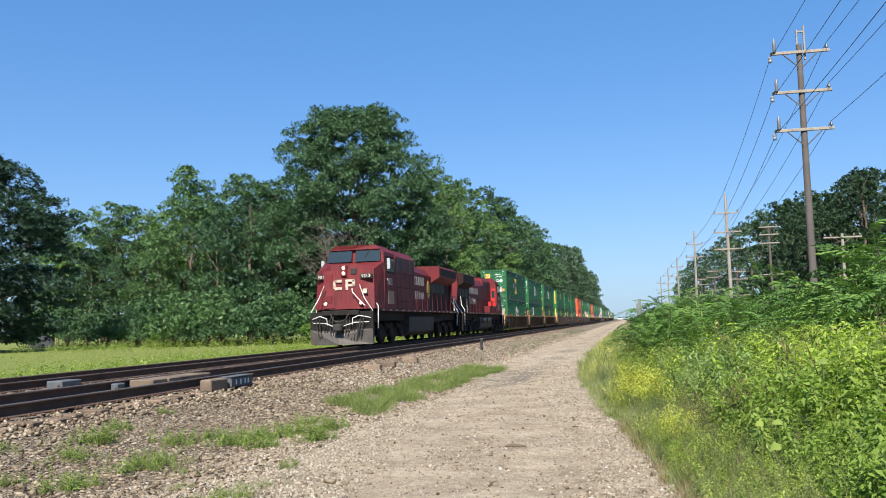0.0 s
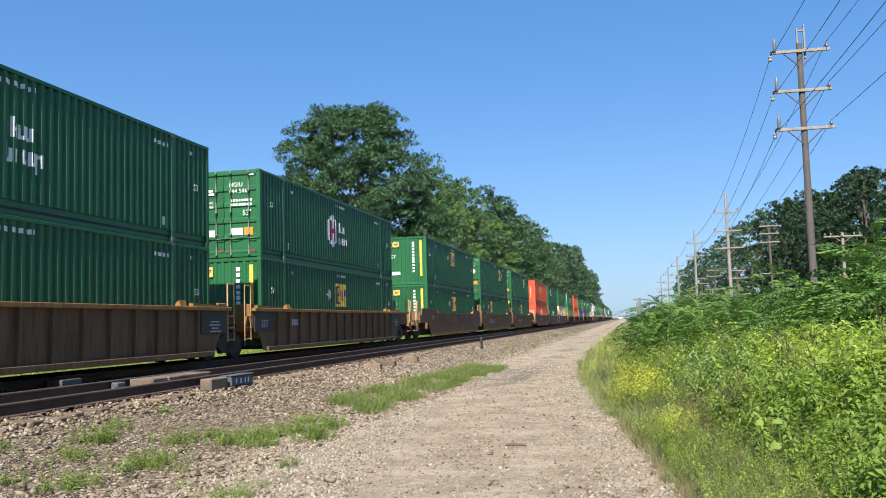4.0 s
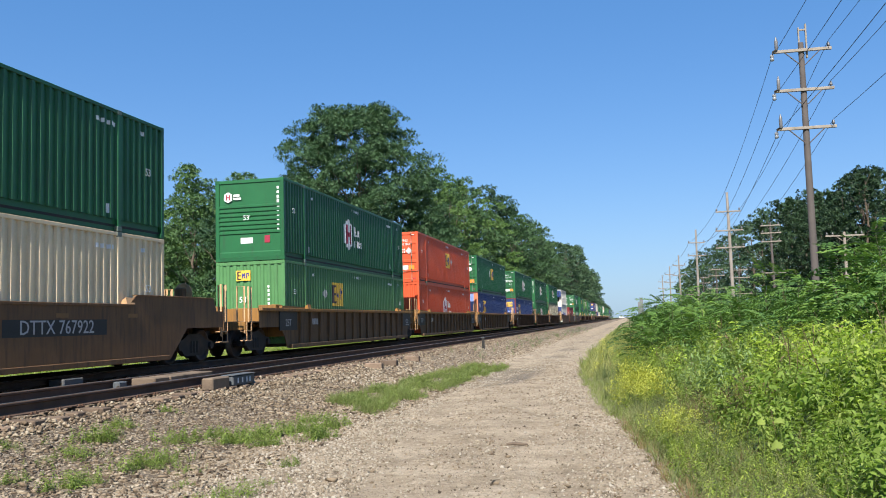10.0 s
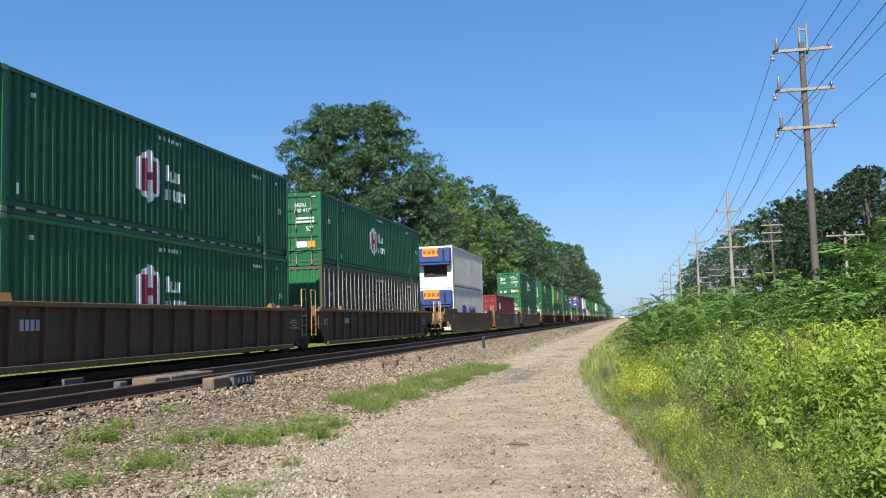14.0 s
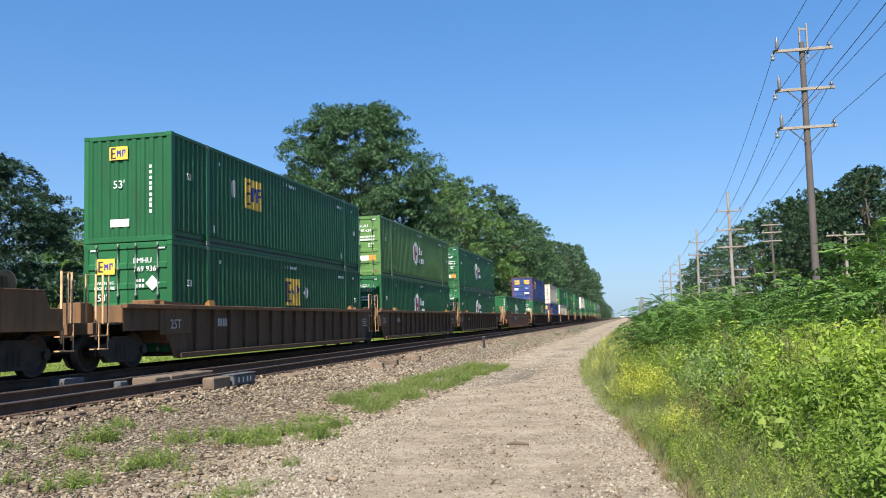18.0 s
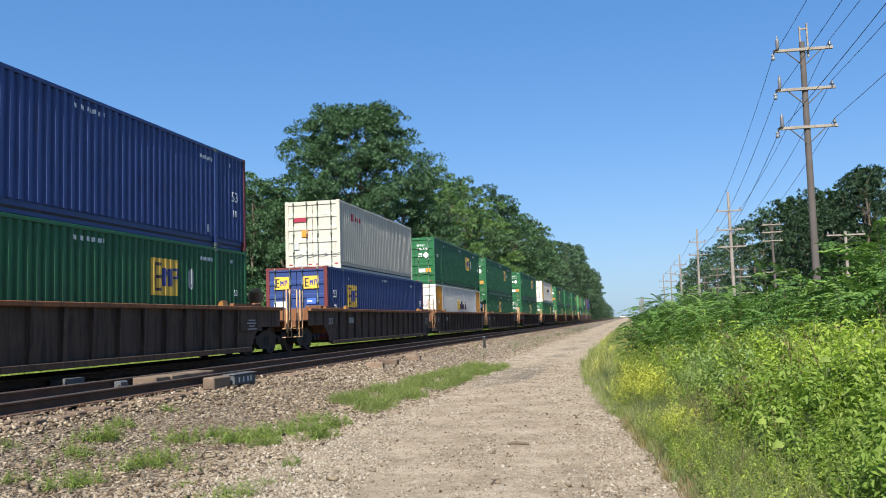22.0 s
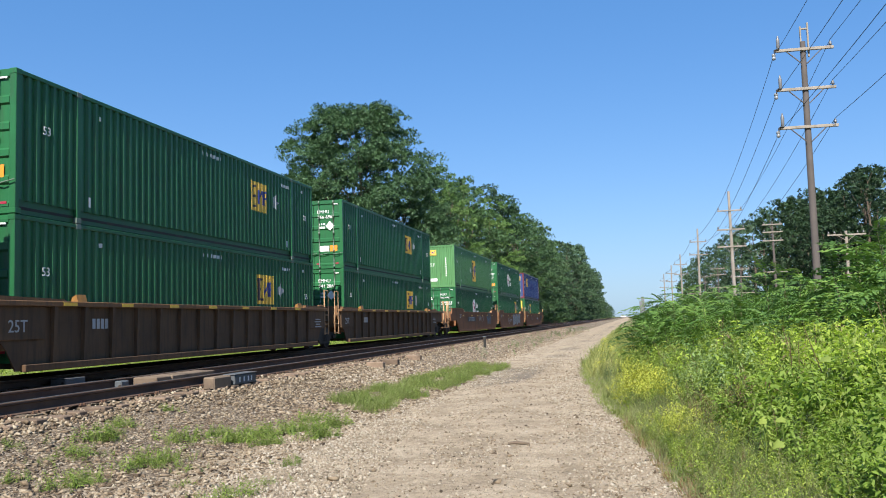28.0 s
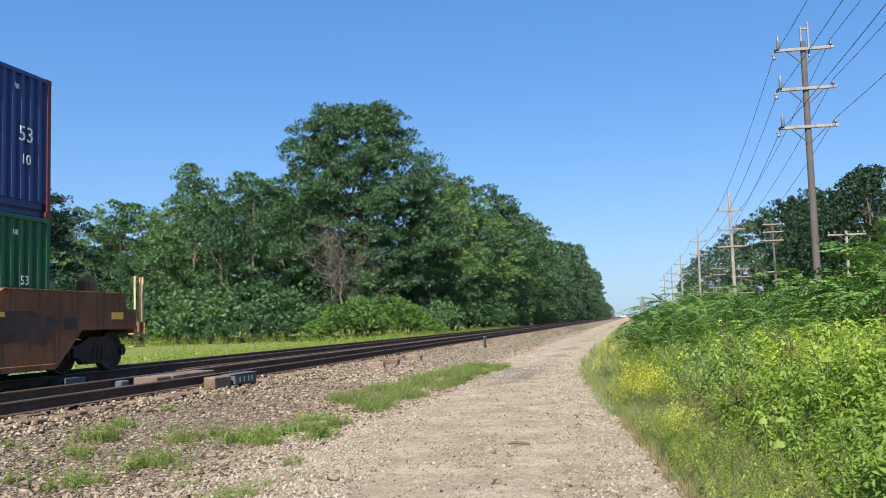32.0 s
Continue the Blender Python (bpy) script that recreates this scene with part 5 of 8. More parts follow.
def build_trackside():
    for y0, y1 in ((15.4, 15.95), (15.99, 17.8)):
        solid("crossing_slab", Shape().box(-9.6, -9.08, y0, y1, 0.40, RAIL_Z - 0.008, 0.018), CONCRETE, "worn brown slab lying between the rails", "slab")
    solid("crossing_slab", Shape().box(-8.0, -7.76, 15.2, 15.92, 0.34, RAIL_Z - 0.02, 0.025), CONCRETE, "worn brown slab lying beside the rail", "slab")
    box = thing("detector_box", "grey steel detector box clamped beside the rail", "trackside box", m=pose(-7.85, 16.5, 0.32))
    part("case", Shape().box(-0.12, 0.12, -0.5, 0.5, 0.05, 0.25, 0.02), BOXGREY, box)
    part("lid", Shape().box(-0.14, 0.14, -0.52, 0.52, 0.25, 0.27, 0.008), BOXGREY, box)
    marks = Shape()
    for k in (-0.3, -0.1, 0.1, 0.25):
        marks.box(0.12, 0.125, k, k + 0.05, 0.10, 0.20)
    part("mark_row", marks, PORCELAIN_WHITE, box, "white painted marks")
    part("foot", Shape().box(-0.1, 0.14, -0.12, 0.16, -0.15, 0.06, 0.02).tube([(0.1, 0, 0), (0.16, 0, -0.22)], 0.04, 8), IRON, box)
    for x, y, k in ((-11.75, 16.4, 0.75), (-9.62, 15.05, 0.3)):
        small = thing("rail_sensor", "pale steel sensor box beside the rails", "trackside box", m=pose(x, y, 0.36))
        part("case", Shape().box(-0.25 * k, 0.25 * k, -0.45 * k, 0.45 * k, 0.0, 0.20, 0.02), BOXGREY, small)
        part("bolt", Shape().tube([(0.15 * k, -0.46 * k, 0.1), (0.15 * k, -0.42 * k, 0.1)], 0.03, 8), IRON, small)
    for y in (24.0, 25.6, 28.5):
        solid("sleeper_stub", Shape().box(-7.5, -7.0, y, y + 0.24, 0.22, 0.40, 0.02), TIE, "dark old sleeper end beside the ballast", "timber")
    post = thing("marker_post", "short dark marker post in the ballast", "post", m=pose(-6.95, 41.5, 0.15))
    part("shaft", Shape().box(-0.06, 0.06, -0.06, 0.06, -0.1, 0.55, 0.01), IRON, post)
    part("cap", Shape().box(-0.08, 0.08, -0.08, 0.08, 0.55, 0.60, 0.01), BOXGREY, post)
    mill = thing("grain_elevator", "pale grey concrete grain elevator far off", "building", m=pose(17.5, 1250, 0))
    part("silo_block", Shape().box(-4, 3.2, -4, 4, -1, 22, 0.2), CONCRETE_PALE, mill)
    part("head_house", Shape().box(-1.5, 3.0, -3, 3, 22, 27.5, 0.2), CONCRETE_PALE, mill)
    part("roof_slab", Shape().box(-1.9, 3.4, -3.4, 3.4, 27.5, 28.0, 0.1), CONCRETE_PALE, mill)
    van = thing("van", "white van waiting at the far road crossing", "van", m=pose(-7.0, 900, 0.25))
    part("body", Shape().box(-2.4, 1.5, -0.95, 0.95, 0.4, 2.3, 0.2).box(1.5, 2.6, -0.95, 0.95, 0.4, 1.3, 0.15), PAINT_VAN, van)
    part("windscreen", Shape().box(1.45, 1.56, -0.8, 0.8, 1.35, 2.0, 0.05), VAN_GLASS, van)
    for x in (-1.6, 1.7):
        for y in (-0.9, 0.9):
            part("wheel", Shape().lathe([(0.15, -0.1), (0.34, -0.1), (0.34, 0.1), (0.15, 0.1)], (x, y, 0.34), "y", 14), IRON_VAN, van)


CONCRETE_PALE = surface("pale_concrete", (0.15, 0.155, 0.165), 0.9, 0, 0.12, 0.3, 4, bump=0.1)
PAINT_VAN = surface("white_van_paint", (0.75, 0.75, 0.74), 0.35, 0, 0.06, 2, 30, bump=0.0)
VAN_GLASS = surface("van_glass", (0.03, 0.035, 0.04), 0.1, 0, 0.1, 2, 30, bump=0.0)
IRON_VAN = surface("rubber", (0.0164, 0.0164, 0.0164), 0.8, 0, 0.2, 4, 30, bump=0.0)
build_trackside()

# ---- the train: paints ----
def paint(name, col, rough=0.5, dirt=None, at=0.64, streak=True, var=0.14, spread=0.06, spec=0.38):
    return surface(name, col, rough, 0, var, 1.1, 30, dirt, at, streak, 0.08, spread, spec)


GRIME = (0.05, 0.04, 0.03)
PAINT = {
    "green": paint("green_paint", (0.0135, 0.095, 0.033), 0.44, (0.024, 0.060, 0.030), 0.62, True, 0.16, 0.17),
    "light_green": paint("faded_green_paint", (0.08, 0.168, 0.044), 0.46, (0.056, 0.096, 0.04)),
    "pale_green": paint("pale_green_paint", (0.07, 0.185, 0.068), 0.46, (0.048, 0.08, 0.04)),
    "orange": paint("orange_paint", (0.54, 0.078, 0.027), 0.45, (0.34, 0.06, 0.026)),
    "blue": paint("blue_paint", (0.026, 0.050, 0.168), 0.45, (0.03, 0.038, 0.10)),
    "white": paint("white_paint", (0.58, 0.555, 0.50), 0.46, (0.42, 0.37, 0.30), 0.68),
    "cream": paint("cream_paint", (0.66, 0.53, 0.34), 0.46, (0.42, 0.32, 0.2), 0.68),
    "beige": paint("beige_paint", (0.448, 0.424, 0.352), 0.46, (0.288, 0.248, 0.192), 0.68),
    "maroon": paint("maroon_paint", (0.16, 0.0176, 0.0224), 0.46, (0.088, 0.024, 0.024)),
    "olive": paint("dark_olive_paint", (0.058, 0.062, 0.04), 0.55, (0.03, 0.033, 0.024)),
    "pale": paint("pale_rib_paint", (0.46, 0.43, 0.34), 0.5, (0.3, 0.26, 0.2)),
    "yellow": paint("yellow_paint", (0.576, 0.336, 0.024), 0.46, (0.36, 0.216, 0.04), 0.7),
    "amber": paint("amber_paint", (0.56, 0.24, 0.016), 0.46, (0.36, 0.176, 0.032), 0.7),
    "faded_blue": paint("chalky_blue_paint", (0.16, 0.22, 0.42), 0.65, (0.20, 0.17, 0.19), 0.6),
    "salmon": paint("faded_orange_paint", (0.52, 0.17, 0.085), 0.6, (0.38, 0.12, 0.07)),
    "red": paint("red_edge_paint", (0.12, 0.024, 0.026), 0.6, (0.06, 0.02, 0.022)),
}
DECAL = {
    "white": surface("white_vinyl", (0.68, 0.68, 0.67), 0.5, 0, 0.08, 4, 40, bump=0.02),
    "yellow": surface("yellow_vinyl", (0.66, 0.41, 0.05), 0.5, 0, 0.10, 4, 40, bump=0.02),
    "ink": surface("dark_ink", (0.045, 0.025, 0.03), 0.5, 0, 0.1, 4, 40, bump=0.02),
    "navy": surface("navy_vinyl", (0.03, 0.04, 0.20), 0.5, 0, 0.1, 4, 40, bump=0.02),
    "red": surface("red_vinyl", (0.27, 0.016, 0.04), 0.5, 0, 0.1, 4, 40, bump=0.02),
    "orange": surface("orange_vinyl", (0.70, 0.22, 0.02), 0.5, 0, 0.1, 4, 40, bump=0.02),
    "grey": surface("grey_vinyl", (0.38, 0.38, 0.38), 0.55, 0, 0.12, 4, 40, bump=0.02),
    "blue": surface("blue_vinyl", (0.05, 0.12, 0.42), 0.5, 0, 0.1, 4, 40, bump=0.02),
    "amber": surface("dull_reflector", (0.20, 0.09, 0.02), 0.6, 0, 0.2, 4, 40, bump=0.02),
    "board": surface("black_number_board", (0.018, 0.016, 0.014), 0.6, 0, 0.2, 4, 40, bump=0.02),
    "scorch": surface("scorched_paint", (0.06, 0.034, 0.024), 0.8, 0, 0.35, 3, 30, dirt=(0.13, 0.06, 0.035), bump=0.02),
    "deep_blue": surface("deep_blue_patch", (0.010, 0.018, 0.115), 0.5, 0, 0.12, 3, 30, bump=0.02),
    "silver": surface("silver_spray", (0.30, 0.31, 0.32), 0.6, 0, 0.3, 3, 40, dirt=(0.16, 0.14, 0.13), bump=0.02),
    "teal": surface("teal_spray", (0.02, 0.16, 0.32), 0.6, 0, 0.2, 4, 40, bump=0.02),
}
ROD = surface("galvanised_rod", (0.12, 0.155, 0.125), 0.55, 0.2, 0.15, 5, 60)

BOX_L, BOX_W, BOX_H = 16.154, 2.59, 2.896
PITCH, DEEP = 0.272, 0.062


def rib_lines(y0, y1):
    """Fold lines (y, inset) of the pressed steel sheet between y0 and y1."""
    n = max(1, round((y1 - y0) / PITCH))
    p = (y1 - y0) / n
    out = []
    for i in range(n):
        a = y0 + i * p
        out += [(a, 0.0), (a + 0.30 * p, 0.0), (a + 0.43 * p, DEEP), (a + 0.87 * p, DEEP)]
    return out + [(y1, 0.0)]


class Sheet:
    """The folded side of one container type: its ribs, with posts between."""

    def __init__(self, length, posts):
        self.lines = []
        cuts = [0.12] + [q for p in posts for q in (p - 0.07, p + 0.07)] + [length - 0.12]
        for a, b in zip(cuts[::2], cuts[1::2]):
            self.lines += rib_lines(a, b)
        self.ys = np.array([a for a, _ in self.lines])
        self.xs = np.array([b for _, b in self.lines])

    def inset(self, y):
        return float(np.interp(y, self.ys, self.xs))

    def patch(self, x, y0, y1, span, extra=(), lift=0.004):
        """A painted patch that follows the folds: span(y) gives its lower and upper edge."""
        cut = sorted({y0, y1, *[k for k in extra if y0 < k < y1], *[float(k) for k in self.ys if y0 < k < y1]})
        v, f = [], []
        for y in cut:
            lo, hi = span(y)
            d = x - self.inset(y) + lift
            v += [(d, y, lo), (d, y, hi)]
        for i in range(len(cut) - 1):
            f.append((2 * i, 2 * i + 2, 2 * i + 3, 2 * i + 1))
        return Shape().add(v, f)


SHEETS = {53: Sheet(BOX_L, (2.0, BOX_L - 2.0)), 40: Sheet(12.192, ())}
PROTO = {}


def folded(sh, x0, x1, prof, y_back):
    """A pressed sheet facing -y: prof gives (z, y) fold lines from the bottom up, drawn out from x0 to x1 and closed behind."""
    n = len(prof)
    v = [(x, y, z) for x in (x0, x1) for z, y in prof] + [(x, y_back, z) for x in (x0, x1) for z in (prof[0][0], prof[-1][0])]
    f = [(i, i + 1, n + i + 1, n + i) for i in range(n - 1)]
    f += [tuple(range(n)) + (2 * n + 1, 2 * n), tuple(range(2 * n - 1, n - 1, -1)) + (2 * n + 2, 2 * n + 3), (0, n, 2 * n + 2, 2 * n), (n - 1, 2 * n + 1, 2 * n + 3, 2 * n - 1)]
    return sh.add(v, f)


def door_leaf(x0, x1, h):
    """One leaf: a sheet with five pressed panels; its face is at y = 0, towards -y."""
    prof, zz = [(0.14, 0.0)], np.linspace(0.14, h - 0.10, 6)
    for a, b in zip(zz, zz[1:]):
        prof += [(a + 0.06, 0.0), (a + 0.10, 0.038), (b - 0.10, 0.038), (b - 0.06, 0.0)]
    return folded(Shape(), x0, x1, prof + [(h - 0.10, 0.0)], 0.07)


def ribbed_wall(x0, x1, z0, z1, y_out, y_in, y_back, pitch=0.245):
    """An end wall pressed into upright ribs."""
    n = round((x1 - x0) / pitch)
    p = (x1 - x0) / n
    top = [(x0, y_out)]
    for i in range(n):
        a = x0 + i * p
        top += [(a + 0.40 * p, y_out), (a + 0.52 * p, y_in), (a + 0.88 * p, y_in), (a + p, y_out)]
    return Shape().prism(top + [(x1, y_back), (x0, y_back)], "z", z0, z1)


def container_proto(front, colour, size=53):
    key = front, colour, size
    if key in PROTO:
        return PROTO[key]
    ln, w, h = (BOX_L, BOX_W, BOX_H) if size == 53 else (12.192, 2.438, BOX_H)
    x = w / 2
    main = PAINT[colour]
    edge = PAINT["red"] if colour == "blue" else main
    box = thing("container", "container", "container")
    sheet = SHEETS[size]
    for s in (-1, 1):
        v, f = [], []
        for y, d in sheet.lines:
            v += [(s * (x - 0.012 - d), y, 0.29), (s * (x - 0.012 - d), y, h - 0.09)]
        for i in range(len(sheet.lines) - 1):
            f.append((2 * i, 2 * i + 2, 2 * i + 3, 2 * i + 1) if s > 0 else (2 * i, 2 * i + 1, 2 * i + 3, 2 * i + 2))
        part("side_panel", Shape().add(v, f), main, box)
        part("top_rail", Shape().box(s * (x - 0.07), s * x, 0.16, ln - 0.16, h - 0.095, h - 0.01, 0.008), main, box)
        part("bottom_rail", Shape().box(s * (x - 0.22), s * (x - 0.085), 0.16, ln - 0.16, 0.0, 0.31, 0.01), main, box)
        if size == 53 and s > 0:
            for y in (2.0, ln - 2.0):
                part("post", Shape().box(s * (x - 0.10), s * x, y - 0.07, y + 0.07, 0.10, h - 0.05, 0.008), main, box)
                for z in (0.0, h - 0.12):
                    part("lifting_socket", Shape().box(s * (x - 0.16), s * (x + 0.006), y - 0.09, y + 0.09, z, z + 0.12, 0.012), ROD, box, "grey steel socket")
        for y in (0.0, ln):
            a, b = (0.0, 0.13) if y == 0 else (ln - 0.13, ln)
            part("corner_post", Shape().box(s * (x - 0.15), s * (x - 0.002), a + 0.004, b - 0.004, 0.11, h - 0.11, 0.01), edge if y or front != "reefer" else main, box)
            for z in (0.0, h - 0.118):
                part("corner_casting", Shape().box(s * (x - 0.165), s * (x + 0.002), (a if y == 0 else ln - 0.178), (0.178 if y == 0 else ln), z, z + 0.118, 0.012), edge, box)
    prof = []
    for k in np.arange(0.2, ln - 0.5, 0.42):
        prof += [(k, h - 0.03), (k + 0.12, h - 0.03), (k + 0.16, h - 0.012), (k + 0.38, h - 0.012)]
    part("roof", Shape().prism(prof + [(ln - 0.12, h - 0.03), (ln - 0.12, h - 0.05), (0.2, h - 0.05)], "x", -x + 0.06, x - 0.06), main, box)
    part("floor", Shape().box(-x + 0.08, x - 0.08, 0.1, ln - 0.1, 0.10, 0.16), IRON, box)
    part("end_wall", ribbed_wall(-x + 0.14, x - 0.14, 0.10, h - 0.08, ln - 0.02, ln - 0.055, ln - 0.09), main, box)
    part("header", Shape().box(-x + 0.15, x - 0.15, 0.01, 0.12, h - 0.13, h - 0.01, 0.01), edge, box)
    part("sill", Shape().box(-x + 0.15, x - 0.15, 0.01, 0.12, 0.0, 0.14, 0.01), edge, box)
    if front == "doors":
        for a, b in ((-x + 0.15, -0.01), (0.01, x - 0.15)):
            d = part("door", door_leaf(a, b, h), main, box)
            for k in (0.22, 0.78):
                xr = a + (b - a) * k
                prof = []
                for z in (0.09, 0.75, 1.5, 2.2, h - 0.09):
                    prof += [(0.019, z - 0.05), (0.034, z - 0.045), (0.034, z + 0.045), (0.019, z + 0.05)]
                part("locking_bar", Shape().lathe([(0.019, 0.03)] + prof + [(0.019, h - 0.03)], (xr, -0.022, 0), "z", 7), ROD, d, "galvanised locking bar")
                part("handle", Shape().tube([(xr, -0.05, 0.62), (xr + 0.12, -0.06, 0.60), (xr + 0.42, -0.05, 0.66)], 0.013, 6), ROD, d, "steel door handle")
    elif front == "closed":
        part("end_wall", ribbed_wall(-x + 0.14, x - 0.14, 0.10, h - 0.08, 0.022, 0.055, 0.09), PAINT["faded_blue"] if colour == "blue" else PAINT["green"] if colour == "olive" else main, box)
        if colour == "olive":
            for k in np.arange(0.3, ln - 0.2, 0.544):
                part("side_post", Shape().box(x - 0.05, x + 0.002, k - 0.022, k + 0.022, 0.12, h - 0.06, 0.006), PAINT["pale"], box, "pale steel side post")
        if colour == "blue":
            for s in (-1, 1):
                part("corner_plate", Shape().box(s * (x - 0.34), s * (x - 0.004), -0.008, 0.05, 0.12, h - 0.12, 0.01), PAINT["salmon"], box, "faded orange corner plate")
    elif front == "louver":
        prof = [(0.10, 0.045), (0.14, 0.015), (0.30, 0.015), (0.34, 0.045)]
        for z in np.arange(0.95, 1.95, 0.155):
            prof += [(z, 0.045), (z + 0.02, 0.008), (z + 0.09, 0.008), (z + 0.11, 0.045)]
        sh = folded(Shape(), -x + 0.14, x - 0.14, prof + [(h - 0.08, 0.045)], 0.09)
        part("end_wall", sh, main, box, "end wall with pressed horizontal ribs")
    elif front == "reefer":
        part("end_wall", Shape().box(-x + 0.14, x - 0.14, 0.28, 0.34, 0.10, h - 0.08), main, box)
        part("unit_frame", Shape().box(-x + 0.14, -x + 0.40, 0.02, 0.3, 0.14, 1.65, 0.02).box(x - 0.40, x - 0.14, 0.02, 0.3, 0.14, 1.65, 0.02).box(-x + 0.40, x - 0.40, 0.02, 0.3, 0.14, 0.75, 0.02), main, box, "white refrigeration unit casing")
        part("fan_recess", Shape().box(-x + 0.40, x - 0.40, 0.16, 0.29, 0.75, 1.65).box(-x + 0.55, -0.1, 0.06, 0.17, 0.8, 1.12, 0.03), IRON, box, "dark condenser and fan recess")
        part("generator_set", Shape().box(-x + 0.05, x - 0.05, -0.55, 0.02, 1.72, 2.72, 0.05), PAINT["blue"], box, "clip-on generator in blue")
        grill = Shape().box(-0.75, 0.35, -0.585, -0.54, 2.12, 2.72, 0.02)
        part("generator_grille", grill, DECAL["orange"], box, "orange grille")
        bars = Shape()
        for k in np.arange(-0.7, 0.3, 0.09):
            bars.box(k, k + 0.045, -0.596, -0.58, 2.3, 2.56)
        part("grille_bars", bars, IRON, box)
        part("generator_tank", Shape().box(-x + 0.1, x - 0.1, -0.5, -0.02, 1.55, 1.72, 0.04), PAINT["blue"], box)
        part("exhaust", Shape().tube([(x - 0.5, -0.58, 1.9), (x - 0.5, -0.6, 2.6)], 0.06, 8), IRON, box)
    box.matrix_basis = pose(0, -500, 0)
    PROTO[key] = box
    return box


def rect(lo, hi):
    return lambda y: (lo, hi)


def side_logo_emp(box, sheet, x, y, z, s, back, wide=1.0):
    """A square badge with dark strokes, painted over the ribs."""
    part("badge", sheet.patch(x, y - s * wide / 2, y + s * wide / 2, rect(z - s / 2, z + s / 2)), DECAL[back], box, back + " square badge")
    u = s / 10
    ink = [(-4.3, -3.2, -3.8, 3.8), (-3.2, -1.3, 3.0, 3.8), (-3.2, -1.7, -0.4, 0.45), (-3.2, -1.2, -3.8, -3.0)]
    navy = [(-1.0, -0.3, -2.4, 2.4), (1.2, 1.9, -2.4, 2.4), (2.4, 3.1, -2.4, 2.6), (3.1, 4.2, 1.85, 2.6), (3.7, 4.4, 0.4, 1.85), (3.1, 4.2, -0.35, 0.4)]
    for strokes, col in ((ink, "ink"), (navy, "navy")):
        sh = Shape()
        for a, b, lo, hi in strokes:
            p = sheet.patch(x, y + a * u * wide, y + b * u * wide, rect(z + lo * u, z + hi * u), lift=0.007)
            sh.add(p.v, p.f)
        if col == "navy":
            for a, b, sg in ((-0.3, 0.45, -1), (0.45, 1.2, 1)):
                def slope(yy):
                    k = ((yy - y) / (u * wide) - a) / (b - a)
                    c = (2.2 - 3.2 * k) if sg < 0 else (-1.0 + 3.2 * k)
                    return z + (c - 0.9) * u, z + (c + 0.5) * u
                p = sheet.patch(x, y + a * u * wide, y + b * u * wide, slope, lift=0.007)
                sh.add(p.v, p.f)
        part("badge_figure", sh, DECAL[col], box)


def side_logo_hub(box, sheet, x, y, z, s):
    """A tall white six-sided badge with a red figure in it, and white bars beside it."""
    hw, hh = s * 0.40, s * 0.5

    def hexa(y1):
        k = 1 - abs(y1 - y) / hw
        e = hh * (0.54 + 0.46 * k)
        return z - e, z + e

    part("badge", sheet.patch(x, y - hw, y + hw, hexa, (y,)), DECAL["white"], box, "white six-sided badge")
    sh = Shape()
    for a, b, lo, hi in ((-0.24, -0.09, -0.30, 0.30), (0.09, 0.24, -0.30, 0.30), (-0.09, 0.09, -0.07, 0.07)):
        p = sheet.patch(x, y + a * s, y + b * s, rect(z + lo * s, z + hi * s), lift=0.007)
        sh.add(p.v, p.f)
    part("badge_figure", sh, DECAL["red"], box, "red figure")
    sh, w, q = Shape(), s * 0.118, s * 0.044
    y0 = y + hw + 0.30
    for row, (zz, kinds) in enumerate(((z + 0.0 * s, "hun"), (z - 0.36 * s, "gruup"))):
        yy = y0 - 0.1 * s * row
        for c in kinds:
            up, lo = (0.30 if c in "hg" else 0.21) * s, (-0.1 * s if c == "p" else 0)
            for a, b, k0, k1 in ((0, q, lo, up), (w - q, w, 0, 0.2 * s)) if c != "r" else ((0, q, 0, 0.2 * s), (q, w * 0.8, 0.13 * s, 0.2 * s)):
                p = sheet.patch(x, yy + a, yy + b, rect(zz + k0, zz + k1), lift=0.006)
                sh.add(p.v, p.f)
            if c != "r":
                k0 = {"h": 0.09, "u": 0.0, "n": 0.0, "g": 0.0, "p": 0.14}[c] * s
                p = sheet.patch(x, yy + q, yy + w - q, rect(zz + k0, zz + k0 + 0.055 * s), lift=0.006)
                sh.add(p.v, p.f)
            yy += w + 0.042 * s
    part("white_bars", sh, DECAL["white"], box)


def small_marks(box, sheet, x, ln, h, seed, bold):
    """Size figures and small white stencils near the ends of a side."""
    r = random.Random(seed)
    for y, z in ((0.95, h * 0.62), (ln - 0.75, h * 0.55)):
        o = part("size_figure", text_mesh("53", 0.44 if bold else 0.26, DECAL["white"]), DECAL["white"], box)
        o.location = (x + 0.001, y, z)
        if bold:
            part("size_figure", text_mesh("10", 0.30, DECAL["white"]), DECAL["white"], box).location = (x + 0.001, y, z - 0.5)
    sh = Shape()
    for y, z, n in ((ln * 0.47, h - 0.33, 10), (ln - 2.9, h - 0.42, 7), (2.7, h - 0.45, 2), (ln - 1.1, h - 0.40, 2)):
        for i in range(n):
            wd = r.uniform(0.045, 0.085)
            p = sheet.patch(x, y + i * 0.12, y + i * 0.12 + wd, rect(z, z + 0.10))
            sh.add(p.v, p.f)
    for y in (2.35, ln - 2.45):
        p = sheet.patch(x, y, y + 0.09, rect(0.40, 0.62))
        sh.add(p.v, p.f)
    part("stencils", sh, DECAL["white"], box, "small white stencil marks")


def flat_patch(x0, x1, z0, z1, y=-0.004):
    return Shape().box(x0, x1, y, y + 0.012, z0, z1)


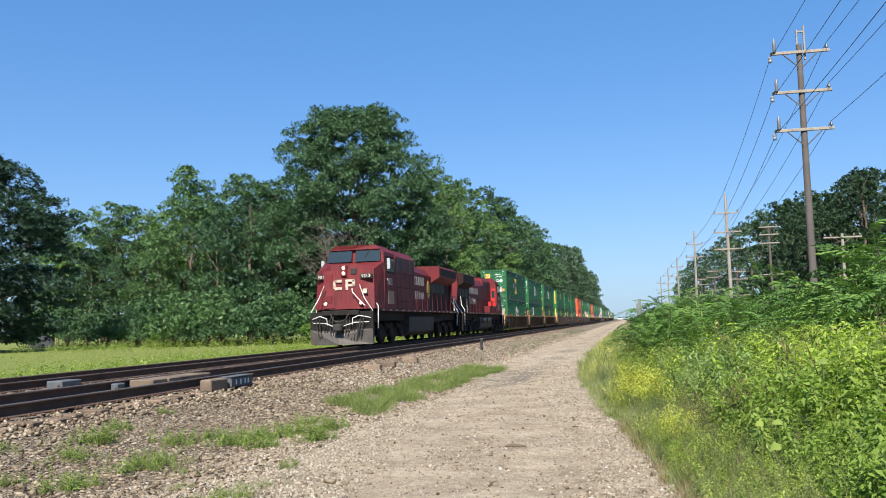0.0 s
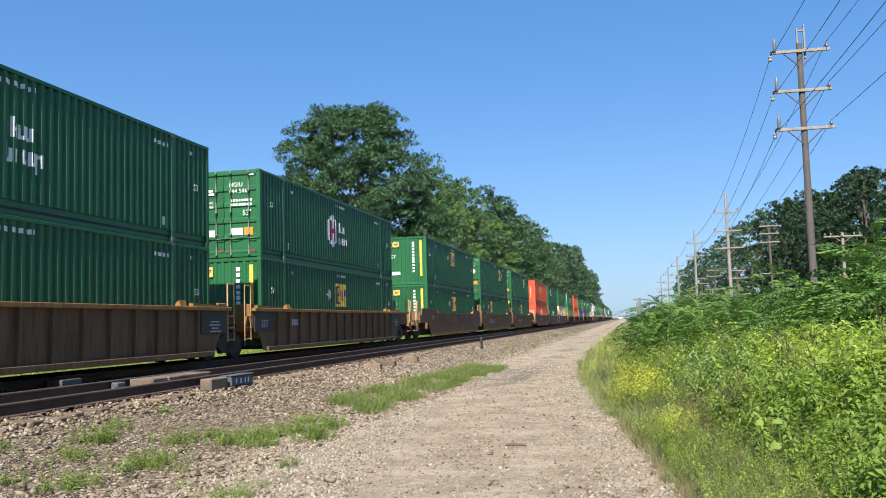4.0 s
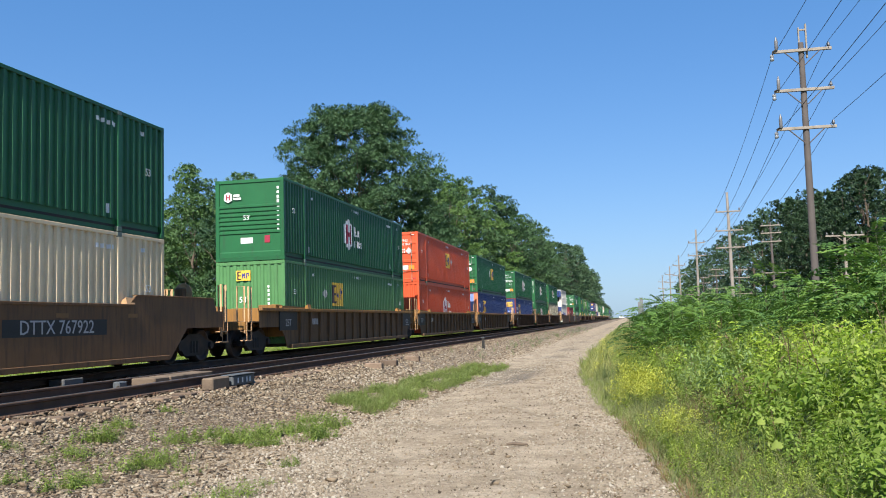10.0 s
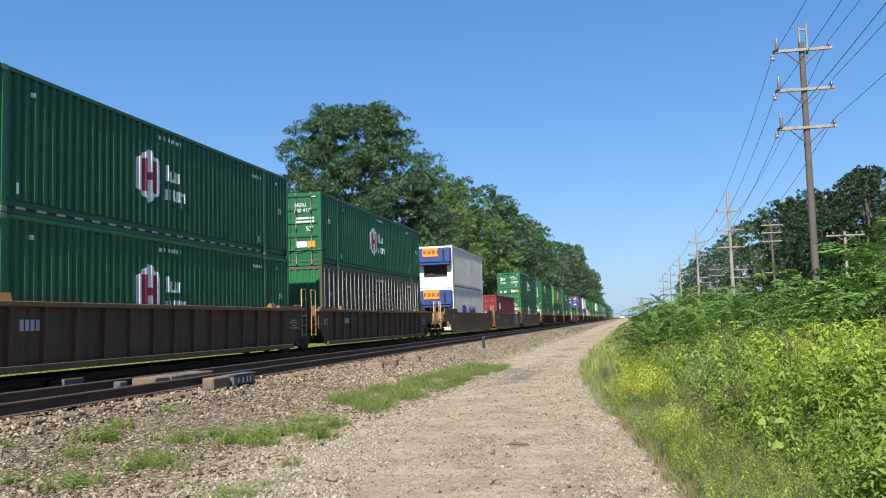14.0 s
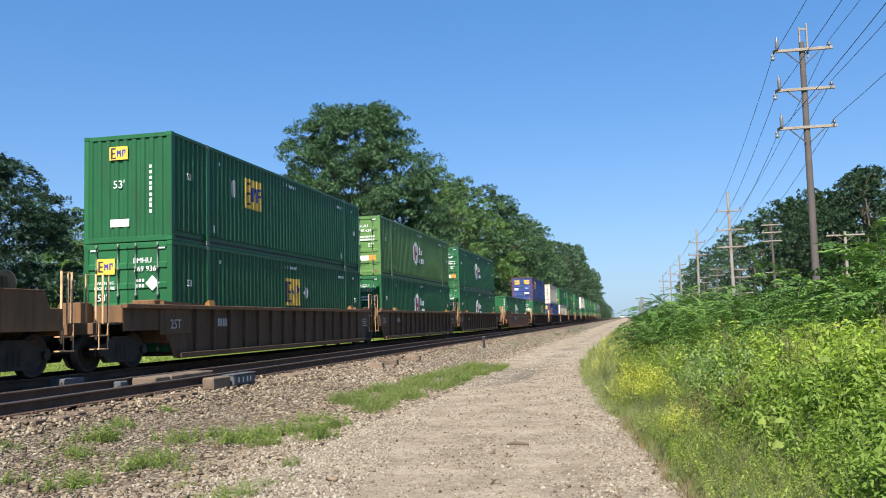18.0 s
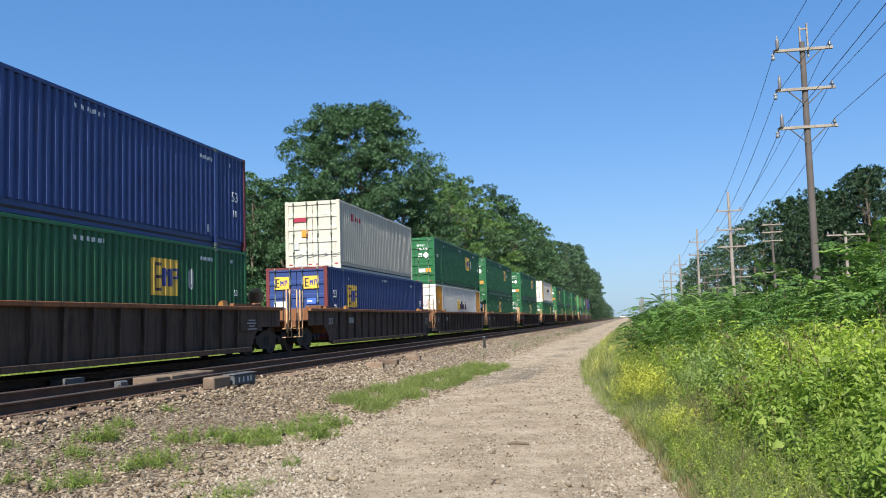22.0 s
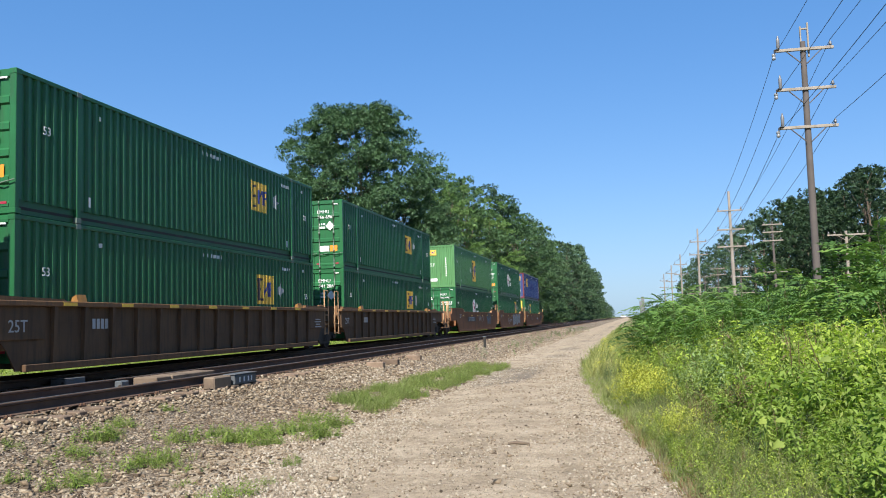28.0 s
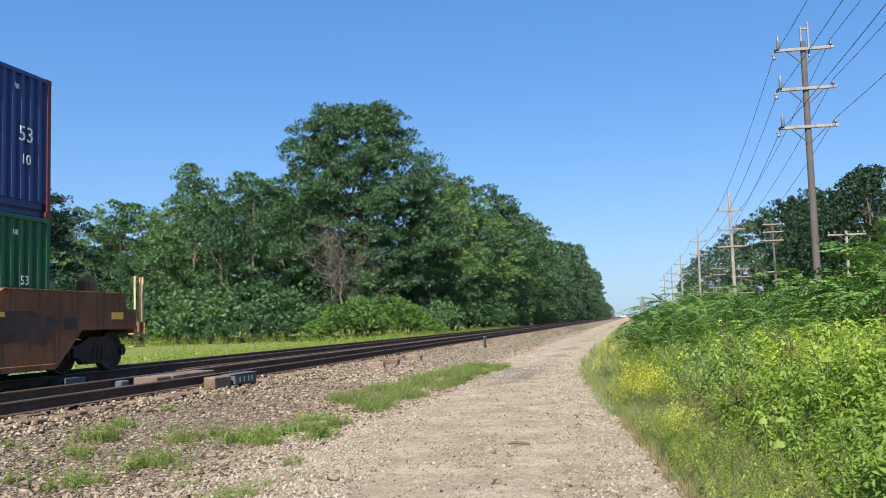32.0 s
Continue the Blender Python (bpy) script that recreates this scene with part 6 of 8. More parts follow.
def front_text(box, words, size, cx, z, mat=None, y=-0.006):
    o = part("lettering", text_mesh(words, size, mat or DECAL["white"]), mat or DECAL["white"], box)
    o.matrix_basis = Matrix.Translation((cx, y, z)) @ Matrix.Rotation(-math.pi / 2, 4, "Z")
    return o


def front_badge_emp(box, cx, z, s, back="yellow", ratio=1.25):
    hw, hh, y = s * ratio / 2, s / 2, -0.012
    part("end_badge", flat_patch(cx - hw, cx + hw, z - hh, z + hh, y), DECAL[back], box, back + " badge")
    a, b = Shape(), Shape()
    u = s / 10 * ratio
    for x0, x1, lo, hi in ((-4.2, -3.2, -2.8, 2.8), (-3.2, -1.4, 2.0, 2.8), (-3.2, -1.8, -0.4, 0.4), (-3.2, -1.4, -2.8, -2.0)):
        a.box(cx + x0 * u, cx + x1 * u, y - 0.004, y, z + lo * u, z + hi * u)
    for x0, x1, lo, hi in ((-0.9, -0.2, -1.8, 1.5), (-0.2, 0.7, -0.4, 1.0), (0.7, 1.4, -1.8, 1.5), (2.0, 2.7, -1.8, 1.7), (2.7, 3.9, 0.9, 1.7), (3.3, 3.9, -0.3, 0.9)):
        b.box(cx + x0 * u, cx + x1 * u, y - 0.004, y, z + lo * u, z + hi * u)
    part("badge_figure", a, DECAL["ink"], box)
    part("badge_figure", b, DECAL["navy"], box)


def front_badge_hub(box, cx, z, s):
    y = -0.010
    poly = [(cx, z + s * 0.5), (cx + s * 0.40, z + s * 0.28), (cx + s * 0.40, z - s * 0.28), (cx, z - s * 0.5), (cx - s * 0.40, z - s * 0.28), (cx - s * 0.40, z + s * 0.28)]
    part("end_badge", Shape().prism(poly, "y", y, y + 0.012), DECAL["white"], box, "white six-sided badge")
    sh = Shape()
    for a, b, lo, hi in ((-0.22, -0.09, -0.26, 0.26), (0.09, 0.22, -0.26, 0.26), (-0.09, 0.09, -0.06, 0.06)):
        sh.box(cx + a * s, cx + b * s, y - 0.004, y, z + lo * s, z + hi * s)
    part("badge_figure", sh, DECAL["red"], box)
    part("white_bars", Shape().box(cx + 0.55 * s, cx + 1.15 * s, y, y + 0.01, z + 0.05 * s, z + 0.26 * s).box(cx + 0.55 * s, cx + 1.3 * s, y, y + 0.01, z - 0.25 * s, z - 0.05 * s), DECAL["white"], box)


def diamond(box, cx, z, s, mat):
    part("placard", Shape().prism([(cx, z + s), (cx + s, z), (cx, z - s), (cx - s, z)], "y", -0.016, -0.004), DECAL[mat], box, mat + " diamond placard")


def dress_front(box, kind, front, code, x, h, seed):
    """Marks on the end that leads: the owner's badge, the box's code, notices and reflectors."""
    r = random.Random(seed)
    if front == "doors":
        if kind == "emp":
            front_badge_emp(box, -0.62, h - 0.62, 0.42)
            diamond(box, 0.74, h - 1.10, 0.20, "white" if r.random() < 0.8 else "grey")
        elif kind == "hub":
            front_badge_hub(box, -0.80, h - 0.72, 0.36)
        if kind == "emp2":
            for cx in (-0.62, 0.62):
                front_badge_emp(box, cx, h - 0.62, 0.50)
            part("notice", flat_patch(0.42, 0.82, 1.42, 1.66), DECAL["blue"], box, "blue and white notice")
            part("notice", flat_patch(0.46, 0.66, 1.50, 1.56, -0.009), DECAL["white"], box)
            part("notice", flat_patch(0.30, 0.85, 0.80, 1.02), DECAL["white"], box, "white notice")
            part("notice", flat_patch(-0.95, -0.45, 1.30, 1.55), DECAL["white"], box, "white notice")
        if kind in ("emp", "hub"):
            if code:
                front_text(box, code[0], 0.20, 0.45, h - 0.50)
                front_text(box, code[1], 0.20, 0.52, h - 0.72)
            front_text(box, "53'", 0.26, 0.82 if kind == "hub" else -0.72, h - 1.45)
            front_text(box, "WARNING", 0.12, -0.66, h - 1.06)
            front_text(box, "HIGH CUBE", 0.12, -0.66, h - 1.20)
            part("notice", flat_patch(0.72, 1.04, 0.72, 0.97), DECAL["orange"], box, "orange notice")
            part("notice", flat_patch(0.26, 0.68, 0.73, 0.96), DECAL["white"], box, "white notice")
            part("notice", flat_patch(-0.98, -0.78, 0.70, 0.90), DECAL["grey"], box)
            part("notice", flat_patch(-0.52, -0.32, 0.70, 0.92), DECAL["white"], box)
            rows = Shape()
            for z in (h - 1.06, h - 1.20):
                for i in range(3 if kind == "emp" else 8):
                    rows.box(0.24 + i * 0.1, 0.24 + i * 0.1 + r.uniform(0.05, 0.085), -0.006, 0.004, z, z + 0.08)
            part("stencils", rows, DECAL["white"], box)
        tape = Shape()
        for k in (-1.05, -0.2, 0.12, 0.95):
            tape.box(k, k + 0.16, -0.006, 0.004, 0.19, 0.24)
        part("reflector", tape, DECAL["red"], box, "red reflective tape")
        wt = Shape()
        for s in (-1, 1):
            wt.box(s * (x - 0.20), s * (x - 0.42), -0.006, 0.004, h - 0.20, h - 0.165)
        if kind in ("emp", "hub"):
            part("reflector", wt, DECAL["white"], box, "white reflective tape")
    elif front == "closed":
        if kind == "emp_blue":
            front_text(box, "53", 0.42, 0.0, h - 1.05, y=0.012)
            part("notice", flat_patch(-0.3, 0.2, 1.25, 1.45, 0.012), DECAL["white"], box, "white notice")
        if kind == "emp":
            front_badge_emp(box, -0.25, h - 0.50, 0.36, "yellow", 1.5)
            front_text(box, "53'", 0.30, -0.25, h - 1.35, y=0.012)
            st = Shape()
            for i in range(9):
                st.box(0.645, 0.715, 0.008, 0.03, h - 0.95 - i * 0.15, h - 0.95 - i * 0.15 + r.uniform(0.08, 0.12))
            part("stencils", st, DECAL["white"], box)
            part("notice", flat_patch(-0.5, 0.05, 0.42, 0.62, 0.012), DECAL["white"], box, "white notice")
        elif kind == "emp_stripe":
            front_badge_emp(box, -0.65, h - 0.45, 0.32, "yellow", 1.6)
            part("stripe", flat_patch(0.88, 1.02, 0.5, h - 0.25, 0.010), DECAL["yellow"], box, "upright yellow stripe")
            front_text(box, "53'", 0.26, -0.75, h - 1.2, y=0.012)
            st = Shape()
            for i in range(10):
                st.box(0.42, 0.55, 0.008, 0.03, h - 0.45 - i * 0.19, h - 0.45 - i * 0.19 + r.uniform(0.10, 0.15))
            part("stencils", st, DECAL["white"], box)
            part("notice", flat_patch(-0.9, -0.35, 0.6, 0.8, 0.012), DECAL["white"], box, "white notice")
        elif kind == "hub":
            front_badge_hub(box, -0.75, h - 0.6, 0.40)
    elif front == "louver":
        front_badge_hub(box, -0.80, h - 0.62, 0.38)
        front_text(box, "53'", 0.24, -0.1, h - 1.38, y=0.006)
        st = Shape()
        for i in range(10):
            st.box(x - 0.27, x - 0.19, 0.03, 0.05, h - 0.4 - i * 0.16, h - 0.4 - i * 0.16 + r.uniform(0.08, 0.12))
        part("stencils", st, DECAL["white"], box)
        part("notice", flat_patch(-0.35, 0.1, 0.62, 0.82, 0.035), DECAL["white"], box, "white notice")
        part("notice", flat_patch(0.55, 0.75, 0.62, 0.88, 0.035), DECAL["red"], box)


BOXES = []


def container(s, level, colour, kind, front, logo=None, code=None, size=53, label="", badge="yellow", ends=None, slot=True):
    """One container: s is the place of its slot on the train, level 0 rests in the well, 1 on the box below."""
    ln, w, h = (BOX_L, BOX_W, BOX_H) if size == 53 else (12.192, 2.438, BOX_H)
    x, sheet = w / 2 - 0.012, SHEETS[size]
    ob = copy_thing(container_proto(front, colour, size), pose(0, 0, 0))
    ob.name = "container"
    tagged(ob, label, "container", "containers on the train")
    seed = int(s * 10) + level
    if size == 53:
        small_marks(ob, sheet, x, ln, h, seed, colour == "blue")
    if kind.startswith("emp") and logo:
        pos, zf, big = logo
        zf += 0.0 if big > 1.55 else 0.11 if level == 0 else 0.09
        wide = 1.4 if big < 1.3 else 1.15
        if colour == "blue":
            zf, wide = zf - 0.02, 1.5
        big = 1.25 if kind == "emp" and 1.45 < big < 1.55 else min(big, 0.95) if big < 1.55 else big
        side_logo_emp(ob, sheet, x, ln * pos, h * zf, big, badge, wide if big < 1.55 else 1.0)
    if kind in ("emp", "emp_stripe") and logo:
        dy = 1.3 if pos > 0.5 else -1.45
        hw, dz, dc = 0.23, 0.29, ln * pos + dy
        part("placard", sheet.patch(x, dc - hw, dc + hw, lambda yy: (h * zf - dz * (1 - abs(yy - dc) / hw), h * zf + dz * (1 - abs(yy - dc) / hw)), (dc,)), DECAL["grey"], ob, "grey diamond placard")
    if kind == "hub" and logo:
        side_logo_hub(ob, sheet, x, ln * logo[0], h * logo[1], logo[2])
    if ends:
        for a, b in ((0.12, 1.95), (ln - 1.95, ln - 0.12)):
            part("end_band", sheet.patch(x, a, b, rect(0.30, h - 0.10)), PAINT[ends], ob, ends + " end band")
    if (s, level) == (785.8, 1):
        part("painted_out_name", sheet.patch(x, ln * 0.36, ln * 0.62, rect(h * 0.42, h * 0.66), lift=0.003), DECAL["deep_blue"], ob, "name painted out in darker blue")
    if (s, level) in ((357.2, 1), (502.9, 1), (765.85, 1), (440.0, 1)):
        sh = Shape()
        for k in np.arange(2.4, ln - 2.4, 0.62):
            sh.box(x - 0.053, x - 0.049, k, k + 0.30, 0.11, 0.16)
        part("reflector", sh, DECAL["grey"], ob, "row of dulled white reflective dashes")
    dress_front(ob, kind, front, code, w / 2, h, seed)
    BOXES.append((ob, s + (BOX_L - ln) / 2, RAIL_Z + 0.355 + level * (BOX_H + 0.012), s))
    return ob

# ---- well cars ----
CAR = {
    "brown": paint("brown_car_paint", (0.148, 0.077, 0.033), 0.75, (0.085, 0.048, 0.026), 0.55, True, 0.25),
    "rust": paint("rusty_car_paint", (0.19, 0.078, 0.032), 0.8, (0.085, 0.042, 0.022), 0.55, True, 0.28),
    "dark": paint("sooty_car_paint", (0.055, 0.036, 0.029), 0.75, (0.024, 0.0192, 0.016), 0.55, True, 0.25),
    "yellow": paint("grimy_yellow_car_paint", (0.24, 0.116, 0.0256), 0.65, (0.104, 0.06, 0.028), 0.56, True, 0.22),
}
# flanks of the ribbed cars: darker paint stands in for shade below their rims
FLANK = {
    "rust": paint("shaded_rust_flank", (0.10, 0.058, 0.031), 0.8, (0.06, 0.037, 0.023), 0.55, True, 0.28, 0.06, 0.3),
    "dark": paint("shaded_dark_flank", (0.075, 0.048, 0.033), 0.8, (0.018, 0.015, 0.013), 0.55, True, 0.25, 0.06, 0.3),
    "yellow": paint("shaded_yellow_flank", (0.13, 0.075, 0.035), 0.75, (0.062, 0.04, 0.024), 0.55, True, 0.25, 0.06, 0.3),
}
RAILING = surface("faded_railing", (0.44, 0.26, 0.13), 0.7, 0, 0.2, 5, 40, dirt=(0.16, 0.09, 0.05))
WHEEL = surface("wheel_steel", (0.07, 0.055, 0.048), 0.6, 0.7, 0.25, 4, 40)
GRATE = surface("platform_grating", (0.10, 0.07, 0.05), 0.8, 0.2, 0.3, 6, 40)
WELL = {}


def wheel_shape(x, y, r, s):
    """One flanged wheel, its flange inwards; s: the side."""
    return Shape().lathe([(0.09, -0.07 * s), (0.12, -0.02 * s), (r * 0.55, 0.012 * s), (r * 0.84, 0.02 * s), (r * 0.86, 0.065 * s), (r, 0.068 * s), (r, -0.03 * s), (r + 0.026, -0.045 * s), (r + 0.026, -0.075 * s), (0.09, -0.075 * s)], (x, y, r), "x", 24)


def truck(parent, yc, r=0.457, base=0.89):
    fr = Shape()
    for s in (-1, 1):
        xo = s * 1.0
        fr.prism([(yc - base - 0.17, 0.36), (yc - base + 0.2, 0.36), (yc - base + 0.38, 0.20), (yc + base - 0.38, 0.20), (yc + base - 0.2, 0.36), (yc + base + 0.17, 0.36),
                  (yc + base + 0.17, 0.60), (yc + base - 0.25, 0.64), (yc + 0.32, 0.80), (yc - 0.32, 0.80), (yc - base + 0.25, 0.64), (yc - base - 0.17, 0.60)], "x", xo - 0.07, xo + 0.07)
        for k in (-1, 1):
            fr.tube([(xo + s * 0.04, yc + k * base, 0.457), (xo + s * 0.15, yc + k * base, 0.457)], 0.10, 12)
        for k in (-0.16, 0, 0.16):
            fr.tube([(xo + s * 0.05, yc + k, 0.28), (xo + s * 0.05, yc + k, 0.60)], 0.055, 8)
    fr.box(-1.05, 1.05, yc - 0.19, yc + 0.19, 0.50, 0.74, 0.02)
    t = part("truck", fr, IRON, parent, "black cast truck frame with springs")
    for k in (-1, 1):
        part("axle", Shape().tube([(-0.9, yc + k * base, r), (0.9, yc + k * base, r)], 0.075, 8), WHEEL, t)
        for s in (-1, 1):
            part("wheel", wheel_shape(s * 0.755, yc + k * base, r, s), WHEEL, t, "worn steel wheel")
    return t


def grab(path, r=0.026):
    return Shape().tube(path, r, 6)


def well_proto(style, col, front, back):
    """A well unit; its container's front end is y = 0. front, back: art (shared truck) or end (own truck, coupler, railings)."""
    key = style, col, front, back
    if key in WELL:
        return WELL[key]
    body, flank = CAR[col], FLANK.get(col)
    # rims get a lighter paint, imitating sun on their top edges
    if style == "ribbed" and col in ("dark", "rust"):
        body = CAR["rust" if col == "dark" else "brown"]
    car = thing("well_car", "well car", "railway wagon")
    ln = BOX_L
    top, low = 1.55, 0.20
    for s in (-1, 1):
        if style == "smooth":
            low_f = [(-2.85, 0.96), (-0.8, 0.96), (-0.2, low + 0.22)] if front == "end" else [(-1.15, 0.80), (-0.6, 0.80), (-0.2, low + 0.22)]
            low_b = [(ln + 0.2, low + 0.22), (ln + 0.8, 0.96), (ln + 2.85, 0.96)] if back == "end" else [(ln + 0.2, low + 0.22), (ln + 0.6, 0.80), (ln + 1.15, 0.80)]
            up_b = [(ln + 2.85, top - 0.14), (ln + 2.45, top - 0.14), (ln + 2.3, top + 0.20)] if back == "end" else [(ln + 1.15, top + 0.08), (ln + 0.6, top + 0.22)]
            up_f = [(-2.3, top + 0.20), (-2.45, top - 0.14), (-2.85, top - 0.14)] if front == "end" else [(-0.6, top + 0.22), (-1.15, top + 0.08)]
            poly = low_f + [(0.05, low), (ln - 0.05, low)] + low_b + up_b + [(ln - 1.6, top + 0.22), (ln - 1.9, top), (1.9, top), (1.6, top + 0.22)] + up_f
            part("side_sill", Shape().prism(poly, "x", s * 1.44, s * 1.49), body, car)
            part("top_chord", Shape().box(s * 1.37, s * 1.515, 1.9, ln - 1.9, top - 0.06, top + 0.006, 0.01), body, car)
            part("bottom_chord", Shape().box(s * 1.36, s * 1.505, 0.1, ln - 0.1, low - 0.02, low + 0.10, 0.012), body, car)
            for y0, y1 in ((-2.25 if front == "end" else -0.6, 1.6), (ln - 1.6, ln + (2.25 if back == "end" else 0.6))):
                part("raised_lip", Shape().box(s * 1.36, s * 1.51, y0, y1, top + 0.205, top + 0.235, 0.006), body, car)
        else:
            e0, e1 = (2.35 if front == "end" else 0.9), (2.35 if back == "end" else 0.9)
            poly = [(-e0, 0.92), (-0.65, 0.92), (-0.3, 0.6), (-0.05, low), (ln + 0.05, low), (ln + 0.3, 0.6), (ln + 0.65, 0.92), (ln + e1, 0.92), (ln + e1, top - 0.04), (-e0, top - 0.04)]
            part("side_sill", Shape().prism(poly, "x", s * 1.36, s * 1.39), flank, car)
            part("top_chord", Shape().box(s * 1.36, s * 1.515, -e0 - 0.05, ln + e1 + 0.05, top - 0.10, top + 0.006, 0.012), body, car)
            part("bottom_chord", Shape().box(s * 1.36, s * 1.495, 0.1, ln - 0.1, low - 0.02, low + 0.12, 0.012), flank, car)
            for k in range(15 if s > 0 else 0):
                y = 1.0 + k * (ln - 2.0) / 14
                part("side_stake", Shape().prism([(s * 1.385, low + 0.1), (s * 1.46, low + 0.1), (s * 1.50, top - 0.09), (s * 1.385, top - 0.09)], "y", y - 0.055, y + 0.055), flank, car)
            for y0, y1 in ((-0.95, -0.42), (ln + 0.42, ln + 0.95)):
                part("end_block", Shape().box(s * 0.72, s * 1.35, y0, y1, 1.12, top + 0.13, 0.02), CAR["yellow"] if col == "yellow" else body, car, "worn end casting")
            for y0, y1 in ((-0.75, 1.35), (ln - 1.35, ln + 0.75)):
                part("end_gusset", Shape().prism([(y0, top), (y1, top), (y1 - 0.1, top + 0.05), (y0, top + 0.09)], "x", s * 1.38, s * 1.50), body, car)
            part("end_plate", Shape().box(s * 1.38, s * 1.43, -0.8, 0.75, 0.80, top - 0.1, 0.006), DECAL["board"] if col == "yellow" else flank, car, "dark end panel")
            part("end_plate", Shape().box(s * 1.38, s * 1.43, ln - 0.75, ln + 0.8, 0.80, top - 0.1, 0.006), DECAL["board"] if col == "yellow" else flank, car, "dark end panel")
        for y in (1.85, ln - 1.85):
            part("corner_guide", Shape().prism([(s * 1.33, top), (s * 1.50, top), (s * 1.46, top + 0.16), (s * 1.36, top + 0.10)], "y", y - 0.16, y + 0.16), RAILING if style == "smooth" else CAR["yellow"], car, "worn container guide")
    for a, b in ((0.2, 1.2), (ln / 2 - 0.5, ln / 2 + 0.5), (ln - 1.2, ln - 0.2)):
        part("floor_beam", Shape().box(-1.36, 1.36, a, b, 0.24, 0.345, 0.01), IRON, car)
    for y0, sgn, kind in ((0.0, -1, front), (ln, 1, back)):
        f = lambda d: y0 + sgn * d
        part("bulkhead", Shape().box(-1.36, 1.36, f(0.30), f(0.38), 0.6, top + 0.05, 0.01), body, car)
        part("centre_sill", Shape().box(-0.36, 0.36, f(0.3), f(1.66 if kind == "art" else 3.2), 0.78, 1.06, 0.02), body, car)
        deck = 1.66 if kind == "art" else 3.2
        part("platform", Shape().box(-1.2 if kind == "end" else -0.95, 1.2 if kind == "end" else 0.95, f(0.38), f(deck), 1.08, 1.13, 0.008), GRATE, car, "rusty grated end platform")
        if kind == "art":
            part("bearing_arm", Shape().prism([(-1.2, 0.82), (1.2, 0.82), (1.3, 1.3), (-1.3, 1.3)], "y", f(0.7), f(1.1)), body, car)
            for s in (-1, 1):
                part("ladder", grab([(s * 1.36, f(0.98), 0.55), (s * 1.36, f(0.98), 2.25)]).tube([(s * 1.36, f(1.4), 0.55), (s * 1.36, f(1.4), 2.25)], 0.016, 6).tube([(s * 1.36, f(0.98), 2.25), (s * 1.36, f(1.4), 2.25)], 0.016, 6)
                     .tube([(s * 1.36, f(0.98), 0.6), (s * 1.36, f(1.4), 0.6)], 0.016, 6).tube([(s * 1.36, f(0.98), 0.95), (s * 1.36, f(1.4), 0.95)], 0.016, 6).tube([(s * 1.36, f(0.98), 1.3), (s * 1.36, f(1.4), 1.3)], 0.016, 6), RAILING, car, "rusty ladder irons")
        else:
            part("end_beam", Shape().box(-1.38, 1.38, f(3.2), f(3.38), 0.86, 1.12, 0.015), body, car)
            part("coupler", Shape().box(-0.12, 0.12, f(2.9), f(3.45), 0.74, 0.98, 0.03).box(-0.20, 0.22, f(3.40), f(3.72), 0.70, 1.02, 0.05), IRON, car, "cast steel knuckle coupler")
            part("air_hose", Shape().tube([(0.35, f(3.0), 0.85), (0.38, f(3.3), 0.55), (0.30, f(3.6), 0.42), (0.15, f(3.8), 0.5)], 0.024, 6), IRON, car)
            for s in (-1, 1):
                part("railing", grab([(s * 1.34, f(3.35), 0.75), (s * 1.34, f(3.35), 2.2), (s * 1.10, f(3.35), 2.2), (s * 1.10, f(3.35), 1.1)]), RAILING, car, "pale grab railing")
                part("railing", grab([(s * 1.38, f(2.95), 0.7), (s * 1.38, f(2.95), 2.2), (s * 1.38, f(3.15), 2.2), (s * 1.38, f(3.15), 1.1)]), RAILING, car, "pale grab railing")
                part("step", Shape().box(s * 1.18, s * 1.42, f(2.98), f(3.34), 0.52, 0.55, 0.004).box(s * 1.18, s * 1.42, f(2.98), f(3.34), 0.82, 0.85, 0.004).tube([(s * 1.40, f(3.0), 0.52), (s * 1.40, f(3.0), 1.1)], 0.014, 6).tube([(s * 1.40, f(3.32), 0.52), (s * 1.40, f(3.32), 1.1)], 0.014, 6), RAILING, car, "rusty footstep")
            if sgn > 0:
                wheel = Shape().lathe([(0.27, -0.015), (0.29, 0), (0.27, 0.015), (0.25, 0)], (0.55, f(2.3), 1.95), "y", 20)
                for a in range(3):
                    w = a * 2.1
                    wheel.tube([(0.55, f(2.3), 1.95), (0.55 + 0.27 * math.cos(w), f(2.3), 1.95 + 0.27 * math.sin(w))], 0.014, 5)
                part("brake_wheel", wheel, RAILING, car, "round hand-brake wheel")
                part("brake_stand", Shape().box(0.42, 0.68, f(2.05), f(2.25), 1.13, 2.1, 0.03), body, car)
                part("air_reservoir", Shape().tube([(-0.6, f(0.9), 1.5), (-0.6, f(1.9), 1.5)], 0.24, 14), body, car)
        if kind == "end":
            truck(car, f(1.95))
        elif sgn > 0:
            truck(car, f(1.72))
    if style == "smooth":
        part("car_code", text_mesh("25T", 0.34, DECAL["grey"]), DECAL["grey"], car).location = (1.491, 0.55, 1.25)
    else:
        lines = Shape()
        for i, (a, b) in enumerate(((0.0, 0.5), (-0.1, 0.55), (0.05, 0.45), (-0.05, 0.6))):
            lines.box(1.43, 1.434, ln - 0.2 + a, ln - 0.2 + b, 1.12 - 0.09 * i, 1.15 - 0.09 * i)
        part("notice_lines", lines, DECAL["grey"], car)
        part("car_code", text_mesh("25T", 0.34, DECAL["grey"]), DECAL["grey"], car).location = (1.432, -0.05, 1.05)
    WELL[key] = car
    return car


CARS = []


